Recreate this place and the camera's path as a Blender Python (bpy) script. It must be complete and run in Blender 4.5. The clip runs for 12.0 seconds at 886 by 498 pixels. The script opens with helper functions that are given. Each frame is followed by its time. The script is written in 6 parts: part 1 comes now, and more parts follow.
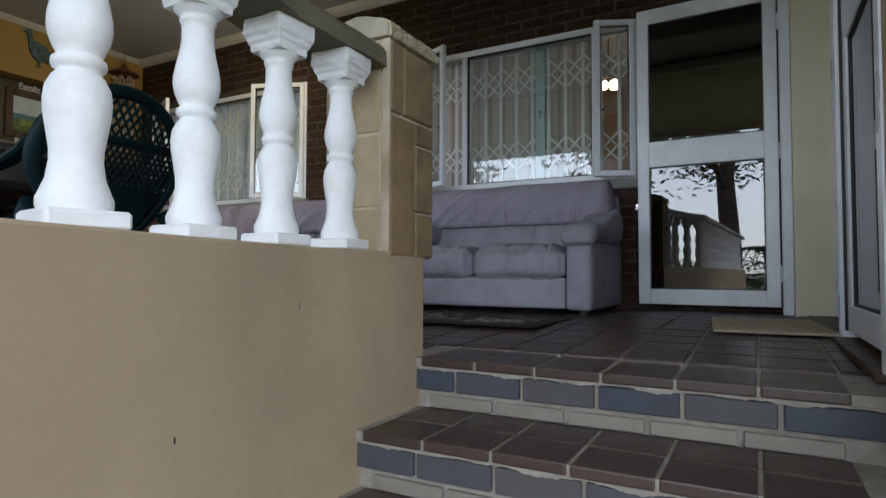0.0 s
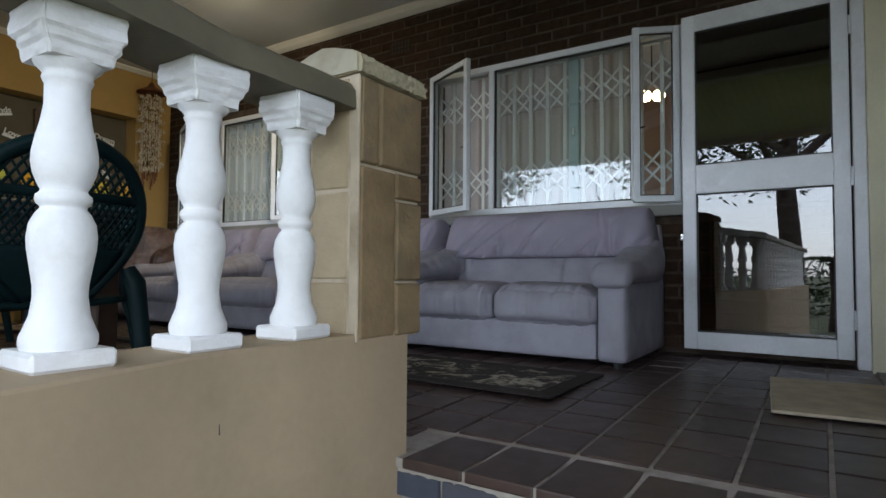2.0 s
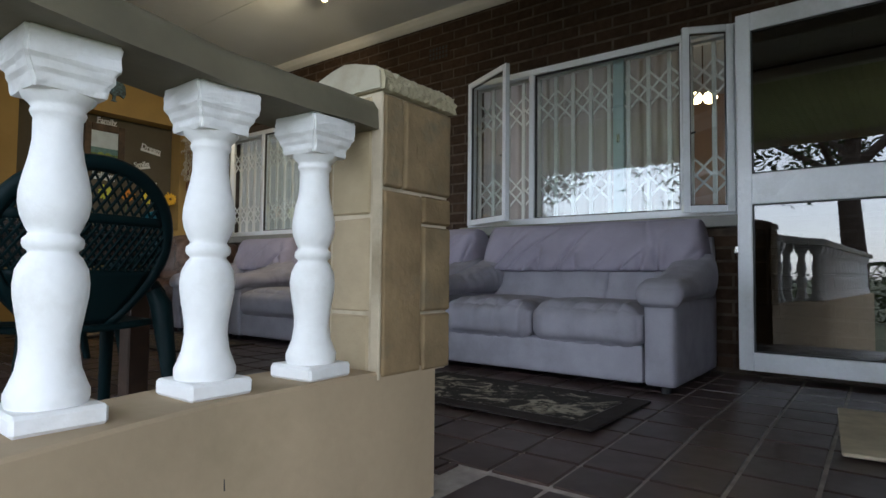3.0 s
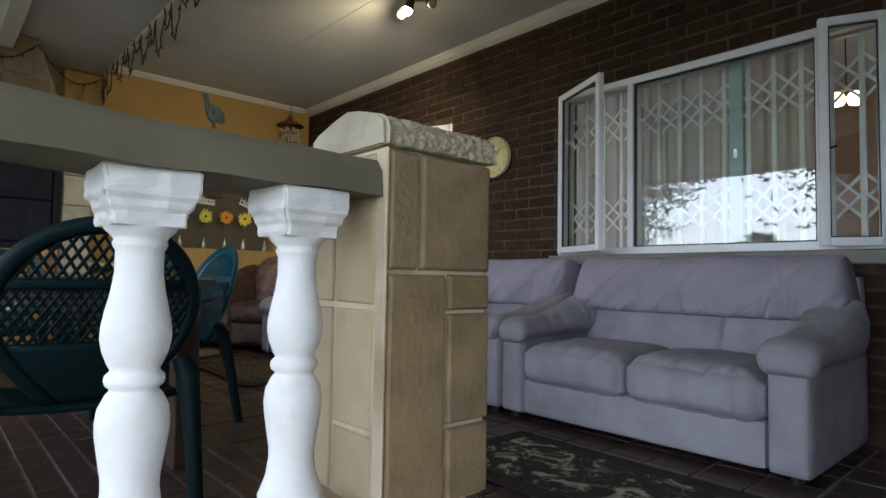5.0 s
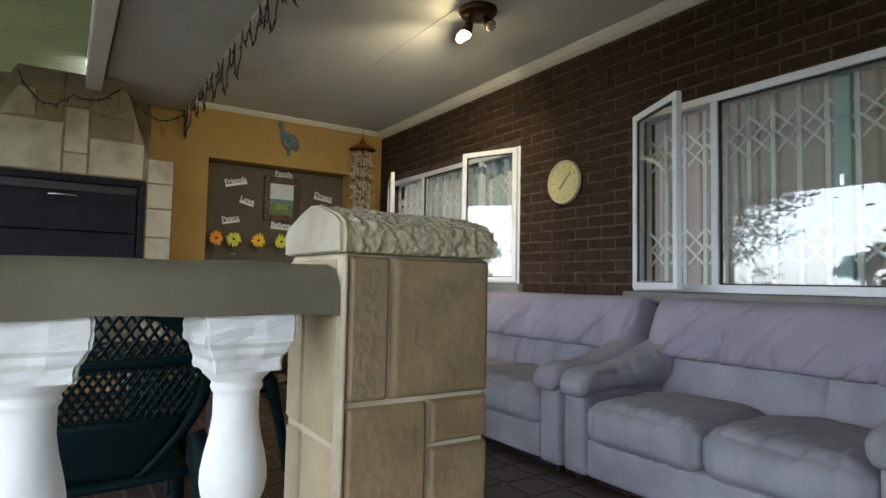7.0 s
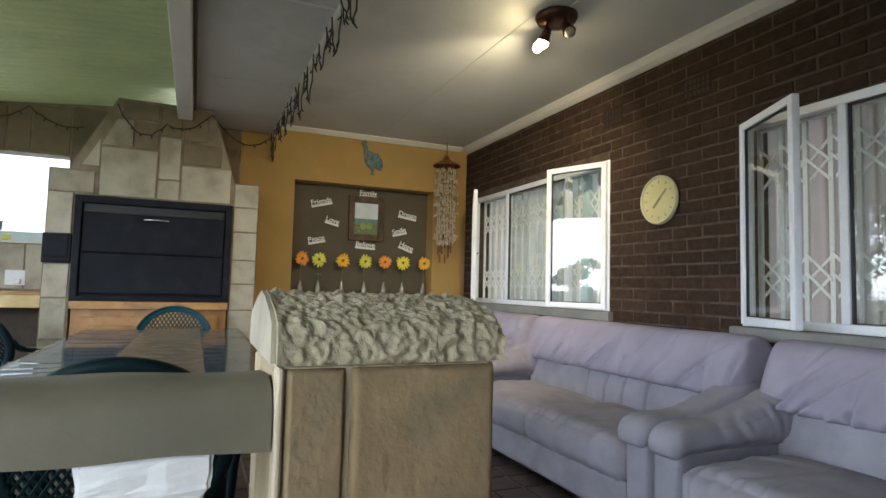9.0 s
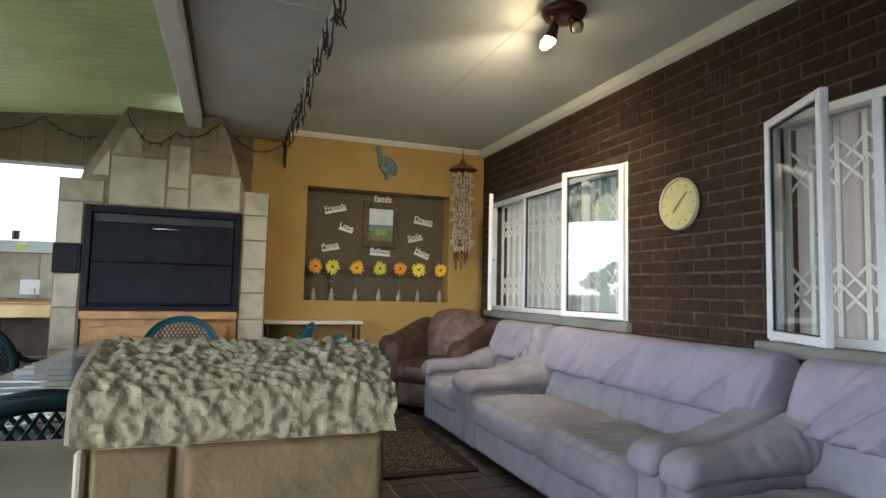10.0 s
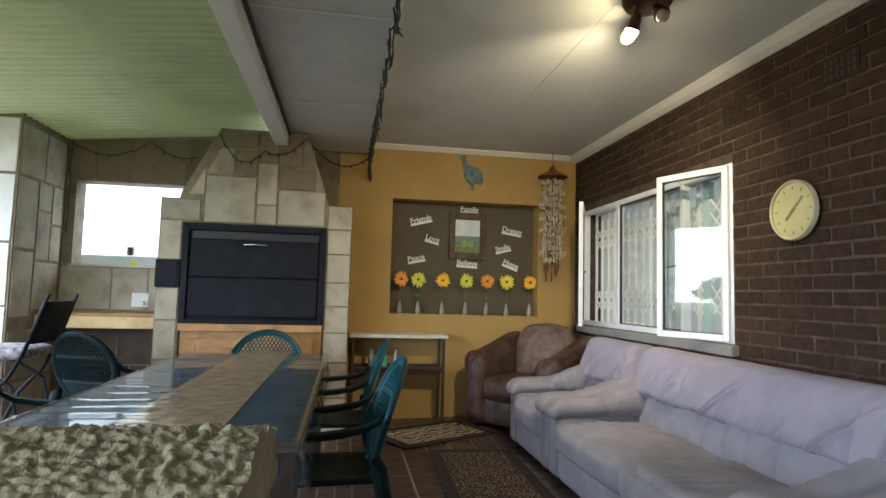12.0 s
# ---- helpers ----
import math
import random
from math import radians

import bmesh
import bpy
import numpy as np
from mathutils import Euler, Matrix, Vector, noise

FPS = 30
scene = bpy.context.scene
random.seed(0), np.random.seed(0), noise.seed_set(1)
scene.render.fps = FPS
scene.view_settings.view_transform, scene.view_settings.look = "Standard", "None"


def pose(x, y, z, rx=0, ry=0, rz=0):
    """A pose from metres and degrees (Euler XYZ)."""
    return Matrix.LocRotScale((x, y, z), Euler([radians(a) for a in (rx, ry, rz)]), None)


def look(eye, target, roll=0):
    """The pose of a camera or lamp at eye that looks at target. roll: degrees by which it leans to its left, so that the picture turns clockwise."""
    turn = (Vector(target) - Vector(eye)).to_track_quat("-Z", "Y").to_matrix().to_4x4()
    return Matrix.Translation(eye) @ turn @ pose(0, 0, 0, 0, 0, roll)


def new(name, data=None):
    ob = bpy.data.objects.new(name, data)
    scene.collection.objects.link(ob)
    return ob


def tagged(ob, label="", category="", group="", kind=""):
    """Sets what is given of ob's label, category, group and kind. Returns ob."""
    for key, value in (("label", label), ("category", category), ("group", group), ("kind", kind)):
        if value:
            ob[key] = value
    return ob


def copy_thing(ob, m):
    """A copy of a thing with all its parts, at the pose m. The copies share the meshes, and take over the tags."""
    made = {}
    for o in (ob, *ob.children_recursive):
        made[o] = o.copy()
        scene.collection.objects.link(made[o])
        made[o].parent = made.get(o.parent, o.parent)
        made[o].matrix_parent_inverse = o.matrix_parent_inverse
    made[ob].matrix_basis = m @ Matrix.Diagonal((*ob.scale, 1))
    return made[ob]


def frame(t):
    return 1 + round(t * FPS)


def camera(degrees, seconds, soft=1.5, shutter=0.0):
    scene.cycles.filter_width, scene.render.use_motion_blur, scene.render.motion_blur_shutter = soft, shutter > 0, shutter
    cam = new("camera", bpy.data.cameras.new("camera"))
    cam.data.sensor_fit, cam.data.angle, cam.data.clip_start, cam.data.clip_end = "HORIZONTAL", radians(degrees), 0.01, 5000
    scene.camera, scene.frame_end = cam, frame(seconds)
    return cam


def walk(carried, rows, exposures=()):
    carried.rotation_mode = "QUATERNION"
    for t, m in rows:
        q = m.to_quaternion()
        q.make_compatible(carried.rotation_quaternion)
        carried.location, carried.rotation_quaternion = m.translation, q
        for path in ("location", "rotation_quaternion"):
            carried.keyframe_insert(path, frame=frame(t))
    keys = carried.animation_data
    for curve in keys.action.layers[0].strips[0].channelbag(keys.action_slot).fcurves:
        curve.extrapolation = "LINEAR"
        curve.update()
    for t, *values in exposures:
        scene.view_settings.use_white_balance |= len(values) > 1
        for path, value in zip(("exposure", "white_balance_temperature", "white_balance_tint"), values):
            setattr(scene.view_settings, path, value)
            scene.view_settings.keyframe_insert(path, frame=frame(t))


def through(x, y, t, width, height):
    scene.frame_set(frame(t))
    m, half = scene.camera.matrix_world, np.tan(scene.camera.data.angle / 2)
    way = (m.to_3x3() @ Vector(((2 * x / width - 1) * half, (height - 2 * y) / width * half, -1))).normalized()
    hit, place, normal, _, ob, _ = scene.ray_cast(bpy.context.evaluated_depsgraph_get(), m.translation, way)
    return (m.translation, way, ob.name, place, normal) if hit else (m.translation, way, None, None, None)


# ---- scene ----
cam = camera(74.7, 12.0)
METRES, EYE, TILT, LEAN, TURN = 2.2, 0.5, 0.0, 0.0, 26.7
PATH = [
    (0, (0.308, 0.155, 0.251), (-0.645, 1.912, 0.331), 0.2),
    (0.5, (0.299, 0.206, 0.305), (-0.676, 1.951, 0.387), 0.1),
    (1, (0.287, 0.297, 0.331), (-0.711, 2.028, 0.416), 0.3),
    (1.5, (0.287, 0.445, 0.396), (-0.742, 2.158, 0.48), 0.4),
    (2, (0.291, 0.54, 0.476), (-0.8, 2.214, 0.561), 0.4),
    (2.5, (0.275, 0.587, 0.519), (-0.874, 2.221, 0.605), 0.5),
    (3, (0.256, 0.655, 0.552), (-0.956, 2.244, 0.641), 0.6),
    (5, (0.163, 1.032, 0.754), (-1.322, 2.368, 0.853), 1.0),
    (5.5, (0.153, 1.156, 0.802), (-1.376, 2.441, 0.906), 1.1),
    (6, (0.146, 1.247, 0.875), (-1.44, 2.461, 0.983), 1.0),
    (6.5, (0.149, 1.273, 0.924), (-1.482, 2.425, 1.035), 1.1),
    (7, (0.126, 1.311, 0.959), (-1.548, 2.4, 1.074), 1.1),
    (7.5, (0.072, 1.391, 0.986), (-1.654, 2.395, 1.106), 1.2),
    (9.5, (-0.056, 1.674, 1.128), (-1.912, 2.405, 1.268), 1.4),
    (10, (-0.108, 1.798, 1.15), (-1.983, 2.479, 1.293), 1.3),
    (10.5, (-0.152, 1.902, 1.172), (-2.056, 2.497, 1.32), 1.3),
    (11, (-0.18, 1.955, 1.196), (-2.113, 2.446, 1.348), 1.4),
    (11.5, (-0.204, 1.984, 1.214), (-2.157, 2.386, 1.369), 1.4),
    (12, (-0.245, 2.04, 1.219), (-2.212, 2.369, 1.377), 1.5),
]
walk(cam, [(t, look(eye, target, roll)) for t, eye, target, roll in PATH], exposures=[(0, 2.13, 5800, 10), (1, 2.12, 5800, 10), (1.5, 2.3, 5760, 10), (3, 2.32, 5740, 10), (5.5, 2.58, 5800, 10), (7.5, 2.85, 5860, 10), (9.5, 3.18, 5790, 10), (12, 3.24, 5780, 10)])

# ---------------------------------------------------------------- world and light
world = bpy.data.worlds.new("sky")
scene.world = world
world.use_nodes = True
wn = world.node_tree
sky = wn.nodes.new("ShaderNodeTexSky")
sky.sky_type = "NISHITA"
sky.sun_disc = False
sky.sun_elevation = radians(52)
sky.sun_rotation = radians(160)
sky.air_density, sky.dust_density, sky.ozone_density = 1.0, 1.0, 1.0
grey = wn.nodes.new("ShaderNodeHueSaturation")
grey.inputs["Saturation"].default_value = 0.25
wn.links.new(sky.outputs[0], grey.inputs["Color"])
wn.links.new(grey.outputs[0], wn.nodes["Background"].inputs[0])
wn.nodes["Background"].inputs[1].default_value = 0.15

sun = new("sun", bpy.data.lights.new("sun", "SUN"))
sun.data.energy, sun.data.angle, sun.data.color = 0.7, radians(25), (1.0, 0.97, 0.93)
sun.matrix_world = look((1.5, -6, 9), (0, 0, 0))

bulb_light = new("bulb_light", bpy.data.lights.new("bulb_light", "SPOT"))
bulb_light.data.energy, bulb_light.data.color, bulb_light.data.shadow_soft_size = 16, (1.0, 0.78, 0.46), 0.03
bulb_light.data.spot_size, bulb_light.data.spot_blend = radians(140), 1.0

# fill lamp added in an unseen far-wall opening, lights the curtains from behind
back_fill = new("back_fill_daylight", bpy.data.lights.new("back_fill_daylight", "AREA"))
back_fill.data.shape, back_fill.data.size, back_fill.data.size_y = "RECTANGLE", 2.1, 1.4
back_fill.data.energy, back_fill.data.color = 13, (0.95, 0.98, 1.0)
back_fill.matrix_world = look((-4.5, 7.58, 1.55), (-4.0, 4.0, 1.45))

# ---------------------------------------------------------------- materials


def mat(name, base, rough=0.6, var=0.15, scale=8.0, metal=0.0, bump=0.1, fine=60.0, second=None, per_object=0.0, stain=None, stain_scale=1.5, spec=0.5, bump_dist=0.004):
    """Principled surface with coarse and fine variation, fine relief and, where given, stains."""
    m = bpy.data.materials.new(name)
    m.use_nodes = True
    t = m.node_tree
    n, l = t.nodes, t.links
    p = n["Principled BSDF"]
    tc = n.new("ShaderNodeTexCoord")
    info = n.new("ShaderNodeObjectInfo")
    shift = n.new("ShaderNodeVectorMath")
    shift.operation = "MULTIPLY_ADD"
    l.new(info.outputs["Random"], shift.inputs[0])
    shift.inputs[1].default_value = (17.0, 9.0, 23.0)
    l.new(tc.outputs["Object"], shift.inputs[2])
    a = n.new("ShaderNodeTexNoise")
    a.inputs["Scale"].default_value, a.inputs["Detail"].default_value = scale, 5
    b = n.new("ShaderNodeTexNoise")
    b.inputs["Scale"].default_value, b.inputs["Detail"].default_value = fine, 4
    l.new(shift.outputs[0], a.inputs["Vector"])
    l.new(shift.outputs[0], b.inputs["Vector"])
    two = second or tuple(c * (1 - var) for c in base)
    one = base if second else tuple(min(1, c * (1 + var)) for c in base)
    ramp = n.new("ShaderNodeMix")
    ramp.data_type = "RGBA"
    ramp.inputs[6].default_value, ramp.inputs[7].default_value = (*one, 1), (*two, 1)
    sharp = n.new("ShaderNodeMapRange")
    sharp.inputs[1].default_value, sharp.inputs[2].default_value = 0.32, 0.68
    l.new(a.outputs[0], sharp.inputs[0])
    l.new(sharp.outputs[0], ramp.inputs[0])
    last = ramp.outputs[2]
    if stain:
        s = n.new("ShaderNodeTexNoise")
        s.inputs["Scale"].default_value, s.inputs["Detail"].default_value, s.inputs["Roughness"].default_value = stain_scale, 8, 0.65
        l.new(shift.outputs[0], s.inputs["Vector"])
        r = n.new("ShaderNodeMapRange")
        r.inputs[1].default_value, r.inputs[2].default_value = 0.52, 0.72
        l.new(s.outputs[0], r.inputs[0])
        mx = n.new("ShaderNodeMix")
        mx.data_type = "RGBA"
        mx.inputs[7].default_value = (*stain, 1)
        l.new(r.outputs[0], mx.inputs[0])
        l.new(last, mx.inputs[6])
        last = mx.outputs[2]
    hsv = n.new("ShaderNodeHueSaturation")
    mm = n.new("ShaderNodeMapRange")
    mm.inputs[3].default_value, mm.inputs[4].default_value = 0.94 - per_object, 1.06 + per_object
    if per_object:
        add = n.new("ShaderNodeMath")
        add.operation = "MULTIPLY_ADD"
        l.new(info.outputs["Random"], add.inputs[0])
        add.inputs[1].default_value = 0.75
        half = n.new("ShaderNodeMath")
        half.operation = "MULTIPLY"
        half.inputs[1].default_value = 0.25
        l.new(b.outputs[0], half.inputs[0])
        l.new(half.outputs[0], add.inputs[2])
        l.new(add.outputs[0], mm.inputs[0])
    else:
        l.new(b.outputs[0], mm.inputs[0])
    l.new(mm.outputs[0], hsv.inputs["Value"])
    l.new(last, hsv.inputs["Color"])
    l.new(hsv.outputs[0], p.inputs["Base Color"])
    rr = n.new("ShaderNodeMapRange")
    rr.inputs[3].default_value, rr.inputs[4].default_value = max(0.02, rough - 0.1), min(1, rough + 0.1)
    l.new(a.outputs[0], rr.inputs[0])
    l.new(rr.outputs[0], p.inputs["Roughness"])
    p.inputs["Metallic"].default_value = metal
    p.inputs["Specular IOR Level"].default_value = spec
    if bump:
        bp = n.new("ShaderNodeBump")
        bp.inputs["Strength"].default_value, bp.inputs["Distance"].default_value = bump, bump_dist
        l.new(b.outputs[0], bp.inputs["Height"])
        l.new(bp.outputs[0], p.inputs["Normal"])
    return m


def island_mat(name, colors, rough=0.7, bump=0.3, fine=50.0, dist=0.004, spec=0.4, var=0.2, scale=14, keep=0.7, stain=None, stain_scale=3.0):
    """Surface whose tone changes from piece to piece, by object and by loose island."""
    m = mat(name, colors[0], rough, var, scale, bump=bump, fine=fine, per_object=0.08, spec=spec, bump_dist=dist, stain=stain, stain_scale=stain_scale)
    n, l = m.node_tree.nodes, m.node_tree.links
    geo, info = n.new("ShaderNodeNewGeometry"), n.new("ShaderNodeObjectInfo")
    s = n.new("ShaderNodeMath")
    s.operation = "ADD"
    l.new(geo.outputs["Random Per Island"], s.inputs[0])
    l.new(info.outputs["Random"], s.inputs[1])
    f = n.new("ShaderNodeMath")
    f.operation = "FRACT"
    l.new(s.outputs[0], f.inputs[0])
    r = n.new("ShaderNodeValToRGB")
    r.color_ramp.elements[0].color, r.color_ramp.elements[1].color = (*colors[0], 1), (*colors[-1], 1)
    for k, c in enumerate(colors[1:-1]):
        r.color_ramp.elements.new((k + 1) / (len(colors) - 1)).color = (*c, 1)
    l.new(f.outputs[0], r.inputs[0])
    p = n["Principled BSDF"]
    src = p.inputs["Base Color"].links[0].from_node
    mix = n.new("ShaderNodeMix")
    mix.data_type, mix.blend_type = "RGBA", "MIX"
    mix.inputs[0].default_value = keep
    l.new(src.outputs[0], mix.inputs[6])
    l.new(r.outputs[0], mix.inputs[7])
    l.new(mix.outputs[2], p.inputs["Base Color"])
    return m


def wrinkle(m, scale, depth, width=0.035):
    """Thin crease lines over a soft cover, added under its fine relief."""
    n, l = m.node_tree.nodes, m.node_tree.links
    tc, mp, a = n.new("ShaderNodeTexCoord"), n.new("ShaderNodeMapping"), n.new("ShaderNodeTexNoise")
    mp.inputs["Scale"].default_value = (1.7, 0.8, 0.65)
    mp.inputs["Rotation"].default_value = (0.2, 0.5, 0.3)
    a.inputs["Scale"].default_value, a.inputs["Detail"].default_value, a.inputs["Distortion"].default_value = scale, 0.6, 0.5
    l.new(tc.outputs["Object"], mp.inputs["Vector"])
    l.new(mp.outputs[0], a.inputs["Vector"])
    s, ab, r, bp = n.new("ShaderNodeMath"), n.new("ShaderNodeMath"), n.new("ShaderNodeMapRange"), n.new("ShaderNodeBump")
    s.operation, s.inputs[1].default_value = "SUBTRACT", 0.5
    ab.operation = "ABSOLUTE"
    r.interpolation_type = "SMOOTHSTEP"
    r.inputs[2].default_value = width
    l.new(a.outputs[0], s.inputs[0])
    l.new(s.outputs[0], ab.inputs[0])
    l.new(ab.outputs[0], r.inputs[0])
    bp.inputs["Strength"].default_value, bp.inputs["Distance"].default_value = 0.55, depth
    l.new(r.outputs[0], bp.inputs["Height"])
    old = n["Principled BSDF"].inputs["Normal"].links
    if old:
        l.new(bp.outputs[0], old[0].from_node.inputs["Normal"])
    else:
        l.new(bp.outputs[0], n["Principled BSDF"].inputs["Normal"])


def glow(name, color, strength):
    m = bpy.data.materials.new(name)
    m.use_nodes = True
    p = m.node_tree.nodes["Principled BSDF"]
    p.inputs["Base Color"].default_value = (*color, 1)
    p.inputs["Emission Color"].default_value = (*color, 1)
    p.inputs["Emission Strength"].default_value = strength
    return m


def glass(name, tint=(0.92, 0.95, 0.95), rough=0.0, base=0.09):
    """Thin window glass: clear, with a mirror sheen."""
    m = bpy.data.materials.new(name)
    m.use_nodes = True
    n, l = m.node_tree.nodes, m.node_tree.links
    n.remove(n["Principled BSDF"])
    tr, gl, mx, fr = n.new("ShaderNodeBsdfTransparent"), n.new("ShaderNodeBsdfGlossy"), n.new("ShaderNodeMixShader"), n.new("ShaderNodeLayerWeight")
    tr.inputs[0].default_value = (*tint, 1)
    gl.inputs["Roughness"].default_value = rough
    fr.inputs[0].default_value = 0.5
    pw = n.new("ShaderNodeMath")
    pw.operation, pw.inputs[1].default_value = "POWER", 5.0
    l.new(fr.outputs["Facing"], pw.inputs[0])
    k = n.new("ShaderNodeMath")
    k.operation = "MULTIPLY_ADD"
    k.inputs[1].default_value, k.inputs[2].default_value = 0.9, base
    k.use_clamp = True
    l.new(pw.outputs[0], k.inputs[0])
    l.new(k.outputs[0], mx.inputs[0])
    l.new(tr.outputs[0], mx.inputs[1])
    l.new(gl.outputs[0], mx.inputs[2])
    l.new(mx.outputs[0], n["Material Output"].inputs[0])
    return m


M_PLASTER = mat("khaki_plaster", (0.375, 0.287, 0.183), 0.85, 0.07, 3, bump=0.25, fine=45, stain=(0.30, 0.235, 0.14), stain_scale=1.2)
M_RAIL = mat("grey_green_paint", (0.150, 0.132, 0.088), 0.7, 0.15, 5, bump=0.3, fine=35, stain=(0.10, 0.092, 0.062))
M_WHITE = mat("white_paint", (0.80, 0.80, 0.79), 0.5, 0.03, 6, bump=0.18, fine=40, stain=(0.72, 0.72, 0.70), stain_scale=4)
M_ALU = mat("white_aluminium", (0.82, 0.85, 0.90), 0.3, 0.03, 4, bump=0.02, stain=(0.70, 0.72, 0.74), stain_scale=3)
M_STONE = island_mat("sandstone_tile", ((0.25, 0.175, 0.090), (0.27, 0.20, 0.115), (0.205, 0.160, 0.095), (0.275, 0.18, 0.090)), 0.9, 0.55, 60, 0.006, var=0.32, scale=9, keep=0.42, stain=(0.135, 0.122, 0.085), stain_scale=7)
M_PALE_STONE = island_mat("pale_stone_tile", ((0.37, 0.335, 0.25), (0.45, 0.41, 0.32), (0.30, 0.265, 0.19), (0.41, 0.36, 0.26)), 0.8, 0.5, 26, 0.008, var=0.28, scale=5, keep=0.42, stain=(0.20, 0.155, 0.095), stain_scale=5)
M_BROWN_STONE = island_mat("darker_brown_stone_tile", ((0.185, 0.145, 0.09), (0.235, 0.185, 0.12), (0.155, 0.12, 0.075)), 0.85, 0.4, 30, 0.006)
M_STONE_JOINT = mat("stone_joint", (0.47, 0.40, 0.29), 0.9, 0.1, 10, bump=0.3, stain=(0.28, 0.225, 0.145), stain_scale=3)
M_HOOD_JOINT = mat("sooty_joint", (0.25, 0.205, 0.14), 0.9, 0.2, 8, bump=0.3, stain=(0.12, 0.09, 0.06), stain_scale=3)
M_CAP = mat("rough_cap_stone", (0.42, 0.372, 0.25), 0.95, 0.2, 30, bump=0.5, fine=170, second=(0.35, 0.305, 0.20), bump_dist=0.006)
M_BRICK = island_mat("dark_brick", ((0.044, 0.027, 0.018), (0.062, 0.038, 0.025), (0.036, 0.024, 0.018), (0.080, 0.050, 0.032), (0.050, 0.033, 0.023)), 0.9, 0.9, 35, 0.010, spec=0.15, var=0.4, scale=22, keep=0.5, stain=(0.020, 0.013, 0.010), stain_scale=14)
M_MORTAR = mat("mortar", (0.088, 0.067, 0.052), 0.95, 0.3, 12, bump=0.4, spec=0.2, stain=(0.042, 0.030, 0.023), stain_scale=2.2)
M_TILE = island_mat("red_brown_floor_tile", ((0.056, 0.037, 0.031), (0.072, 0.046, 0.038), (0.048, 0.034, 0.029), (0.064, 0.040, 0.033)), 0.36, 0.12, 30, 0.002, spec=0.6)
M_GROUT = mat("floor_grout", (0.37, 0.33, 0.30), 0.9, 0.2, 14, bump=0.3, stain=(0.20, 0.165, 0.15), stain_scale=2)
M_STEP_JOINT = mat("step_mortar", (0.29, 0.265, 0.225), 0.9, 0.2, 16, bump=0.5, stain=(0.27, 0.24, 0.19), stain_scale=5)
M_BLUE_BRICK = island_mat("blue_grey_brick", ((0.055, 0.064, 0.082), (0.08, 0.076, 0.080), (0.105, 0.092, 0.082), (0.048, 0.056, 0.078)), 0.6, 0.4, 60, 0.004)
M_GREY_BRICK = island_mat("grey_washed_brick", ((0.25, 0.23, 0.19), (0.20, 0.18, 0.15), (0.29, 0.265, 0.22)), 0.85, 0.5, 50, 0.005)
M_YELLOW = mat("ochre_wall_paint", (0.40, 0.258, 0.080), 0.8, 0.06, 3, bump=0.15, fine=30, stain=(0.39, 0.26, 0.095))
M_RECESS = mat("olive_grey_paint", (0.100, 0.083, 0.052), 0.8, 0.08, 4, bump=0.12)
M_CEIL = mat("ceiling_paint", (0.63, 0.64, 0.60), 0.75, 0.04, 2, bump=0.08, stain=(0.50, 0.50, 0.45), stain_scale=0.8)
M_CORNICE = mat("cornice_paint", (0.68, 0.66, 0.60), 0.6, 0.04, 4, bump=0.05)
M_ROOF = mat("pale_green_roof_sheet", (0.54, 0.56, 0.37), 0.38, 0.06, 3, bump=0.05, stain=(0.44, 0.47, 0.355))
_n, _l = M_ROOF.node_tree.nodes, M_ROOF.node_tree.links
_t, _m = _n.new("ShaderNodeBsdfTranslucent"), _n.new("ShaderNodeMixShader")
_t.inputs[0].default_value, _m.inputs[0].default_value = (0.60, 0.68, 0.36, 1), 0.15
_l.new(_n["Principled BSDF"].outputs[0], _m.inputs[1])
_l.new(_t.outputs[0], _m.inputs[2])
_l.new(_m.outputs[0], _n["Material Output"].inputs[0])
M_SOFA = mat("lilac_grey_microfibre", (0.302, 0.292, 0.334), 0.95, 0.10, 6, bump=0.35, fine=160, stain=(0.255, 0.247, 0.282), stain_scale=3, spec=0.2, bump_dist=0.002)
M_LEATHER = mat("worn_brown_suede", (0.036, 0.018, 0.013), 0.5, 0.25, 9, bump=0.3, fine=70, second=(0.10, 0.060, 0.045))
M_SOFA_COVER = mat("lilac_microfibre_cover", (0.302, 0.276, 0.342), 0.95, 0.10, 5, bump=0.35, fine=160, stain=(0.275, 0.25, 0.31), stain_scale=2.2, spec=0.2, bump_dist=0.002)
M_LEATHER_WORN = mat("paler_worn_suede", (0.075, 0.043, 0.033), 0.6, 0.25, 12, bump=0.3, fine=70, second=(0.22, 0.15, 0.12))
wrinkle(M_LEATHER, 7.0, 0.008, 0.10)
# garden chairs' one green plastic, with shade put into the colour
M_CHAIR_SHADED = mat("shaded_green_plastic", (0.006, 0.016, 0.018), 0.45, 0.1, 6, bump=0.06, fine=90, spec=0.08)
M_FLAKY = mat("flaking_white_paint", (0.80, 0.80, 0.79), 0.55, 0.03, 9, bump=0.45, fine=34, stain=(0.70, 0.69, 0.66), stain_scale=7, bump_dist=0.006)
M_WARM_STONE = island_mat("warm_stone_tile", ((0.36, 0.29, 0.18), (0.41, 0.33, 0.22), (0.32, 0.25, 0.15)), 0.85, 0.5, 50, 0.006)
# same chair plastic, brightened to teal where light falls on the backs
M_CHAIR_LIT = mat("lit_green_plastic", (0.008, 0.055, 0.072), 0.3, 0.1, 6, bump=0.06, fine=90, spec=0.3)
M_STEEL = mat("black_painted_steel", (0.007, 0.008, 0.013), 0.6, 0.2, 7, bump=0.15, fine=50, stain=(0.016, 0.018, 0.023), stain_scale=6, spec=0.18)
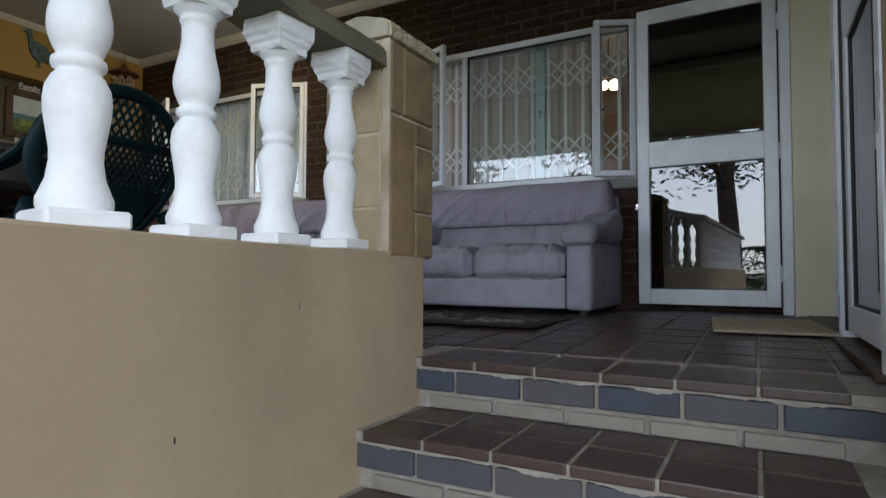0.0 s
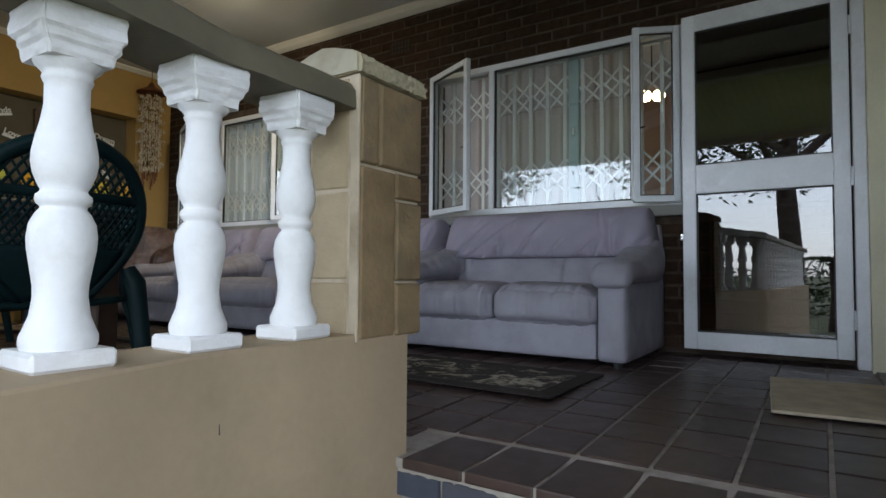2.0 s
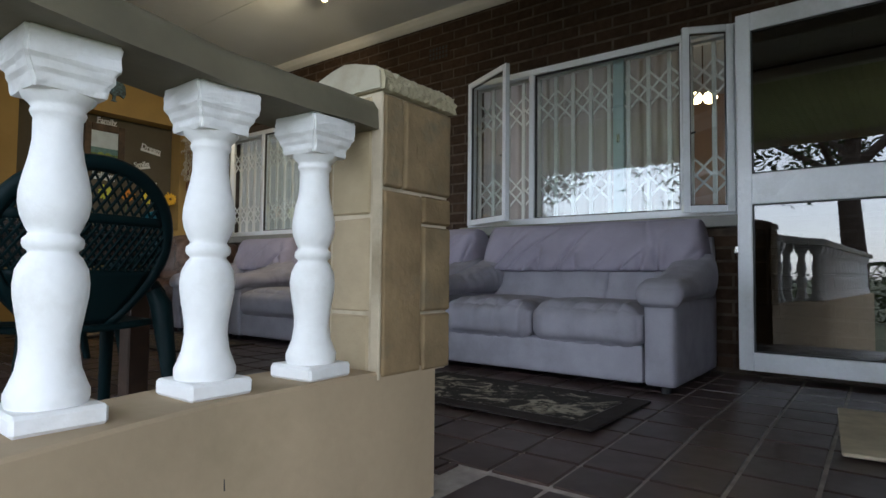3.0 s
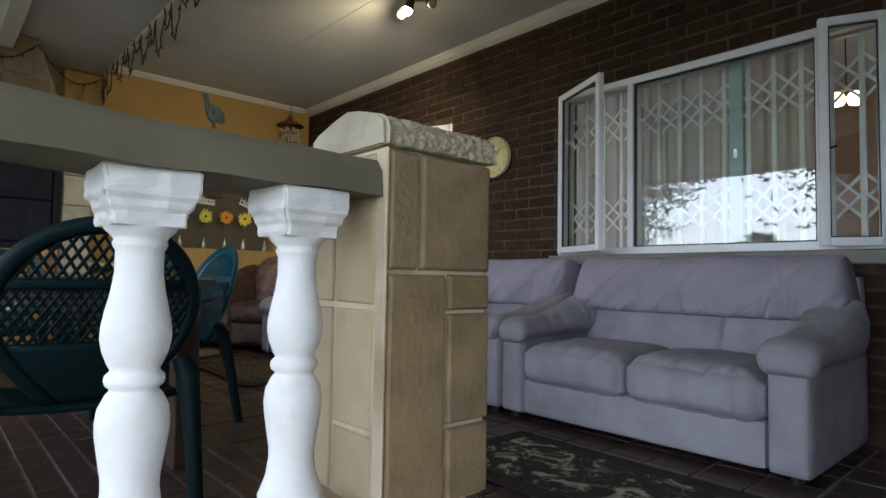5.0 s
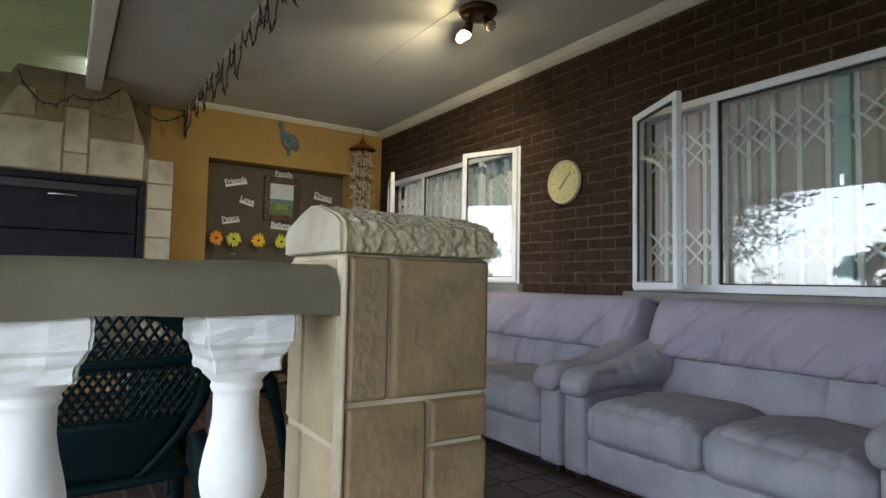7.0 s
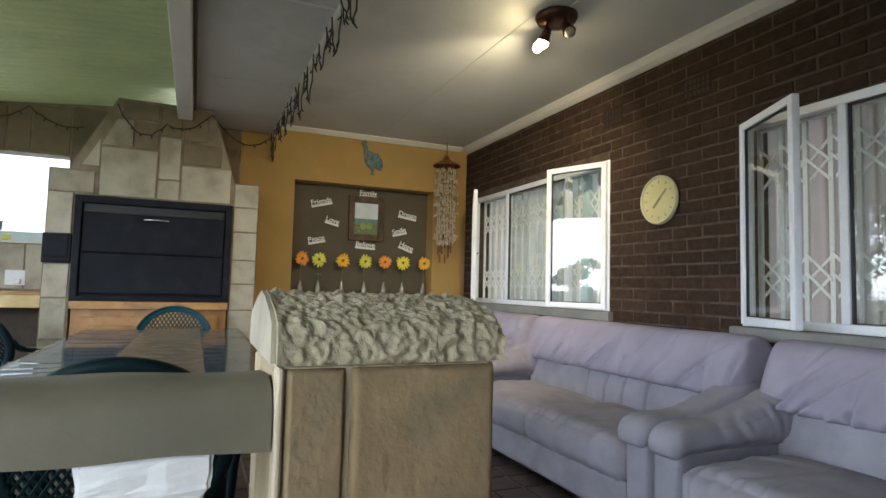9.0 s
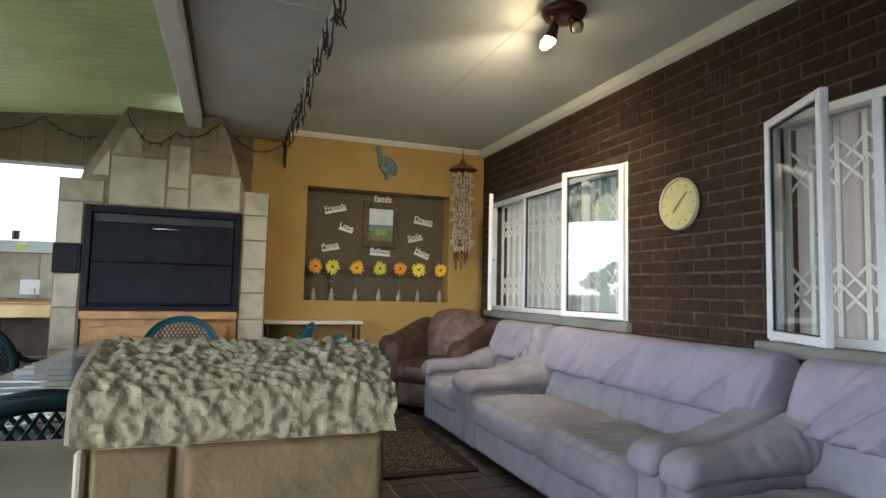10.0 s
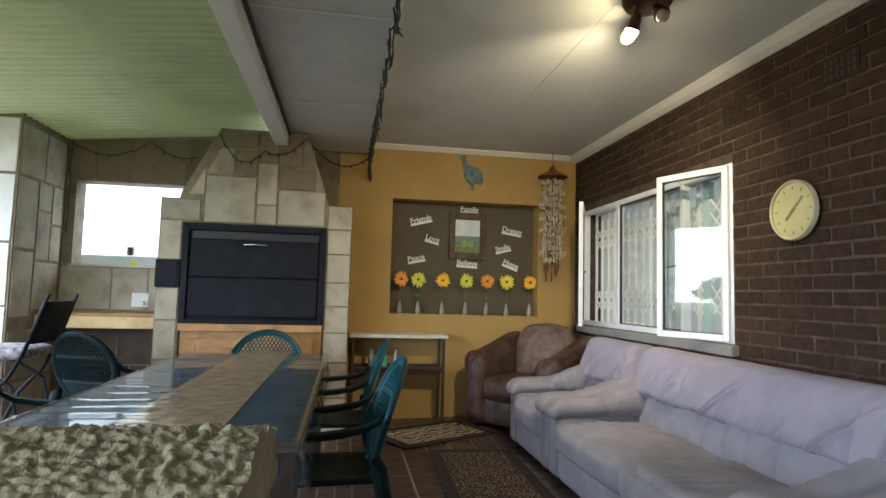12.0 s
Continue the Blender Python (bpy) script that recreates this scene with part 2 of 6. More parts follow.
M_CHROME = mat("chrome", (0.75, 0.75, 0.76), 0.2, 0.03, 5, metal=1.0, bump=0)
M_WOOD = mat("varnished_pine", (0.50, 0.28, 0.095), 0.42, 0.2, 6, bump=0.12, fine=50, second=(0.36, 0.18, 0.055), stain=(0.22, 0.11, 0.04), stain_scale=5)
M_DARKWOOD = mat("dark_stained_wood", (0.055, 0.032, 0.02), 0.5, 0.25, 8, bump=0.2, fine=50)
M_GLASS = glass("window_glass")
M_BLACK = mat("black_plastic", (0.015, 0.015, 0.016), 0.5, 0.1, 10, bump=0.05)
M_CONCRETE = mat("garden_path", (0.25, 0.23, 0.20), 0.9, 0.15, 3, bump=0.3, stain=(0.18, 0.17, 0.14))
M_LAWN = mat("lawn_ground", (0.06, 0.09, 0.03), 0.95, 0.3, 2, bump=0.6, fine=30, second=(0.09, 0.085, 0.045), bump_dist=0.03)

# ---------------------------------------------------------------- mesh helpers


def box(bm, a, b, bevel=0.0, seg=1):
    """A box from corner a to corner b, with its edges rounded."""
    size = [abs(q - p) for p, q in zip(a, b)]
    mid = [(q + p) / 2 for p, q in zip(a, b)]
    r = bmesh.ops.create_cube(bm, size=1.0)
    bmesh.ops.scale(bm, vec=size, verts=r["verts"])
    bmesh.ops.translate(bm, vec=mid, verts=r["verts"])
    if bevel:
        edges = list({e for v in r["verts"] for e in v.link_edges})
        bmesh.ops.bevel(bm, geom=edges, offset=bevel, segments=seg, profile=0.5, affect="EDGES")
    return bm


def new_box(a, b, bevel=0.0, seg=1):
    return box(bmesh.new(), a, b, bevel, seg)


def lathe(profile, n=24, bm=None, at=(0, 0, 0)):
    """A turned shape from (radius, height) pairs."""
    bm = bm or bmesh.new()
    rings = []
    for r, z in profile:
        rings.append([bm.verts.new((at[0] + r * math.cos(2 * math.pi * k / n), at[1] + r * math.sin(2 * math.pi * k / n), at[2] + z)) for k in range(n)])
    for p, q in zip(rings, rings[1:]):
        for k in range(n):
            bm.faces.new((p[k], p[(k + 1) % n], q[(k + 1) % n], q[k]))
    bm.faces.new(list(reversed(rings[0])))
    bm.faces.new(rings[-1])
    return bm


def tube(points, r, bm=None, n=8, closed=False):
    """A round bar along points."""
    bm = bm or bmesh.new()
    pts = [Vector(p) for p in points]
    rings = []
    for k, p in enumerate(pts):
        d = (pts[min(k + 1, len(pts) - 1)] - pts[max(k - 1, 0)]).normalized()
        if closed:
            d = (pts[(k + 1) % len(pts)] - pts[k - 1]).normalized()
        u = d.orthogonal() if abs(d.z) > 0.95 else d.cross(Vector((0, 0, 1)))
        u.normalize()
        v = d.cross(u)
        rad = r[k] if isinstance(r, (list, tuple)) else r
        rings.append([bm.verts.new(p + rad * (u * math.cos(2 * math.pi * j / n) + v * math.sin(2 * math.pi * j / n))) for j in range(n)])
    pairs = list(zip(rings, rings[1:])) + ([(rings[-1], rings[0])] if closed else [])
    for p, q in pairs:
        for j in range(n):
            bm.faces.new((p[j], p[(j + 1) % n], q[(j + 1) % n], q[j]))
    if not closed:
        bm.faces.new(list(reversed(rings[0])))
        bm.faces.new(rings[-1])
    return bm


def prism(outline, axis, lo, hi, bm=None):
    """An outline of 2D points pushed through from lo to hi along an axis."""
    bm = bm or bmesh.new()
    put = {"x": lambda p, h: (h, p[0], p[1]), "y": lambda p, h: (p[0], h, p[1]), "z": lambda p, h: (p[0], p[1], h)}[axis]
    a = [bm.verts.new(put(p, lo)) for p in outline]
    b = [bm.verts.new(put(p, hi)) for p in outline]
    for k in range(len(a)):
        bm.faces.new((a[k], a[(k + 1) % len(a)], b[(k + 1) % len(a)], b[k]))
    bm.faces.new(list(reversed(a)))
    bm.faces.new(b)
    return bm


def mesh_of(name, bm, material, smooth=None):
    bmesh.ops.recalc_face_normals(bm, faces=bm.faces)
    me = bpy.data.meshes.new(name)
    bm.to_mesh(me)
    bm.free()
    if smooth is not None:
        for p in me.polygons:
            p.use_smooth = True
        me.set_sharp_from_angle(angle=radians(smooth))
    me.materials.append(material)
    return me


def part(name, bm, material, parent, label="", smooth=None):
    """One mesh object under a thing or a part."""
    ob = new(name, mesh_of(name, bm, material, smooth))
    ob.parent = parent
    return tagged(ob, label)


def thing(name, label, category, m=None, group="", kind=""):
    """An empty that carries the parts of one thing."""
    ob = new(name)
    ob.empty_display_size = 0.1
    if m is not None:
        ob.matrix_basis = m
    return tagged(ob, label, category, group, kind)


def solid(name, bm, material, label, category, kind="", m=None, smooth=None, group=""):
    """A thing of one mesh."""
    ob = new(name, mesh_of(name, bm, material, smooth))
    if m is not None:
        ob.matrix_basis = m
    return tagged(ob, label, category, group, kind)


def floor_z(y):
    """The tiled floor falls gently towards the steps."""
    return -0.035 * min(1.0, max(0.0, (3.0 - y) / 1.15))


# ---------------------------------------------------------------- setting
WALL_Y, YELLOW_X, CEIL_Z = 4.45, -6.10, 2.74
W1 = (-2.39, -0.43, 0.93, 2.09)
W2 = (-5.87, -3.54, 0.96, 2.11)
floor_bm = bmesh.new()
rows_y = [-4.6, 1.90, 3.0, 4.6]
for y0, y1 in zip(rows_y, rows_y[1:]):
    for xa, xb in ((-6.6, -0.74), (-0.74, 0.75)):
        if y1 <= 1.95 and xa > -1:
            continue
        v = [floor_bm.verts.new(c) for c in ((xa, y0, floor_z(y0) - 0.008), (xb, y0, floor_z(y0) - 0.008), (xb, y1, floor_z(y1) - 0.008), (xa, y1, floor_z(y1) - 0.008))]
        w = [floor_bm.verts.new((c.co.x, c.co.y, c.co.z - 0.12)) for c in v]
        floor_bm.faces.new(v)
        floor_bm.faces.new(list(reversed(w)))
        for k in range(4):
            floor_bm.faces.new((v[k], v[(k + 1) % 4], w[(k + 1) % 4], w[k]))
FLOOR = solid("floor", floor_bm, M_GROUT, "dark red-brown quarry tile veranda floor with pale grout", "floor", "structure")


def wall_with_holes(x0, x1, z0, z1, y0, y1, holes):
    """A wall along x, y0 to y1 thick, with rectangular holes (xa, xb, za, zb)."""
    bm = bmesh.new()
    xs = sorted({x0, x1, *[h[0] for h in holes], *[h[1] for h in holes]})
    for xa, xb in zip(xs, xs[1:]):
        cut = sorted((h[2], h[3]) for h in holes if h[0] <= xa and h[1] >= xb)
        z = z0
        for za, zb in cut:
            if za > z:
                box(bm, (xa, y0, z), (xb, y1, za))
            z = zb
        if z < z1:
            box(bm, (xa, y0, z), (xb, y1, z1))
    return bm


WALL_N = solid("wall_north", wall_with_holes(-6.4, 0.9, -0.2, 2.95, WALL_Y, WALL_Y + 0.22, [(W1[0], W1[1], W1[2], W1[3]), (W2[0], W2[1], W2[2], W2[3])]), M_MORTAR, "dark brown face-brick house wall", "wall", "structure")

# ochre end wall with a recess for the display
rec = (2.49, 4.04, 1.02, 2.19)
yw = bmesh.new()
box(yw, (-6.40, 1.95, -0.1), (YELLOW_X, rec[0], 2.9))
box(yw, (-6.40, rec[1], -0.1), (YELLOW_X, WALL_Y, 2.9))
box(yw, (-6.40, rec[0], -0.1), (YELLOW_X, rec[1], rec[2]))
box(yw, (-6.40, rec[0], rec[3]), (YELLOW_X, rec[1], 2.9))
WALL_W = solid("wall_west", yw, M_YELLOW, "ochre yellow painted plaster end wall with a recess", "wall", "structure")
solid("recess_back", new_box((-6.40, rec[0], rec[2]), (-6.29, rec[1], rec[3])), M_RECESS, "olive grey painted back of the wall recess", "wall", "structure")

# stone-clad wall behind the barbecue with a pass-through opening
op = (-0.46, 0.50, 1.42, 2.20)
sw = bmesh.new()
box(sw, (-6.30, -0.75, -0.1), (YELLOW_X, op[0], 2.9))
box(sw, (-6.30, op[1], -0.1), (YELLOW_X, 1.95, 2.9))
box(sw, (-6.30, op[0], -0.1), (YELLOW_X, op[1], op[2]))
box(sw, (-6.30, op[0], op[3]), (YELLOW_X, op[1], 2.9))
WALL_S = solid("wall_west_stone", sw, M_HOOD_JOINT, "pale stone-tiled wall with a serving hatch", "wall", "structure")
PIER = solid("wall_pier", new_box((-6.30, -0.95, -0.1), (-5.30, -0.55, 2.6)), M_HOOD_JOINT, "pale stone-tiled pier beside the counter", "wall", "structure")

# ceilings
cb = bmesh.new()
box(cb, (-6.40, 2.26, CEIL_Z), (0.95, 4.70, CEIL_Z + 0.1))
solid("ceiling", cb, M_CEIL, "off-white painted veranda ceiling boards", "ceiling", "structure")
solid("ceiling_side", new_box((-6.40, 1.50, 2.63), (2.40, 2.255, 2.73)), M_CEIL, "lower white painted ceiling strip", "ceiling", "structure")
for k, (a, b) in enumerate((((-6.05, 3.36, CEIL_Z - 0.005), (0.9, 3.385, CEIL_Z - 0.0005)), ((-2.72, 3.49, CEIL_Z - 0.012), (-1.1, 3.505, CEIL_Z - 0.0005)))):
    solid("ceiling_strip", new_box(a, b, 0.001), (M_CEIL, M_CORNICE)[k], "thin cover strip on the ceiling", "trim", "structure")
for x in (-1.9, -2.95, -3.15, -4.6):
    solid("ceiling_strip", new_box((x, 1.52, 2.624), (x + 0.02, 2.232, 2.6295), 0.001), M_CORNICE, "thin cover strip on the lower ceiling", "trim", "structure")
tb = bmesh.new()
prism([(WALL_Y, CEIL_Z), (WALL_Y, CEIL_Z - 0.075), (WALL_Y - 0.015, CEIL_Z - 0.075), (WALL_Y - 0.05, CEIL_Z - 0.05), (WALL_Y - 0.075, CEIL_Z - 0.015), (WALL_Y - 0.075, CEIL_Z)], "x", -6.1, 0.55, tb)
solid("cornice", tb, M_CORNICE, "white moulded cornice along the brick wall", "trim", "structure")
tb = bmesh.new()
prism([(YELLOW_X, CEIL_Z), (YELLOW_X, CEIL_Z - 0.05), (YELLOW_X + 0.012, CEIL_Z - 0.05), (YELLOW_X + 0.045, CEIL_Z - 0.012), (YELLOW_X + 0.045, CEIL_Z)], "y", 2.28, WALL_Y - 0.076, tb)
solid("cornice", tb, M_CORNICE, "thin white cornice above the ochre wall", "trim", "structure")
solid("ceiling_trim", new_box((-6.09, 2.235, 2.60), (0.95, 2.262, 2.76), 0.004), M_CORNICE, "white ceiling step trim board", "trim", "structure")
solid("roof_beam", new_box((-5.46, 1.385, 2.50), (2.40, 1.50, 2.80), 0.006), M_CORNICE, "white painted roof edge beam", "beam", "structure")
solid("beam_conduit", tube([(-5.44, 1.515, 2.60), (2.30, 1.515, 2.60)], 0.012), M_BLACK, "dark cable run along the roof beam", "cable", "structure")


def roof_z(y):
    return 2.645 + 0.094 * y


# the roof's unseen reach past the steps, to x 2.4, holds overhead light down
rf = bmesh.new()
pitch = 0.094
fluted = (0.0, 0.001, 0.006, 0.022, 0.034, 0.022, 0.006, 0.001)
nx = int(8.8 / pitch * 8)
ends = []
for y in (1.384, -1.4):
    ends.append([rf.verts.new((-6.4 + k * pitch / 8, y, roof_z(y) - 0.012 + fluted[k % 8])) for k in range(nx + 1)])
for k in range(nx):
    rf.faces.new((ends[0][k], ends[0][k + 1], ends[1][k + 1], ends[1][k]))
roof = solid("roof_sheet", rf, M_ROOF, "pale green corrugated roof sheeting", "roof", "structure", smooth=60)
roof.modifiers.new("thick", "SOLIDIFY").thickness = 0.004
solid("fascia", new_box((-6.4, -1.43, roof_z(-1.4) - 0.11), (2.40, -1.405, roof_z(-1.4) + 0.05), 0.004), M_CORNICE, "white painted fascia board along the roof edge", "fascia", "structure")

# right-hand house wing with the double door
solid("wall_wing_lintel", new_box((0.58, 1.55, 2.10), (0.85, WALL_Y, 2.95)), M_PLASTER, "khaki plastered wall above the door", "wall", "structure")
solid("door_reveal", new_box((0.50, 4.17, -0.02), (0.72, 4.45, 2.10), 0.004), mat("cream_paint", (0.78, 0.74, 0.54), 0.6, 0.05, 4, bump=0.08), "cream painted door reveal", "wall", "structure")

# rooms inside the house
ib = bmesh.new()
# far wall, with an unseen opening added for the curtains' fill lamp
box(ib, (-6.4, 7.6, -0.1), (-5.6, 7.7, 2.9))
box(ib, (-3.4, 7.6, -0.1), (0.9, 7.7, 2.9))
box(ib, (-5.6, 7.6, -0.1), (-3.4, 7.7, 0.8))
box(ib, (-5.6, 7.6, 2.3), (-3.4, 7.7, 2.9))
box(ib, (-6.5, 4.67, -0.1), (-6.4, 7.7, 2.9))
box(ib, (0.9, 4.67, -0.1), (1.0, 7.7, 2.9))
solid("wall_inside", ib, mat("peach_paint", (0.60, 0.40, 0.28), 0.8, 0.05, 3, bump=0.05), "peach painted walls of the room inside", "wall", "structure")
solid("ceiling_inside", new_box((-6.5, 4.67, 2.6), (1.0, 7.7, 2.7)), M_CEIL, "ceiling of the room inside", "ceiling", "structure")
solid("floor_inside", new_box((-6.5, 4.67, -0.12), (1.0, 7.7, -0.02)), M_DARKWOOD, "dark floor of the room inside", "floor", "structure")
hb = bmesh.new()
box(hb, (3.2, 1.0, -0.1), (3.3, 4.6, 2.9))
box(hb, (0.86, 4.45, -0.1), (3.3, 4.55, 2.9))
box(hb, (0.86, 0.9, -0.1), (3.3, 1.0, 2.9))
solid("wall_hall", hb, mat("terracotta_paint", (0.50, 0.16, 0.06), 0.8, 0.05, 3, bump=0.05), "terracotta painted entrance hall walls", "wall", "structure")
solid("floor_hall", new_box((0.86, 0.9, -0.13), (3.3, 4.55, -0.02)), M_DARKWOOD, "dark hall floor", "floor", "structure")
solid("ceiling_hall", new_box((0.86, 0.9, 2.6), (3.3, 4.55, 2.7)), M_CEIL, "hall ceiling", "ceiling", "structure")

# ground outside and steps
gb = bmesh.new()
S = 1500
n = 24
for (xa, xb, ya, yb) in ((-S, S, -S, -3.6), (-S, -6.4, -3.6, S), (0.85, S, -3.6, S), (-6.4, 0.85, 7.7, S), (-6.4, 0.85, -3.6, 7.7)):
    gb.faces.new([gb.verts.new(c) for c in ((xa, ya, -0.9), (xb, ya, -0.9), (xb, yb, -0.9), (xa, yb, -0.9))])
solid("ground", gb, M_LAWN, "grassy garden ground", "ground", "structure")
NOSE = [(1.85, -0.035), (1.52, -0.20), (1.19, -0.365), (0.86, -0.53), (0.53, -0.695), (0.20, -0.86)]
STEPS = thing("steps", "quarry-tiled entrance steps with brick risers", "steps", kind="structure")
for k, (y, z) in enumerate(NOSE):
    back = 1.95 if k == 0 else NOSE[k - 1][0] + 0.04
    sb = prism([(y + 0.0015, z - 0.0032), (y + 0.0015, z - 0.030), (y + 0.025, z - 0.030), (y + 0.025, -0.95), (back, -0.95), (back, z - 0.0032)], "x", -0.74, 0.58)
    part("step", sb, M_STEP_JOINT, STEPS)

# low wall that carries the balustrade, bowed outwards towards the garden


def rail_x(y):
    """The centre line of the balustrade."""
    d = min(max(1.35 - y, 0.0), 0.95)
    return -0.823 + 0.28 * d * d / (0.15 + d)


def sweep(section, ys, lump=0.0):
    """A section of (offset, z) points carried along the balustrade's line."""
    bm = bmesh.new()
    rings = []
    for y in ys:
        ring = []
        for o, z in section:
            q = Vector((rail_x(y) + o, y, z))
            ring.append(bm.verts.new(q + Vector((noise.noise(q * 6), 0, noise.noise(q * 7 + Vector((9, 0, 0))))) * lump))
        rings.append(ring)
    n_ = len(section)
    for p, q in zip(rings, rings[1:]):
        for i in range(n_):
            bm.faces.new((p[i], p[(i + 1) % n_], q[(i + 1) % n_], q[i]))
    bm.faces.new(rings[0])
    bm.faces.new(list(reversed(rings[-1])))
    return bm


LOW = solid("wall_low", sweep([(-0.105, -0.95), (-0.105, 0.312), (-0.10, 0.317), (0.101, 0.317), (0.107, 0.311), (0.107, -0.95)], [-4.5, -1.5, -0.5] + [0.1 + 0.06 * k for k in range(30)] + [1.90], 0.0015), M_PLASTER, "low khaki plastered balustrade wall", "wall", "structure", smooth=40)

# ---------------------------------------------------------------- soft shapes


def pillow(a, b, r=0.05, cuts=10, puff=0.0, crease=0.0, crease_axis=0, seed=0.0, shape=None, folds=22.0):
    """A stuffed rounded block from a to b: swollen faces, sharp creases, and a bend given by shape(co)."""
    bm = bmesh.new()
    n3 = cuts if isinstance(cuts, tuple) else (cuts, cuts, cuts)
    half = Vector([(q - p) / 2 for p, q in zip(a, b)])
    mid = Vector([(q + p) / 2 for p, q in zip(a, b)])
    cells = {}

    def vert(i, j, k):
        if (i, j, k) in cells:
            return cells[i, j, k]
        u = Vector([2 * c / n - 1 for c, n in zip((i, j, k), n3)])
        s = Vector([math.sin(c * math.pi / 2) * 0.35 + c * 0.65 for c in u])
        p = Vector([s[m] * half[m] for m in range(3)])
        core = Vector([max(-half[m] + r, min(half[m] - r, p[m])) for m in range(3)])
        d = p - core
        if d.length > 1e-6:
            p = core + d.normalized() * min(r, max(abs(c) for c in d))
        for m in range(3):
            if abs(u[m]) > 0.99:
                p[m] += math.copysign(puff * (1 - u[(m + 1) % 3] ** 2) * (1 - u[(m + 2) % 3] ** 2), u[m])
        if crease:
            q = Vector((p.x + mid.x + seed, p.y + seed * 1.7, p.z + mid.z))
            w = noise.noise(q * 2.3)
            lane = (q[crease_axis] + 0.8 * (q.z if crease_axis < 2 else q.x) * noise.noise(Vector((q.x * 1.2, 0, seed)))) * folds + 5 * noise.noise(q * 1.6)
            fold = -2.2 * (1 - abs(math.sin(lane))) ** 3 + 0.5 * math.sin(lane * 2 + 1) + 0.6 * noise.noise(q * 14)
            f = fold * crease * min(1.0, max(0.05, 0.45 + 1.3 * w))
            nrm = Vector([u[m] if abs(u[m]) > 0.99 else 0 for m in range(3)])
            if nrm.length:
                p += nrm.normalized() * f
        p += mid
        cells[i, j, k] = bm.verts.new(shape(p) if shape else p)
        return cells[i, j, k]

    for m in range(3):
        o1, o2 = (m + 1) % 3, (m + 2) % 3
        for side in (0, n3[m]):
            for x in range(n3[o1]):
                for y in range(n3[o2]):
                    quad = []
                    for dx, dy in ((0, 0), (1, 0), (1, 1), (0, 1)):
                        idx = [0, 0, 0]
                        idx[m], idx[o1], idx[o2] = side, x + dx, y + dy
                        quad.append(vert(*idx))
                    bm.faces.new(quad)
    return bm


def fold_lines(seed, count, span, slant=0.35):
    """Random creases: where each starts, its slant, length, depth and width."""
    r = random.Random(seed)
    out = []
    for k in range(count):
        at = span[0] + (span[1] - span[0]) * (k + r.uniform(0.1, 0.9)) / count
        out.append((at, r.uniform(-0.25, 1.0) * slant, r.uniform(0.35, 1.0), r.uniform(0.4, 1.0), r.uniform(0.009, 0.022)))
    return out


def fold_depth(lines, at, v):
    """How far the creases sink (a rolled ridge beside each) at place at, v of the way along them."""
    f = 0.0
    for c, slant, length, depth, width in lines:
        if v < length:
            d = (at - c - slant * v * (1 + 0.4 * v)) / (width * (1 + 1.2 * v))
            if abs(d) < 4:
                f += depth * (1 - v / length) ** 0.6 * (0.75 * math.exp(-(d - 1.7) ** 2 / 1.6) - math.exp(-d * d))
    return f


def draped_back(w, seed):
    """The loose cover over a sofa back: a rolled lip below, a leaning face full of folds, a soft top."""
    section = [(0.665, 0.600), (0.625, 0.590), (0.590, 0.583), (0.568, 0.592), (0.562, 0.612), (0.572, 0.650), (0.588, 0.700), (0.607, 0.755), (0.630, 0.810), (0.652, 0.850), (0.680, 0.878), (0.718, 0.893), (0.765, 0.897), (0.820, 0.890), (0.868, 0.872), (0.900, 0.840), (0.915, 0.780), (0.918, 0.640)]
    loop = []
    for p, q in zip(section, section[1:]):
        m = max(1, round(math.hypot(q[0] - p[0], q[1] - p[1]) / 0.012))
        loop += [(p[0] + (q[0] - p[0]) * i / m, p[1] + (q[1] - p[1]) * i / m) for i in range(m)]
    loop.append(section[-1])
    lines = fold_lines(seed, max(5, round(w * 7.5)), (0.03, w - 0.05), 0.32)
    high = fold_lines(seed + 50, max(3, round(w * 4)), (0.05, w - 0.1), -0.3)
    bm = bmesh.new()
    nx = round(w / 0.0075)
    rings = []
    for k in range(nx + 1):
        x = w * k / nx
        e = min(x, w - x)
        shrink = 1.0 if e > 0.07 else 0.60 + 0.40 * math.sqrt(max(0.0, 1 - (1 - e / 0.07) ** 2))
        side = max(0.0, 1 - e / 0.22)
        ring = []
        for y, z in loop:
            front = max(0.0, min(1.0, (0.74 - y) / 0.05))
            v = max(0.0, min(1.0, (z - 0.583) / 0.31))
            f = 0.044 * fold_depth(lines, x, v) + 0.014 * fold_depth(high, x, 1 - v) + 0.004 * noise.noise(Vector((x * 5, z * 6, seed)))
            lip = -0.020 * side * side + 0.010 * noise.noise(Vector((x * 4.5, seed, 1.0)))
            yy = 0.76 + (y - 0.76) * shrink - f * front + 0.03 * side * side * front * (1 - v)
            zz = 0.62 + (z - 0.62) * (0.90 + 0.10 * shrink) + lip * max(0.0, 1 - v * 2.5) + 0.006 * noise.noise(Vector((x * 3, 4.0, seed))) * v
            xx = x + (0.5 * w - x) / (0.5 * w) * 0.05 * v * side
            ring.append(bm.verts.new((xx, yy, zz)))
        rings.append(ring)
    for p, q in zip(rings, rings[1:]):
        for i in range(len(p) - 1):
            bm.faces.new((p[i], p[i + 1], q[i + 1], q[i]))
    bm.faces.new(rings[0])
    bm.faces.new(list(reversed(rings[-1])))
    return bm


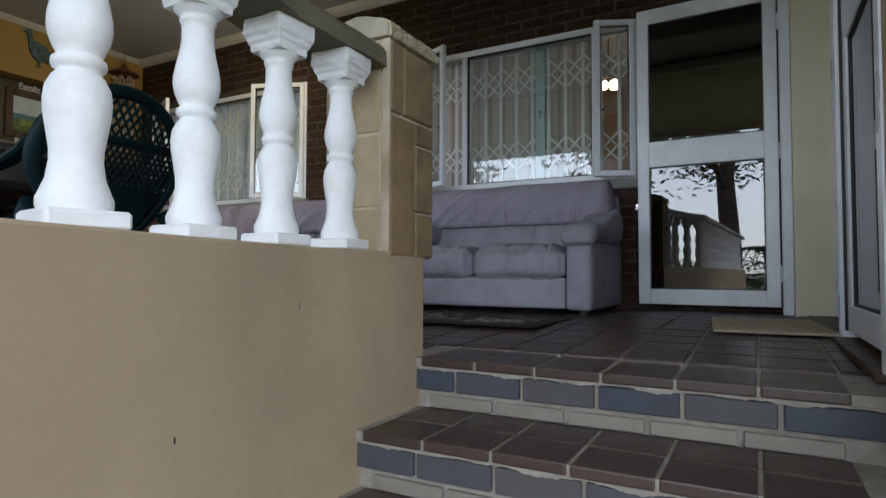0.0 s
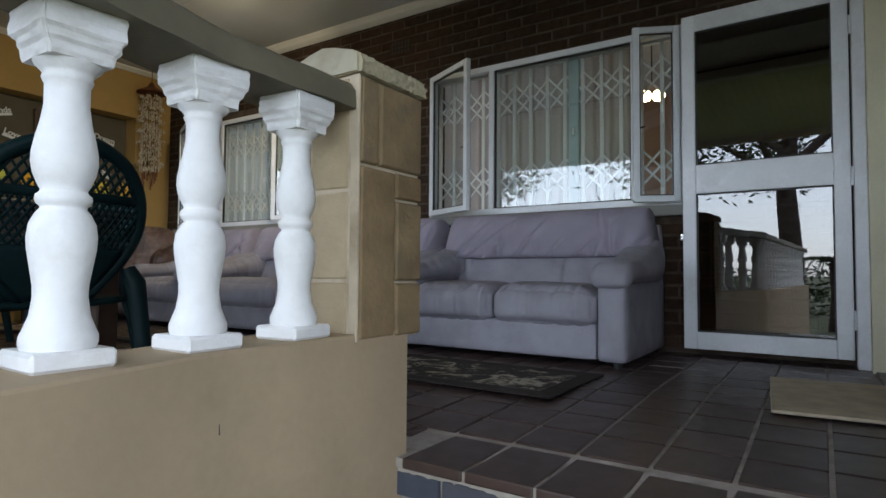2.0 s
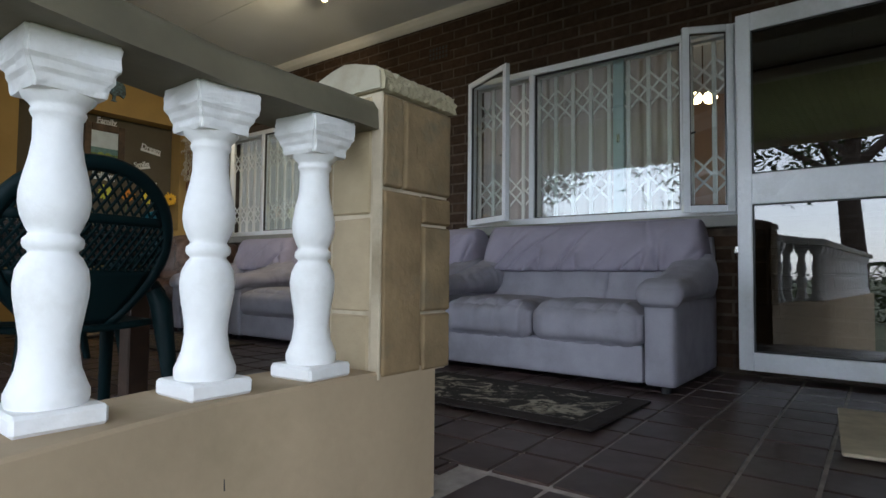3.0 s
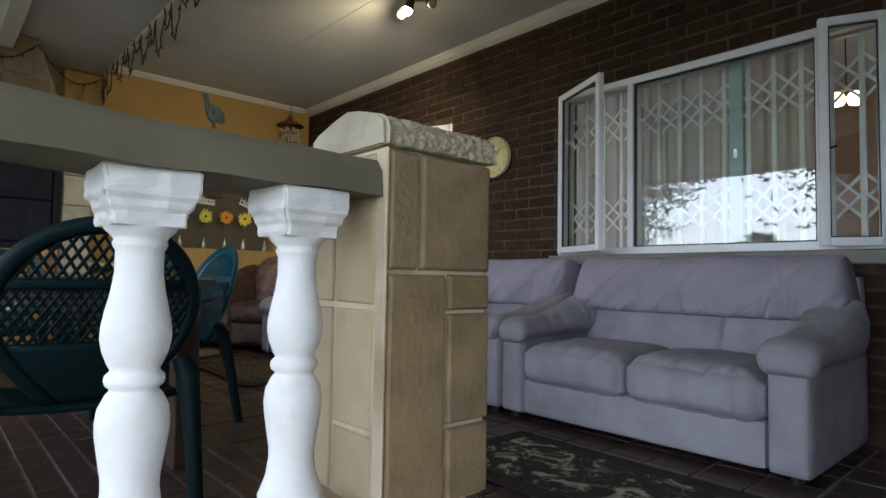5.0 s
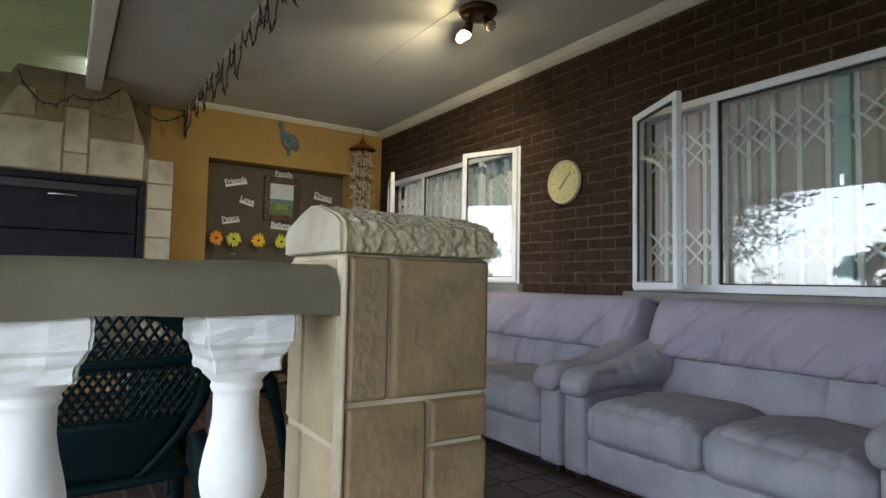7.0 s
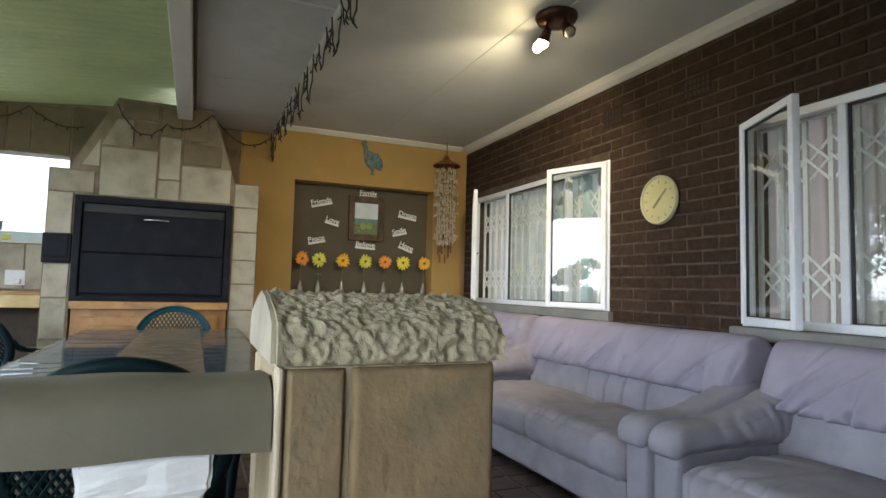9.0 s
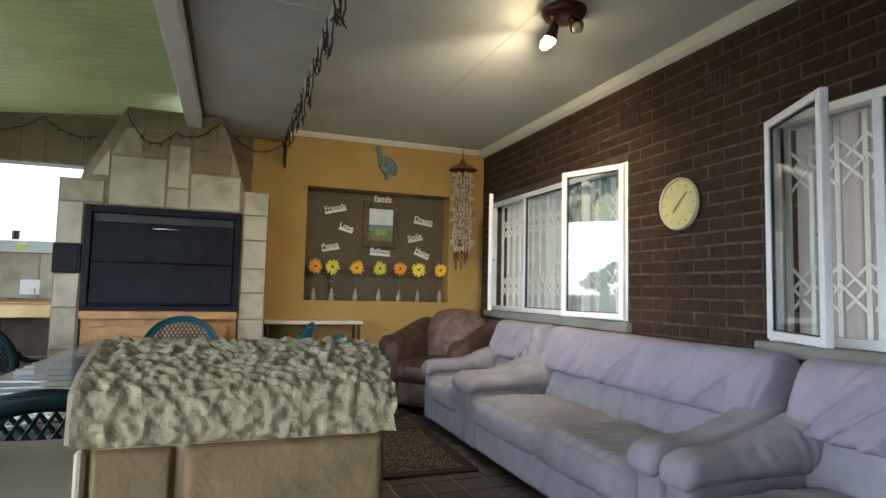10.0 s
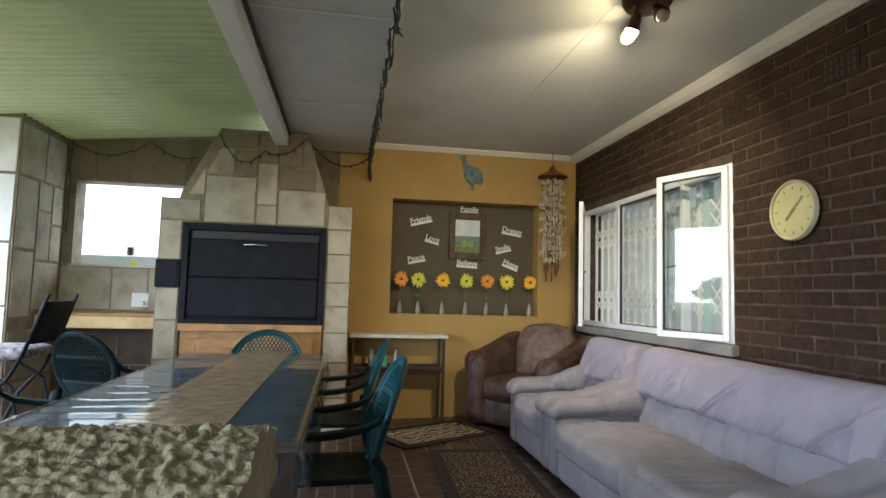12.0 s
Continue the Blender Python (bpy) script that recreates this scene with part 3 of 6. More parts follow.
def sofa(name, label, x0, x1, seats, group="", seams=()):
    """A settee against the brick wall, its base at the floor, facing the garden."""
    w = x1 - x0
    t = thing(name, label, "sofa" if seats > 1 else "armchair", pose(x0, 3.46, 0.0), group)
    arm = 0.15
    part("base", pillow((arm + 0.002, 0.006, 0.035), (w - arm - 0.002, 0.80, 0.225), 0.022, (20, 8, 8), 0.004), M_SOFA, t, smooth=60)
    part("back_frame", pillow((0.02, 0.84, 0.03), (w - 0.02, 0.935, 0.80), 0.03, 6), M_SOFA, t, smooth=60)
    for fx in (0.06, w - 0.06):
        for fy in (0.06, 0.84):
            part("foot", lathe([(0.022, 0.0), (0.026, 0.036)], 10), M_BLACK, t).location = (fx, fy, 0.0)
    for k, xa in enumerate((0.0, w - arm)):
        part("arm_panel", pillow((xa, 0.0, 0.033), (xa + arm, 0.86, 0.452), 0.022, (8, 16, 10), 0.006), M_SOFA, t, smooth=60)
        inner = 1 if k == 0 else -1
        lines = fold_lines(int(x0 * 100) + k, 6, (0.22, 0.66), 0.22)
        mid = xa + arm / 2

        def arm_shape(c, inner=inner, lines=lines, mid=mid):
            up = (c.z - 0.44) / 0.09
            back = max(0.0, (c.y - 0.22) / 0.50)
            x = c.x + inner * 0.030 * back * max(0.0, inner * (c.x - mid) / 0.08)
            z = c.z + max(0.0, up) * (0.015 + 0.15 * back ** 1.4) - 0.034 * max(0.0, (0.06 - c.y) / 0.10) ** 1.5 - 0.022 * max(0.0, 0.5 - up) * max(0.0, 0.30 - c.y) / 0.30
            g = 0.007 * fold_depth(lines, c.y + 0.5 * (c.z - 0.48), max(0.0, 1 - max(0.0, inner * (c.x - mid) + 0.09) / 0.18))
            return Vector((x + inner * g * (abs(c.x - mid) > 0.06), c.y, z + g * (up > 0.5)))

        part("arm_cushion", pillow((xa - (0.006 if k == 0 else 0.028), -0.040, 0.440), (xa + arm + (0.028 if k == 0 else 0.006 + 0.03 * (x1 > -1)), 0.74, 0.528), 0.042, (18, 74, 12), 0.008, 0.0, 1, shape=arm_shape), M_SOFA, t, "padded sofa arm with gathered creases", smooth=70)
    sw = (w - 2 * arm) / seats
    for k in range(seats):
        xa = arm + k * sw
        lines = fold_lines(int(x0 * 70) + 11 * k, 7, (xa + 0.04, xa + sw - 0.06), 0.30)
        side = fold_lines(int(x0 * 90) + 7 * k, 5, (0.05, 0.55), 0.25)

        def seat_shape(c, lines=lines, side=side, xa=xa, sw=sw):
            c.x = min(max(c.x, xa + 0.005), xa + sw - 0.005)
            top = max(0.0, min(1.0, (c.z - 0.36) / 0.05))
            g = 0.019 * fold_depth(lines, c.x, max(0.0, min(1.0, (c.y + 0.02) / 0.5))) + 0.011 * fold_depth(side, c.y, min(1.0, abs(c.x - xa) / 0.45))
            edge = min(c.x - xa, xa + sw - c.x)
            dish = 0.016 * noise.noise(Vector((c.x * 3.1, c.y * 3.4, x0))) - 0.055 * math.exp(-max(0.0, edge) / 0.035)
            return Vector((c.x, c.y - 0.4 * g * (c.y < 0.05), c.z + top * (g + dish + 0.018 * (0.3 - c.y))))

        part("seat_cushion", pillow((xa + 0.007, -0.026, 0.205), (xa + sw - 0.007, 0.64, 0.405), 0.066, (60, 50, 18), 0.030, 0.0, 0, shape=seat_shape), M_SOFA, t, smooth=70)
    puck = fold_lines(int(x0 * 40) + 3, max(4, round(w * 5)), (arm, w - arm), 0.12)

    def panel_shape(c):
        f = 0.007 * fold_depth(puck, c.x, max(0.0, 1 - (c.z - 0.38) / 0.26))
        for q in seams:
            f -= 0.016 * math.exp(-((c.x - q - 0.06 * (c.z - 0.5)) / 0.009) ** 2)
        f += 0.010 * math.sin(max(0.0, min(1.0, (c.z - 0.40) / 0.22)) * math.pi)
        return Vector((c.x, c.y - f * (c.y < 0.66) + 0.22 * (c.z - 0.4), c.z))

    part("back_rest", pillow((arm - 0.02, 0.585, 0.36), (w - arm + 0.02, 0.74, 0.64), 0.04, (round(w * 110), 6, 16), 0.010, 0.0, 0, shape=panel_shape), M_SOFA, t, smooth=70)
    part("back_cover", draped_back(w - 0.02, int(-x0 * 10)), M_SOFA_COVER, t, "loose wrinkled cover over the sofa back", smooth=75).location = (0.01, 0, 0)
    return t


sofa("sofa", "lilac-grey microfibre two-seat sofa under the large window", -2.035, -0.525, 2, "lounge suite", (0.95,))
sofa("sofa", "long lilac-grey microfibre sofa under the clock", -4.14, -2.06, 2, "lounge suite", (0.86, 1.05, 1.22, 1.42))
sofa("single_sofa", "lilac-grey microfibre single seat beside the long sofa", -5.08, -4.16, 1, "lounge suite", (0.45,))

# brown armchair in the corner
bc = thing("armchair", "worn brown suede armchair in the corner", "armchair", pose(-5.63, 3.84, 0.0, 0, 0, 38))


def suede(seed, axis=0, depth=0.012):
    """Creases that run over a leather pad along one axis."""
    lines = fold_lines(seed, 9, (-0.45, 0.45), 0.25)
    return lambda c: depth * fold_depth(lines, c[axis], max(0.0, min(1.0, (0.95 - c.z) / 0.5)))


part("base", pillow((-0.36, -0.40, 0.04), (0.36, 0.36, 0.30), 0.04, 10, 0.01), M_LEATHER, bc, smooth=60)
for fx in (-0.38, 0.38):
    for fy in (-0.34, 0.30):
        part("foot", lathe([(0.025, 0.0), (0.03, 0.045)], 10), M_BLACK, bc).location = (fx, fy, 0.0)
seat_fold = suede(4)
part("seat_cushion", pillow((-0.26, -0.46, 0.27), (0.26, 0.22, 0.47), 0.055, (36, 30, 12), 0.025, 0.004, 0, shape=lambda c: c + Vector((0, -seat_fold(c) * (c.y < -0.4), seat_fold(c) * (c.z > 0.44)))), M_LEATHER, bc, smooth=70)
for s in (-1, 1):
    roll_fold = suede(20 + s, 1)

    def roll(c, s=s, roll_fold=roll_fold):
        up = max(0.0, (c.z - 0.35) / 0.3)
        back = max(0.0, (c.y + 0.30) / 0.6)
        return Vector((c.x + s * 0.045 * up + s * roll_fold(c), c.y, c.z + up * 0.17 * back ** 1.2 + up * 0.03))

    part("arm", pillow((s * 0.365 - 0.115, -0.46, 0.04), (s * 0.365 + 0.115, 0.36, 0.66), 0.09, (14, 36, 24), 0.015, 0.004, 1, seed=s, shape=roll), M_LEATHER, bc, smooth=70)
lean = lambda c: Vector((c.x, c.y + 0.22 * (c.z - 0.4), c.z + 0.05 * (1 - (c.x / 0.45) ** 2) * (c.z > 0.6)))
part("backrest", pillow((-0.45, 0.18, 0.30), (0.45, 0.42, 0.83), 0.12, 20, 0.02, 0.006, 0, shape=lean), M_LEATHER, bc, smooth=70)
cush_fold = suede(31)
part("back_cushion", pillow((-0.29, 0.03, 0.42), (0.29, 0.28, 0.88), 0.10, (34, 14, 34), 0.035, 0.004, 0, seed=4, shape=lambda c: lean(c + Vector((0, -cush_fold(c) * (c.y < 0.12), 0)))), M_LEATHER_WORN, bc, "paler worn suede back cushion", smooth=70)

# ---------------------------------------------------------------- plastic garden chairs


def garden_chair(label, m, back_material):
    """A moulded stacking chair with a lattice back, its front at +y."""
    material = M_CHAIR_SHADED
    t = thing("garden_chair", label, "chair", m, "chairs round the table")
    seat = bmesh.new()
    n = 10
    rows = []
    for j in range(n + 1):
        y = -0.22 + 0.45 * j / n
        hw = 0.225 + 0.02 * j / n
        rows.append([seat.verts.new((hw * (2 * i / n - 1), y, 0.425 - 0.015 * (1 - (2 * i / n - 1) ** 2) - (0.03 * max(0, j - 8) / 2))) for i in range(n + 1)])
    for p, q in zip(rows, rows[1:]):
        for i in range(n):
            seat.faces.new((p[i], p[i + 1], q[i + 1], q[i]))
    s = part("seat", seat, material, t, smooth=60)
    s.modifiers.new("thick", "SOLIDIFY").thickness = 0.02
    top, low, rim_w = 0.945, 0.415, 0.050

    def half(v, inset=0.0):
        """Half the width of the arched back at v of its height."""
        if v < 0.5:
            return 0.130 + 0.155 * math.sin(v * math.pi) - inset
        return (0.285 - inset) * math.sqrt(max(0.0, 1 - ((v - 0.5) / (0.5 - inset * 1.96)) ** 2))

    def back(x, v, out=0.0):
        """A point of the curved, leaning back: x across, v up, pushed backwards by out."""
        return Vector((x, -0.20 - 0.15 * v + 0.5 * x * x - out, low + (top - low) * v))

    rim = bmesh.new()
    arch = [(-1, k / 12 * 0.5) for k in range(13)]
    strips = []
    for inset, out in ((0.0, -0.012), (0.006, 0.004), (0.020, 0.014), (0.036, 0.010), (rim_w, 0.0)):
        vtop = 0.5 - inset * 1.96
        pts = [(-half(v, inset), v) for _, v in arch] + [(-(0.285 - inset) * math.cos(a), 0.5 + vtop * math.sin(a)) for a in [math.pi * k / 30 for k in range(1, 30)]]
        pts += [(half(v, inset), v) for _, v in reversed(arch)]
        strips.append([rim.verts.new(back(x, v, out)) for x, v in pts])
    for p, q in zip(strips, strips[1:]):
        for i in range(len(p) - 1):
            rim.faces.new((p[i], p[i + 1], q[i + 1], q[i]))
    part("back_rim", rim, back_material, t, smooth=60).modifiers.new("thick", "SOLIDIFY").thickness = 0.010

    def panel(v0, v1, rows_n, name):
        bm = bmesh.new()
        rows = []
        for j in range(rows_n + 1):
            v = v0 + (v1 - v0) * j / rows_n
            w = half(v, rim_w - 0.003)
            rows.append([bm.verts.new(back(w * (2 * i / 14 - 1), v, 0.004 * math.sin(math.pi * j / rows_n))) for i in range(15)])
        for p, q in zip(rows, rows[1:]):
            for i in range(14):
                bm.faces.new((p[i], p[i + 1], q[i + 1], q[i]))
        part(name, bm, back_material, t, smooth=60).modifiers.new("thick", "SOLIDIFY").thickness = 0.009

    panel(0.0, 0.33, 8, "lower_panel")
    panel(0.605, 0.665, 3, "back_band")
    for v0, v1, step in ((0.33, 0.605, 0.024), (0.665, 0.90, 0.030)):
        lat = bmesh.new()
        for sgn in (1, -1):
            for k in range(-34, 35):
                pts = []
                for j in range(23):
                    v = v0 + (v1 - v0) * j / 22
                    x = k * step + sgn * (v - v0) * (top - low) * 0.62
                    if abs(x) < half(v, rim_w - 0.006) and v < 0.5 + 0.41:
                        pts.append(back(x, v, 0.002 * sgn))
                    else:
                        if len(pts) > 1:
                            tube(pts, 0.0052, lat, n=4)
                        pts = []
                if len(pts) > 1:
                    tube(pts, 0.0052, lat, n=4)
        part("lattice", lat, back_material, t)
    for sx in (-1, 1):
        arm = bmesh.new()
        path = [(sx * 0.268, -0.225, 0.735), (sx * 0.276, -0.20, 0.70), (sx * 0.280, -0.14, 0.670), (sx * 0.290, -0.04, 0.652), (sx * 0.292, 0.08, 0.640), (sx * 0.288, 0.18, 0.625), (sx * 0.280, 0.235, 0.600)]
        rows = []
        for x, y, z in path:
            h = 0.018 + 0.018 * min(1.0, max(0.0, (y + 0.225) / 0.12))
            rows.append([arm.verts.new((x - h, y, z)), arm.verts.new((x + h, y, z)), arm.verts.new((x + h, y, z - 0.028)), arm.verts.new((x - h, y, z - 0.028))])
        for p, q in zip(rows, rows[1:]):
            for i in range(4):
                arm.faces.new((p[i], p[(i + 1) % 4], q[(i + 1) % 4], q[i]))
        arm.faces.new(rows[0])
        arm.faces.new(list(reversed(rows[-1])))
        a = part("arm", arm, material, t, smooth=50)
        a.modifiers.new("round", "BEVEL").width = 0.008
        for y0, y1, z in ((0.20, 0.25, 0.605), (-0.21, -0.31, 0.52)):
            wide = 0.036 if y0 > 0 else 0.038
            leg = tube([(sx * 0.245, y0 + (0.02 if y0 < 0 else 0.0), z), (sx * 0.262, y0, z - 0.05), (sx * 0.268, (y0 + y1) / 2, z * 0.52), (sx * 0.275, y1, 0.0)], [wide * 0.75, wide, wide * 0.72, 0.022], n=8)
            part("leg", leg, material, t, smooth=50)
    return t


garden_chair("green plastic garden chair at the table end, in the shaded tone", pose(-1.99, 1.425, floor_z(1.4), 0, 0, 90), M_CHAIR_SHADED)
garden_chair("green plastic garden chair by the table, back in the lit tone", pose(-4.22, 2.00, floor_z(2.1), 0, 0, 178), M_CHAIR_LIT)
garden_chair("green plastic garden chair by the table, back in the lit tone", pose(-3.12, 2.00, floor_z(2.1), 0, 0, 182), M_CHAIR_LIT)
garden_chair("green plastic garden chair before the barbecue, back in the lit tone", pose(-4.74, 1.47, floor_z(1.4), 0, 0, -88), M_CHAIR_LIT)
garden_chair("green plastic garden chair pushed back from the table, in the shaded tone", pose(-4.95, 0.36, floor_z(0.4), 0, 0, 66), M_CHAIR_SHADED)
garden_chair("green plastic garden chair by the counter, in the shaded tone", pose(-3.35, 0.55, floor_z(0.4), 0, 0, 4), M_CHAIR_SHADED)

# ---------------------------------------------------------------- dining table and cover
tz = floor_z(1.0)
tbl = thing("dining_table", "dark wooden dining table under a plastic cover", "table", pose(-3.56, 1.40, tz))
part("tabletop", new_box((-1.38, -0.52, 0.735), (1.38, 0.52, 0.765), 0.006), M_DARKWOOD, tbl)
part("apron", new_box((-1.28, -0.45, 0.64), (1.28, 0.45, 0.735), 0.004), M_DARKWOOD, tbl)
for sx in (-1, 1):
    for sy in (-1, 1):
        part("leg", new_box((sx * 1.22 - 0.045, sy * 0.46 - 0.045, 0.0), (sx * 1.22 + 0.045, sy * 0.46 + 0.045, 0.735), 0.006), M_DARKWOOD, tbl)


def cover_sheet(x0, x1, y0, y1, z, drop, nx, ny, wave):
    """A thin cover laid over a tabletop, hanging down past its edges."""
    bm = bmesh.new()
    grid = []
    for j in range(ny + 1):
        row = []
        for i in range(nx + 1):
            x, y = x0 - drop + (x1 - x0 + 2 * drop) * i / nx, y0 - drop + (y1 - y0 + 2 * drop) * j / ny
            ox, oy = max(x0 - x, x - x1, 0), max(y0 - y, y - y1, 0)
            down = max(ox, oy)
            cx, cy = min(max(x, x0), x1), min(max(y, y0), y1)
            flare = 0.10 * down * (1 + 0.6 * math.sin((x + y) * 23))
            px = cx + math.copysign(flare if ox else 0, x - cx) if ox else cx
            py = cy + math.copysign(flare if oy else 0, y - cy) if oy else cy
            if down:
                lift = 0
            else:
                runs = abs(y - 0.05) < 0.19
                lane = x * 21 + 2.5 * noise.noise(Vector((x * 2, y * 2.5, 3)))
                pleat = max(0.0, 1 - 9 * abs(lane / math.pi - round(lane / math.pi))) * max(0.0, 0.5 + noise.noise(Vector((round(lane / math.pi) * 3.7, y * 3, 5))))
                lift = wave * (0.15 + pleat * (0.5 if runs else 0.9) + (0.9 if runs else 0.06) * noise.noise(Vector((x * 22, y * 26, 7))))
            row.append(bm.verts.new((px, py, z + lift - down * 0.97)))
        grid.append(row)
    for p, q in zip(grid, grid[1:]):
        for i in range(nx):
            bm.faces.new((p[i], p[i + 1], q[i + 1], q[i]))
    return bm


cloth = thing("table_cover", "navy cloth and beige runner under clear plastic on the table", "tablecloth", pose(-3.56, 1.40, tz))
M_NAVY = mat("navy_cloth", (0.032, 0.075, 0.11), 0.5, 0.2, 4, bump=0.1, fine=90)
M_RUNNER = mat("beige_runner", (0.58, 0.42, 0.23), 0.55, 0.25, 14, bump=0.4, fine=50, second=(0.34, 0.23, 0.125))
part("cloth", cover_sheet(-1.385, 1.385, -0.525, 0.525, 0.769, 0.03, 30, 16, 0.0), M_NAVY, cloth, smooth=50)
part("runner", new_box((-1.385, -0.14, 0.7705), (1.385, 0.24, 0.7735)), M_RUNNER, cloth, "beige patterned table runner")
M_FILM = glass("clear_plastic_film", (0.95, 0.97, 0.98), 0.05, 0.05)
fn, fl_ = M_FILM.node_tree.nodes, M_FILM.node_tree.links
milky, blend = fn.new("ShaderNodeBsdfDiffuse"), fn.new("ShaderNodeMixShader")
milky.inputs[0].default_value = (0.68, 0.80, 0.86, 1)
blend.inputs[0].default_value = 0.025
fl_.new(fn["Material Output"].inputs[0].links[0].from_socket, blend.inputs[1])
fl_.new(milky.outputs[0], blend.inputs[2])
fl_.new(blend.outputs[0], fn["Material Output"].inputs[0])
film = part("plastic_film", cover_sheet(-1.387, 1.387, -0.527, 0.527, 0.7765, 0.19, 280, 80, 0.0032), M_FILM, cloth, "clear wrinkled plastic sheet", smooth=80)

# sling chair with a patterned seat by the counter
sc = thing("metal_chair", "tall black metal chair with a patterned grey seat pad", "chair", pose(-4.88, -0.30, floor_z(0)))
M_PAD = mat("patterned_pad", (0.36, 0.36, 0.37), 0.9, 0.3, 28, bump=0.2, second=(0.07, 0.07, 0.08))
part("seat_pad", pillow((-0.22, -0.24, 0.735), (0.22, 0.20, 0.815), 0.03, 8, 0.01), M_PAD, sc, "grey and black patterned seat pad", smooth=70)
part("back_panel", pillow((-0.20, 0.20, 0.84), (0.20, 0.225, 1.14), 0.01, 6, 0, shape=lambda c: Vector((c.x, c.y + 0.30 * (c.z - 0.8), c.z))), M_STEEL, sc, smooth=60)
for sx in (-0.22, 0.22):
    part("back_post", tube([(sx, -0.20, 0.02), (sx, -0.02, 0.46), (sx, 0.12, 0.62), (sx, 0.20, 0.78), (sx, 0.33, 1.19)], 0.014), M_STEEL, sc, smooth=60)
    part("front_leg", tube([(sx, 0.26, 0.02), (sx, 0.14, 0.56), (sx, -0.05, 0.68), (sx, -0.24, 0.725), (sx, -0.26, 0.70)], 0.014), M_STEEL, sc, smooth=60)

# ---------------------------------------------------------------- built-in barbecue
BX = -5.457
hood = bmesh.new()
prism([(0.475, -0.05), (0.475, 1.99), (0.62, 1.99), (0.64, 2.06), (0.93, 2.62), (1.665, 2.62), (1.855, 2.05), (1.87, 1.985), (2.085, 1.985), (2.085, -0.05), (1.865, -0.05), (1.865, 1.78), (0.67, 1.78), (0.67, -0.05)], "x", YELLOW_X + 0.002, BX - 0.012, hood)
HOOD = solid("chimney_breast", hood, M_HOOD_JOINT, "pale stone-tiled barbecue chimney breast", "chimney", "structure")
bq = thing("barbecue", "built-in black steel barbecue with closed doors", "barbecue", pose(BX, 1.268, 0.93))
part("firebox", new_box((-0.60, -0.59, 0.0), (-0.03, 0.59, 0.845)), M_STEEL, bq)
fb = bmesh.new()
box(fb, (-0.03, -0.597, 0.0), (0.022, -0.545, 0.85), 0.004)
box(fb, (-0.03, 0.545, 0.0), (0.022, 0.597, 0.85), 0.004)
box(fb, (-0.03, -0.545, 0.79), (0.022, 0.545, 0.85), 0.004)
box(fb, (-0.03, -0.545, 0.0), (0.030, 0.545, 0.035), 0.004)
part("door_frame", fb, M_STEEL, bq)
part("upper_door", new_box((-0.012, -0.535, 0.395), (0.006, 0.535, 0.715), 0.004), M_STEEL, bq)
# black strip stands in for the shaded gap above the upper door
part("top_slot", new_box((-0.028, -0.535, 0.722), (-0.018, 0.535, 0.786)), M_BLACK, bq)
part("lower_door", new_box((-0.012, -0.535, 0.055), (0.010, 0.535, 0.385), 0.004), M_STEEL, bq)
part("door_lip", new_box((-0.01, -0.52, 0.058), (0.024, 0.52, 0.070), 0.003), M_STEEL, bq)
hd = part("handle", tube([(0.004, -0.10, 0.672), (0.026, -0.09, 0.676), (0.030, 0.0, 0.678), (0.026, 0.09, 0.676), (0.004, 0.10, 0.672)], 0.007), M_CHROME, bq, "chrome pull handle", smooth=60)
sd = thing("ash_door", "small black steel side door in the barbecue surround", "door", pose(BX, 0.565, 1.225))
part("frame", new_box((-0.10, -0.098, 0.0), (0.012, 0.098, 0.235), 0.004), M_STEEL, sd)
part("panel", new_box((0.010, -0.078, 0.05), (0.018, 0.078, 0.215), 0.003), M_STEEL, sd)
part("vent", new_box((0.010, -0.07, 0.012), (0.020, 0.07, 0.036), 0.003), M_STEEL, sd)
cab = thing("cabinet", "varnished pine cabinet below the barbecue", "cabinet", pose(BX, 1.268, 0.0))
part("body", new_box((-0.58, -0.585, 0.0), (-0.03, 0.585, 0.86)), M_WOOD, cab)
part("shelf", new_box((-0.58, -0.592, 0.862), (0.03, 0.592, 0.926), 0.004), M_WOOD, cab)
for s in (-1, 1):
    d = part("door", new_box((-0.028, min(s * 0.01, s * 0.52), 0.10), (-0.006, max(s * 0.01, s * 0.52), 0.80), 0.004), M_WOOD, cab)
    fr = bmesh.new()
    ya, yb = sorted((s * 0.02, s * 0.51))
    for a, b in (((ya, 0.11), (ya + 0.06, 0.79)), ((yb - 0.06, 0.11), (yb, 0.79)), ((ya + 0.06, 0.73), (yb - 0.06, 0.79)), ((ya + 0.06, 0.11), (yb - 0.06, 0.17))):
        box(fr, (-0.006, a[0], a[1]), (0.008, b[0], b[1]), 0.002)
    part("door_frame", fr, M_WOOD, d)

# counter beside it
ct = thing("counter_shelf", "thick pine counter shelf beside the barbecue", "shelf")
part("plank", new_box((-6.09, -0.545, 0.965), (-5.72, 0.470, 0.985), 0.004), M_WOOD, ct)
part("edge", new_box((-5.76, -0.545, 0.855), (-5.70, 0.470, 0.962), 0.006), mat("pale_pine", (0.68, 0.52, 0.25), 0.5, 0.12, 7, bump=0.12, fine=60, second=(0.56, 0.39, 0.16)), ct, "pale sawn front edge")
sk = thing("power_socket", "white double power socket with a plug", "socket", pose(-6.098, 0.16, 1.10))
part("plate", new_box((0, -0.075, -0.065), (0.014, 0.075, 0.065), 0.004), M_WHITE, sk)
part("plug", new_box((0.014, 0.0, -0.055), (0.05, 0.045, -0.01), 0.008, 2), M_WHITE, sk)
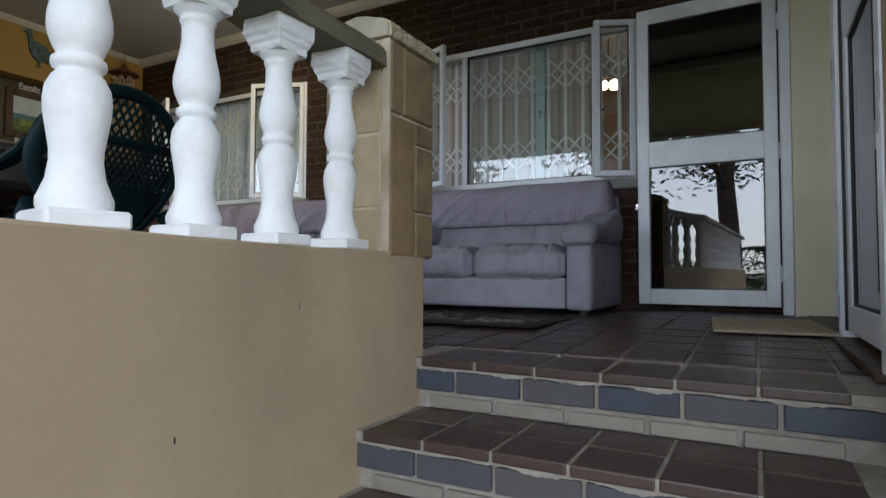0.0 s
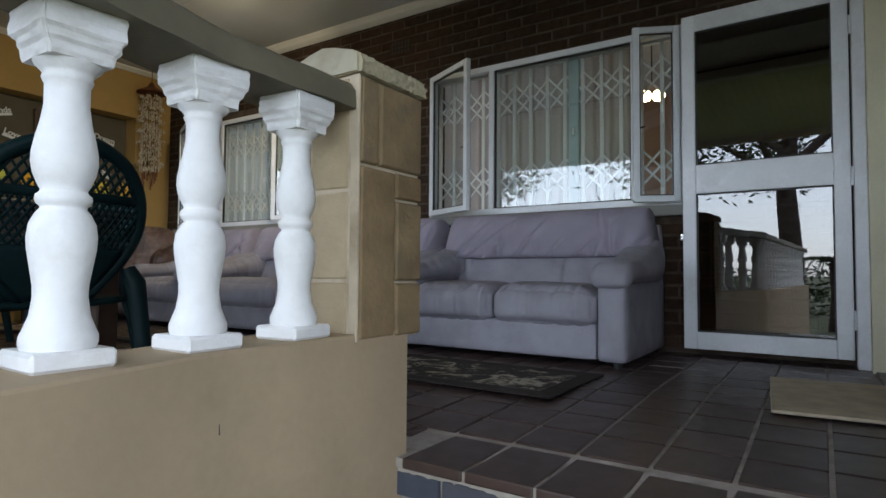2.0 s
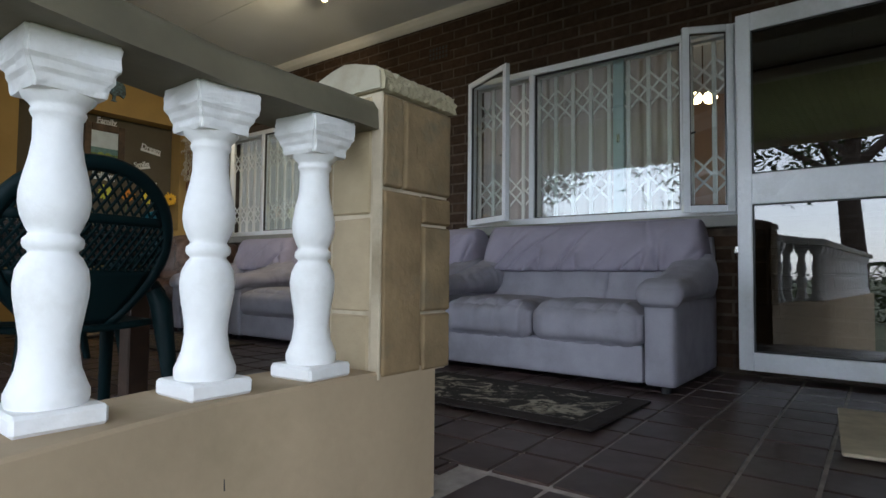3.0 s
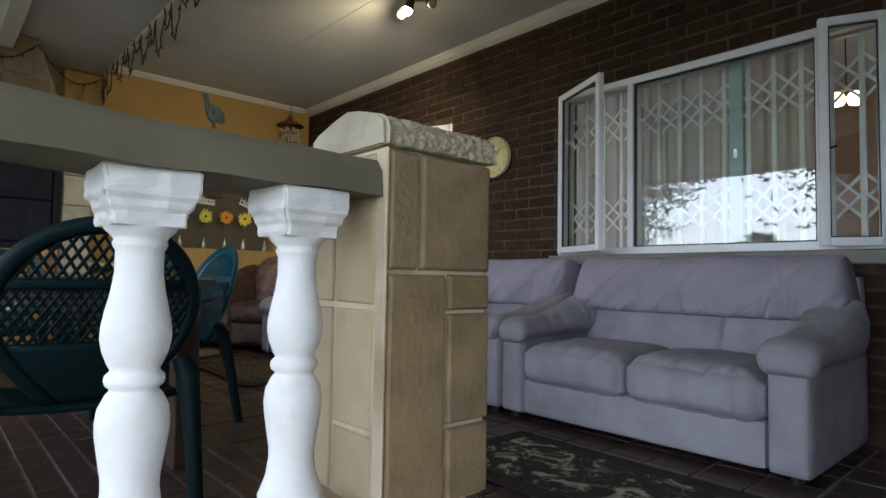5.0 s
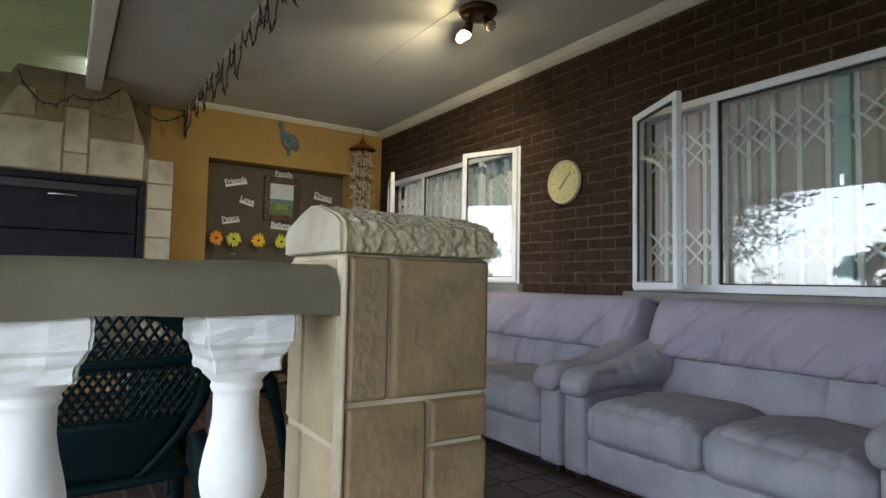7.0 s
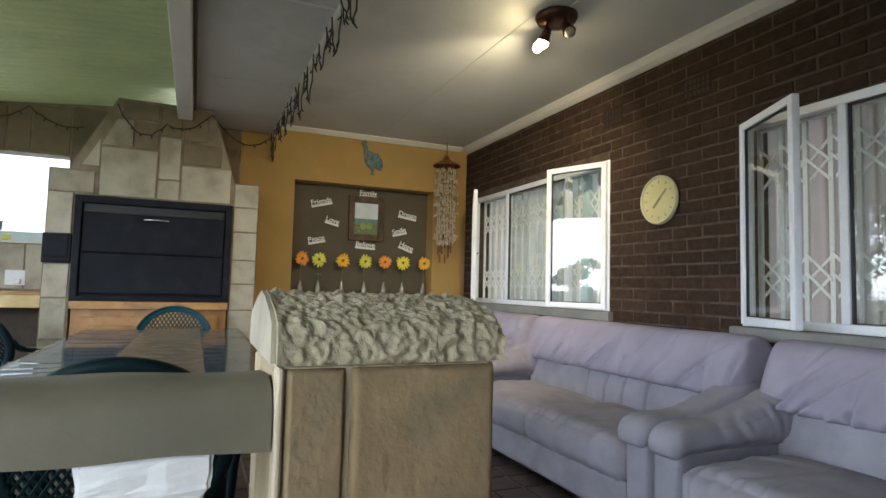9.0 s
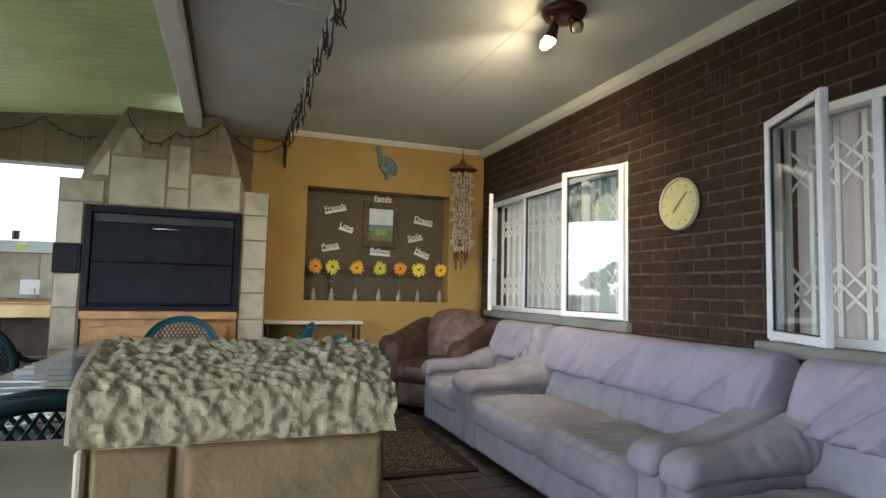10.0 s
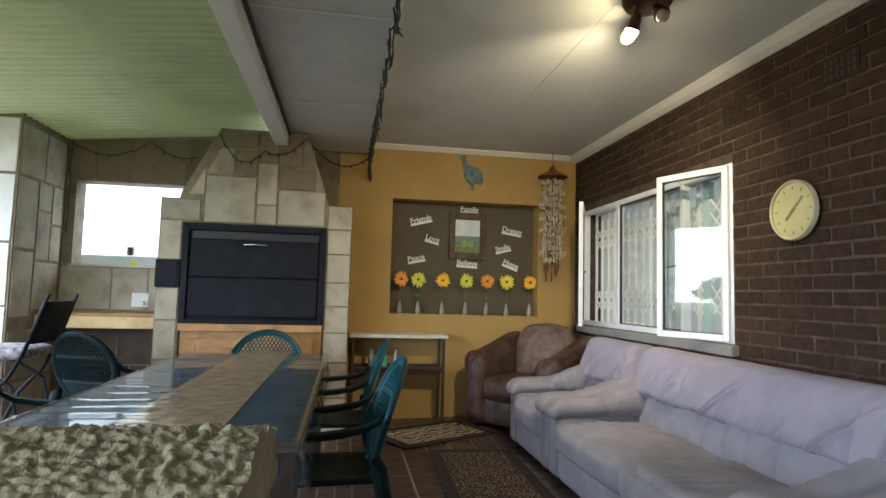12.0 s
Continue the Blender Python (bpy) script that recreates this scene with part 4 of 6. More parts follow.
jar = solid("cup", lathe([(0.030, 0), (0.034, 0.05), (0.030, 0.07), (0.036, 0.074), (0.036, 0.085)], 14), M_BLACK, "small dark cup on the white garden wall", "cup", m=pose(-6.52, -0.10, 1.532), smooth=50)
solid("wall_garden", new_box((-6.62, -0.9, -0.9), (-6.45, 0.9, 1.53), 0.01), mat("pale_aqua_wall_paint", (0.66, 0.75, 0.74), 0.7, 0.04, 3, bump=0.1), "white garden wall behind the hatch", "wall", "structure")
solid("wall_neighbour", new_box((-8.5, -3.2, -0.9), (-8.3, 3.4, 3.4), 0.01), mat("pale_blue_white_paint", (0.74, 0.80, 0.80), 0.8, 0.04, 2, bump=0.1), "pale blue-white house wall beyond the hatch", "wall", "structure")
pot = thing("candle_holder", "small yellow-green box on the hatch sill", "ornament", pose(-6.14, 0.06, 1.422))
part("box", new_box((-0.025, -0.025, 0), (0.025, 0.025, 0.05), 0.004), mat("lime_card", (0.62, 0.68, 0.12), 0.6, 0.1), pot)
part("lid", new_box((-0.027, -0.027, 0.05), (0.027, 0.027, 0.062), 0.003), M_WHITE, pot)
sill = solid("window_sill", new_box((-6.31, -0.47, 1.40), (-6.07, 0.51, 1.418), 0.004), M_CORNICE, "pale hatch sill", "sill", "structure")

# ---------------------------------------------------------------- display recess


def words(name, text, y, z, turn, size):
    """White cut-out lettering on a bar, fixed to the recess back."""
    cu = bpy.data.curves.new("lettering", "FONT")
    cu.body, cu.size, cu.extrude, cu.align_x = text, size, 0.006, "CENTER"
    cu.offset = 0.0008
    tmp = bpy.data.objects.new("lettering", cu)
    scene.collection.objects.link(tmp)
    bpy.context.view_layer.update()
    me = bpy.data.meshes.new_from_object(tmp.evaluated_get(bpy.context.evaluated_depsgraph_get()))
    wide = tmp.dimensions.x
    bpy.data.objects.remove(tmp)
    m = pose(-6.282, y, z) @ pose(0, 0, 0, 90, 0, 90) @ pose(0, 0, 0, 0, 0, turn)
    t = thing("word_sign", f"white cut-out wooden sign reading {text} on the recess", "sign", m, "word signs")
    me.materials.clear()
    me.materials.append(M_WHITE)
    ob = new("letters", me)
    ob.parent = t
    ob.location = (0, 0, 0.006)
    part("bar", new_box((-wide / 2 - 0.004, -0.028, 0.0), (wide / 2 + 0.004, -0.004, 0.012), 0.002), M_WHITE, t)
    return t


words("w", "Friends", 2.81, 1.985, 14, 0.078)
words("w", "Family", 3.325, 2.115, 0, 0.078)
words("w", "Love", 2.93, 1.785, -14, 0.078)
words("w", "Peace", 2.77, 1.575, 12, 0.078)
words("w", "Believe", 3.31, 1.54, -3, 0.078)
words("w", "Dream", 3.795, 1.905, -9, 0.078)
words("w", "Smile", 3.705, 1.715, 14, 0.078)
words("w", "Hope", 3.785, 1.545, -20, 0.078)

pf = thing("picture_frame", "rustic brown wooden frame with a small landscape picture", "picture", pose(-6.285, 3.31, 1.85))
M_RUSTIC = mat("rustic_brown_wood", (0.11, 0.065, 0.035), 0.6, 0.35, 14, bump=0.4, fine=40, second=(0.05, 0.03, 0.018))
for a, b in (((-0.20, -0.25), (-0.135, 0.25)), ((0.135, -0.25), (0.20, 0.25)), ((-0.134, 0.175), (0.134, 0.25)), ((-0.134, -0.25), (0.134, -0.175))):
    part("frame_bar", new_box((0.0, a[0], a[1]), (0.03, b[0], b[1]), 0.006), M_RUSTIC, pf)
part("sky_panel", new_box((0.002, -0.134, 0.0), (0.012, 0.134, 0.174)), mat("print_sky", (0.55, 0.62, 0.66), 0.4, 0.1, 12, bump=0), pf)
part("sea_panel", new_box((0.002, -0.134, -0.06), (0.012, 0.134, -0.0005)), mat("print_sea", (0.10, 0.20, 0.20), 0.4, 0.2, 30, bump=0), pf)
part("field_panel", new_box((0.002, -0.134, -0.174), (0.012, 0.134, -0.0605)), mat("print_field", (0.10, 0.16, 0.05), 0.4, 0.4, 40, bump=0), pf)
for yy in (-0.035, 0.035):
    part("fruit", lathe([(0.002, 0), (0.03, 0.002), (0.038, 0.006), (0.03, 0.010), (0.002, 0.011)], 14), mat("print_fruit", (0.22, 0.28, 0.06), 0.4, 0.2, 40, bump=0), pf).matrix_basis = pose(0.012, yy, -0.085, 0, 90, 0)

M_STEM = mat("stem_green", (0.08, 0.16, 0.04), 0.6, 0.2, 20, bump=0)
M_VASE = mat("silvered_glass", (0.42, 0.41, 0.36), 0.15, 0.3, 90, metal=0.35, bump=0.2, second=(0.26, 0.25, 0.21))
M_VASE_G = mat("green_glass", (0.10, 0.35, 0.20), 0.15, 0.1, 20, bump=0)
PETAL = [mat("orange_petal", (0.75, 0.30, 0.03), 0.6, 0.15, 40, bump=0), mat("lime_petal", (0.62, 0.62, 0.06), 0.6, 0.15, 40, bump=0), mat("golden_petal", (0.80, 0.45, 0.02), 0.6, 0.15, 40, bump=0), mat("yellow_petal", (0.80, 0.66, 0.04), 0.6, 0.15, 40, bump=0)]
M_EYE = mat("flower_eye", (0.20, 0.10, 0.02), 0.8, 0.3, 60, bump=0.2)
rnd = random.Random(4)
for k, (y, kind) in enumerate(((2.60, 0), (2.785, 1), (3.035, 2), (3.285, 1), (3.505, 0), (3.72, 3), (3.975, 2))):
    t = thing("flower_vase", ("orange", "lime yellow", "golden", "yellow")[kind] + " artificial gerbera in a small glass bottle", "vase", pose(-6.19 + 0.02 * rnd.random(), y, rec[2]), "gerberas in bottles")
    part("bottle", lathe([(0.026, 0), (0.030, 0.01), (0.028, 0.05), (0.014, 0.10), (0.011, 0.125), (0.014, 0.13)], 14), M_VASE, t, smooth=60)
    if k == 1:
        part("ribbon", lathe([(0.006, 0.185), (0.030, 0.190), (0.034, 0.200), (0.010, 0.206)], 9), M_VASE_G, t, "green ribbon round the stem")
    part("stem", tube([(0, 0, 0.02), (0.004, 0.004 * (k % 3 - 1), 0.18), (0.012, 0.006 * (k % 3 - 1), 0.34)], 0.003, n=5), M_STEM, t)
    fl = bmesh.new()
    for ring, (nn, ro, tilt) in enumerate(((14, 0.078, 0.008), (12, 0.055, 0.018))):
        for j in range(nn):
            a = 2 * math.pi * (j + 0.5 * ring) / nn + rnd.random() * 0.15
            w = 0.30 / nn * 3.4
            rr = ro * (0.9 + 0.2 * rnd.random())
            c, s = math.cos(a), math.sin(a)
            pts = [(0.012, 0.5), (rr * 0.55, 1.0), (rr * 0.88, 0.75), (rr, 0.15)]
            lft = [fl.verts.new((0.006 + tilt + 0.10 * r, r * c - wd * w * 0.055 * 3 * s, r * s + wd * w * 0.055 * 3 * c)) for r, wd in pts]
            rgt = [fl.verts.new((0.006 + tilt + 0.10 * r, r * c + wd * w * 0.055 * 3 * s, r * s - wd * w * 0.055 * 3 * c)) for r, wd in pts]
            for q in range(3):
                fl.faces.new((lft[q], lft[q + 1], rgt[q + 1], rgt[q]))
    f = part("flower_head", fl, PETAL[kind], t)
    f.matrix_basis = pose(0.012, 0, 0.352, 0, rnd.uniform(-12, 8), rnd.uniform(-15, 15))
    e = part("flower_centre", lathe([(0.002, 0), (0.016, 0.002), (0.014, 0.010), (0.004, 0.014)], 12), M_EYE, f)
    e.matrix_basis = pose(0.022, 0, 0, 0, 90, 0)

# guinea-fowl ornament, one flat plate
outline = [(-0.115, 0.235), (-0.085, 0.24), (-0.072, 0.20), (-0.055, 0.12), (0.0, 0.10), (0.06, 0.085), (0.115, 0.02), (0.125, -0.07), (0.105, -0.125), (0.06, -0.10), (0.02, -0.115), (0.015, -0.17), (0.035, -0.185), (-0.03, -0.185), (-0.012, -0.165), (-0.01, -0.115), (-0.05, -0.085), (-0.085, -0.02), (-0.095, 0.06), (-0.108, 0.16), (-0.125, 0.195), (-0.155, 0.185)]
bird = bmesh.new()
prism([(y * 0.95, z * 0.86) for y, z in outline], "x", 0, 0.02, bird)
solid("bird_ornament", bird, mat("blue_grey_enamel", (0.13, 0.24, 0.30), 0.5, 0.5, 55, bump=0.2, fine=80, second=(0.035, 0.04, 0.04)), "blue-grey guinea fowl wall ornament on the ochre wall", "ornament", m=pose(YELLOW_X + 0.004, 3.305, 2.475))

# shell wind chime
wc = thing("wind_chime", "hanging shell wind chime with a brown cone top", "wind chime", pose(-5.98, 4.145, 2.74))
part("cord", tube([(0, 0, 0), (0, 0, -0.16)], 0.004, n=5), M_BLACK, wc)
M_TERRA = mat("brown_husk", (0.16, 0.06, 0.025), 0.8, 0.3, 20, bump=0.4)
part("cone_top", lathe([(0.014, -0.14), (0.05, -0.20), (0.15, -0.25), (0.155, -0.265), (0.05, -0.26)], 20), M_TERRA, wc, smooth=50)
M_SHELL = island_mat("shell", ((0.52, 0.45, 0.32), (0.66, 0.60, 0.47), (0.36, 0.27, 0.16)), 0.4, 0.1)
sh = bmesh.new()
for k in range(1700):
    layer = k % 14
    a, r = rnd.uniform(0, 6.28), (0.135, 0.10)[k % 2] * rnd.uniform(0.6, 1.05) * (1.0 if layer % 5 else 0.8)
    z = -0.30 - layer * 0.062 - rnd.uniform(0, 0.05)
    c = Vector((r * math.cos(a), r * math.sin(a), z))
    d1 = Vector((rnd.uniform(-1, 1), rnd.uniform(-1, 1), rnd.uniform(-0.5, 0.5))).normalized() * 0.0095
    d2 = Vector((0, 0, 1)).cross(d1).normalized() * 0.003
    up = Vector((0, 0, 0.014))
    vs = [sh.verts.new(c + q) for q in (d1, up, -d1, -up)]
    ws = [sh.verts.new(c + q + d2) for q in (d1, up, -d1, -up)]
    sh.faces.new(vs)
    sh.faces.new(list(reversed(ws)))
    for i in range(4):
        sh.faces.new((vs[i], vs[(i + 1) % 4], ws[(i + 1) % 4], ws[i]))
tagged(part("shell_curtain", sh, M_SHELL, wc, "strings of pale shells"), kind="stuff")
fr = bmesh.new()
for k in range(16):
    a, r = 2 * math.pi * k / 16, 0.10 * rnd.uniform(0.4, 1.0)
    z1 = -1.05 - rnd.uniform(0.05, 0.32)
    tube([(r * math.cos(a), r * math.sin(a), -0.27), (r * math.cos(a), r * math.sin(a), z1)], 0.0025, fr, n=4)
    tube([(r * math.cos(a), r * math.sin(a), z1 + 0.09), (r * math.cos(a), r * math.sin(a), z1)], 0.008, fr, n=5)
tagged(part("tassel_fringe", fr, M_TERRA, wc, "brown bamboo tassels"), kind="stuff")

# side table under the recess
st = thing("side_table", "narrow pale-topped table with dark legs under the recess", "table", pose(-5.93, 2.57, 0))
part("tabletop", new_box((-0.16, -0.47, 0.80), (0.16, 0.47, 0.835), 0.006), mat("pale_top", (0.60, 0.56, 0.48), 0.5, 0.1, 6, bump=0.05), st)
for sx in (-0.13, 0.13):
    for sy in (-0.43, 0.43):
        part("leg", new_box((sx - 0.014, sy - 0.014, -0.02), (sx + 0.014, sy + 0.014, 0.80), 0.003), M_DARKWOOD, st)
    part("rail", new_box((sx - 0.010, -0.42, 0.50), (sx + 0.010, 0.42, 0.53), 0.003), M_DARKWOOD, st)
part("lower_shelf", new_box((-0.12, -0.42, 0.475), (0.12, 0.42, 0.498), 0.003), M_DARKWOOD, st)
for k, (x, y, c) in enumerate(((-5.90, 2.32, 0.5), (-5.95, 2.45, 0.3), (-5.88, 2.55, 0.4))):
    b = thing("bottle", "small bottle under the side table", "bottle", pose(x, y, 0.499), "bottles under the table")
    part("body", lathe([(0.03, 0), (0.034, 0.01), (0.034, 0.11), (0.014, 0.15), (0.013, 0.19)], 14), M_VASE_G if k == 1 else M_VASE, b, smooth=60)
    part("cap", lathe([(0.015, 0.19), (0.015, 0.21)], 10), M_BLACK, b)

# ---------------------------------------------------------------- clock and vents
ck = thing("wall_clock", "round cream-faced wall clock on the brick wall", "clock", pose(-3.0, WALL_Y - 0.012, 1.725, 90, 0, 0))
M_CREAM = mat("cream_enamel", (0.60, 0.55, 0.27), 0.5, 0.06, 8, bump=0.03)
part("case", lathe([(0.150, 0.0), (0.165, 0.012), (0.165, 0.03), (0.158, 0.04), (0.150, 0.036), (0.150, 0.022)], 48), mat("pale_bezel", (0.60, 0.56, 0.36), 0.35, 0.05), ck, smooth=40)
part("dial", lathe([(0.001, 0.018), (0.150, 0.020), (0.150, 0.0235), (0.001, 0.0235)], 48), M_CREAM, ck)
M_INK = mat("grey_ink", (0.30, 0.27, 0.16), 0.7, 0.1)
for k in range(12):
    a = 2 * math.pi * k / 12
    mk = part("hour_mark", new_box((-0.004, -0.010, 0), (0.004, 0.010, 0.0015)), M_INK, ck)
    mk.matrix_basis = Matrix.Translation((0.122 * math.sin(a), 0.122 * math.cos(a), 0.0245)) @ pose(0, 0, 0, 0, 0, -math.degrees(a))
for nm, ang, ln, wd in (("hour_hand", 225, 0.07, 0.008), ("minute_hand", 48, 0.10, 0.006)):
    h = part(nm, new_box((-wd, -0.02, 0), (wd, ln, 0.002)), M_INK, ck)
    h.matrix_basis = Matrix.Translation((0, 0, 0.027 + 0.003 * (nm[0] == "m"))) @ pose(0, 0, 0, 0, 0, -ang)
for x, z in ((-2.70, 2.415), (-3.51, 2.43)):
    v = thing("air_brick", "dark terracotta air vent in the brick wall", "vent", pose(x, WALL_Y - 0.012, z), "air bricks")
    part("plate", new_box((-0.11, 0, -0.07), (0.11, 0.01, 0.07), 0.003), M_BRICK, v)
    for i in range(6):
        for j in range(3):
            part("slot", new_box((-0.094 + i * 0.034, -0.003, -0.052 + j * 0.038), (-0.094 + i * 0.034 + 0.019, 0.0005, -0.052 + j * 0.038 + 0.024)), M_BLACK, v)

# ---------------------------------------------------------------- ceiling spot lamp
LX, LY = -2.86, 3.49
sl = thing("ceiling_spotlight", "brown three-spot ceiling lamp with one lit bulb", "lamp", pose(LX, LY, CEIL_Z))
M_BRONZE = mat("bronze_metal", (0.10, 0.045, 0.028), 0.4, 0.2, 10, metal=0.7, bump=0.05)
part("ceiling_plate", lathe([(0.125, 0.0), (0.125, -0.02), (0.11, -0.045), (0.05, -0.06), (0.01, -0.062)], 32), M_BRONZE, sl, smooth=50)
M_FROST = mat("frosted_glass", (0.55, 0.45, 0.32), 0.5, 0.1)
M_BULB = glow("lit_bulb", (1.0, 0.78, 0.42), 45)
for k, (dx, dy, tx, ty) in enumerate(((-0.02, -0.05, -0.25, -0.20), (-0.10, -0.02, -0.75, -0.25), (0.09, 0.0, 0.6, 0.05))):
    aim = Vector((tx, ty, -0.8)).normalized()
    base = Vector((dx, dy, -0.05))
    sp = part("spot_arm", tube([base, base + Vector((0, 0, -0.045))], 0.006), M_BRONZE, sl)
    hm = Matrix.Translation(base + Vector((0, 0, -0.05))) @ aim.to_track_quat("Z", "Y").to_matrix().to_4x4()
    cup = part("spot_shade", lathe([(0.018, -0.02), (0.026, 0.0), (0.030, 0.03), (0.040, 0.065), (0.037, 0.065), (0.020, 0.02)], 18), M_BRONZE if k != 1 else M_FROST, sp, smooth=50)
    cup.matrix_basis = hm
    bl = part("bulb", lathe([(0.008, 0.02), (0.026, 0.05), (0.033, 0.075), (0.024, 0.095), (0.004, 0.102)], 18), M_BULB if k == 0 else M_FROST, sp, "lit warm bulb" if k == 0 else "", smooth=60)
    bl.matrix_basis = hm
bulb_light.matrix_world = look((LX - 0.06, LY - 0.09, CEIL_Z - 0.20), (LX - 0.9, LY + 0.05, CEIL_Z - 0.66))

# lamp inside the room, behind the window
il = thing("wall_lamp", "lit twin lamp on the wall of the room inside", "lamp", pose(-0.87, 5.50, 1.97))
for s in (-0.055, 0.055):
    part("globe", lathe([(0.012, 0.05), (0.04, 0.035), (0.055, 0.0), (0.04, -0.035), (0.01, -0.045)], 18), glow("warm_globe", (1.0, 0.72, 0.36), 3.5), il, smooth=60).location = (s, 0, 0.012 * (s < 0) - 0.006)
part("bracket", tube([(-0.055, 0, 0.05), (0, 0, 0.085), (0.055, 0, 0.05)], 0.006), M_BRONZE, il)
part("rod", tube([(0, 0, 0.085), (0, 0, 0.63)], 0.005), M_BRONZE, il)

# ---------------------------------------------------------------- fairy lights


def fairy(label, spans, seed):
    """A dark cable hung in loops through the given points, with small bulb holders."""
    r = random.Random(seed)
    t = thing("fairy_lights", label, "fairy lights")
    blb = bmesh.new()
    run = []
    for a, b, sag in spans:
        a, b = Vector(a), Vector(b)
        pts = [a.lerp(b, k / 10) - Vector((0, 0, sag * 4 * (k / 10) * (1 - k / 10))) + Vector((r.uniform(-1, 1), r.uniform(-1, 1), r.uniform(-1, 1))) * 0.006 for k in range(11)]
        if run and (run[-1] - a).length > 0.05:
            part("cable", tube(run, 0.005, n=5), M_BLACK, t, smooth=60)
            run = []
        run += pts[1:] if run else pts
        for k in range(1, 10, 2):
            d = Vector((r.uniform(-1, 1), r.uniform(-1, 1), -1)).normalized()
            tube([pts[k], pts[k] + d * 0.03], [0.006, 0.004], blb, n=5)
    part("cable", tube(run, 0.005, n=5), M_BLACK, t, smooth=60)
    tagged(part("bulb_string", blb, M_BLACK, t), kind="stuff")
    return t


spans = []
x = -2.2
r = random.Random(11)
while x > -5.75:
    dx = r.uniform(0.34, 0.46)
    spans.append(((x, 2.228, 2.615), (x - dx * 0.55, 2.225, 2.60), r.uniform(0.18, 0.30)))
    spans.append(((x - dx * 0.55, 2.228, 2.60), (x - dx, 2.228, 2.615), r.uniform(0.10, 0.18)))
    x -= dx
spans.append(((x, 2.228, 2.61), (-6.03, 2.25, 2.60), 0.26))
spans.append(((-6.05, 2.25, 2.60), (-6.05, 2.26, 2.36), 0.0))
fairy("unlit dark fairy lights looped along the ceiling step", spans, 5)
hx = BX + 0.012
fairy("unlit dark fairy lights draped over the stone chimney", [((-6.06, -0.52, 2.56), (-6.06, 0.18, 2.60), 0.13), ((-6.06, 0.18, 2.60), (-6.02, 0.60, 2.46), 0.06), ((hx, 0.93, 2.56), (hx, 1.30, 2.44), 0.17), ((hx, 1.30, 2.44), (hx, 1.66, 2.57), 0.08), ((hx, 1.66, 2.57), (-6.05, 2.22, 2.58), 0.16), ((-6.05, -0.50, 2.56), (-6.05, -0.50, 1.70), 0.0)], 8)

# ---------------------------------------------------------------- windows


def frame_bars(bm, x0, x1, z0, z1, w, ya, yb, bevel=0.003):
    box(bm, (x0, ya, z0), (x0 + w, yb, z1), bevel)
    box(bm, (x1 - w, ya, z0), (x1, yb, z1), bevel)
    box(bm, (x0 + w, ya, z0), (x1 - w, yb, z0 + w), bevel)
    box(bm, (x0 + w, ya, z1 - w), (x1 - w, yb, z1), bevel)
    return bm


def sash(parent, hinge_x, width, side, z0, z1, angle):
    """A casement hinged at hinge_x, opening outwards; side +1 reaches to +x of the hinge."""
    w = width * side
    a, b = sorted((0, w))
    s = part("sash", frame_bars(bmesh.new(), a, b, z0, z1, 0.042, -0.02, 0.018), M_ALU, parent)
    s.matrix_basis = pose(hinge_x, WALL_Y - 0.012, 0, 0, 0, -angle * side)
    g = part("pane", new_box((a + 0.04, -0.003, z0 + 0.04), (b - 0.04, 0.003, z1 - 0.04)), M_GLASS, s)
    g.visible_shadow = False
    bd = bmesh.new()
    frame_bars(bd, a + 0.042, b - 0.042, z0 + 0.042, z1 - 0.042, 0.006, -0.008, 0.008, 0)
    part("gasket", bd, M_BLACK, s)
    part("stay", tube([(w * 0.9, 0.02, z0 + 0.48), (w * 0.72, 0.035, z0 + 0.50)], 0.006), M_BLACK, s)
    return s


def window(name, label, x0, x1, z0, z1, m0, m1, left_angle, right_angle):
    t = thing(name, label, "window", kind="structure")
    ya, yb = WALL_Y - 0.006, WALL_Y + 0.05
    fbm = frame_bars(bmesh.new(), x0, x1, z0, z1, 0.045, ya, yb)
    box(fbm, (m0 - 0.022, ya, z0 + 0.045), (m0 + 0.022, yb, z1 - 0.045), 0.003)
    box(fbm, (m1 - 0.022, ya, z0 + 0.045), (m1 + 0.022, yb, z1 - 0.045), 0.003)
    part("window_frame", fbm, M_ALU, t)
    g = part("pane", new_box((m0 + 0.022, WALL_Y + 0.017, z0 + 0.045), (m1 - 0.022, WALL_Y + 0.023, z1 - 0.045)), M_GLASS, t)
    g.visible_shadow = False
    gk = bmesh.new()
    frame_bars(gk, m0 + 0.022, m1 - 0.022, z0 + 0.045, z1 - 0.045, 0.008, WALL_Y + 0.008, WALL_Y + 0.03, 0)
    part("gasket", gk, M_BLACK, t)
    sash(t, x0 + 0.02, m0 - x0 - 0.02, 1, z0 + 0.012, z1 - 0.012, left_angle)
    sash(t, x1 - 0.02, x1 - m1 - 0.02, -1, z0 + 0.012, z1 - 0.012, right_angle)
    part("window_sill", new_box((x0 - 0.05, WALL_Y - 0.055, z0 - 0.075), (x1 + 0.05, WALL_Y - 0.002, z0 - 0.004), 0.006), M_SILL, t, "grey plastered sill")
    return t


M_SILL = mat("grey_plaster", (0.24, 0.235, 0.22), 0.85, 0.1, 5, bump=0.2)
window("window_1", "white aluminium window with both casements ajar", *W1, -1.82, -0.74, 26, 24)
window("window_2", "white aluminium window with casements standing open", *W2, -5.12, -4.10, 25, 22)

M_GATE = mat("cream_gate_paint", (0.86, 0.86, 0.83), 0.5, 0.04, 5, bump=0.03)
M_POST = mat("pale_aqua_paint", (0.50, 0.63, 0.64), 0.5, 0.04, 5, bump=0.03)


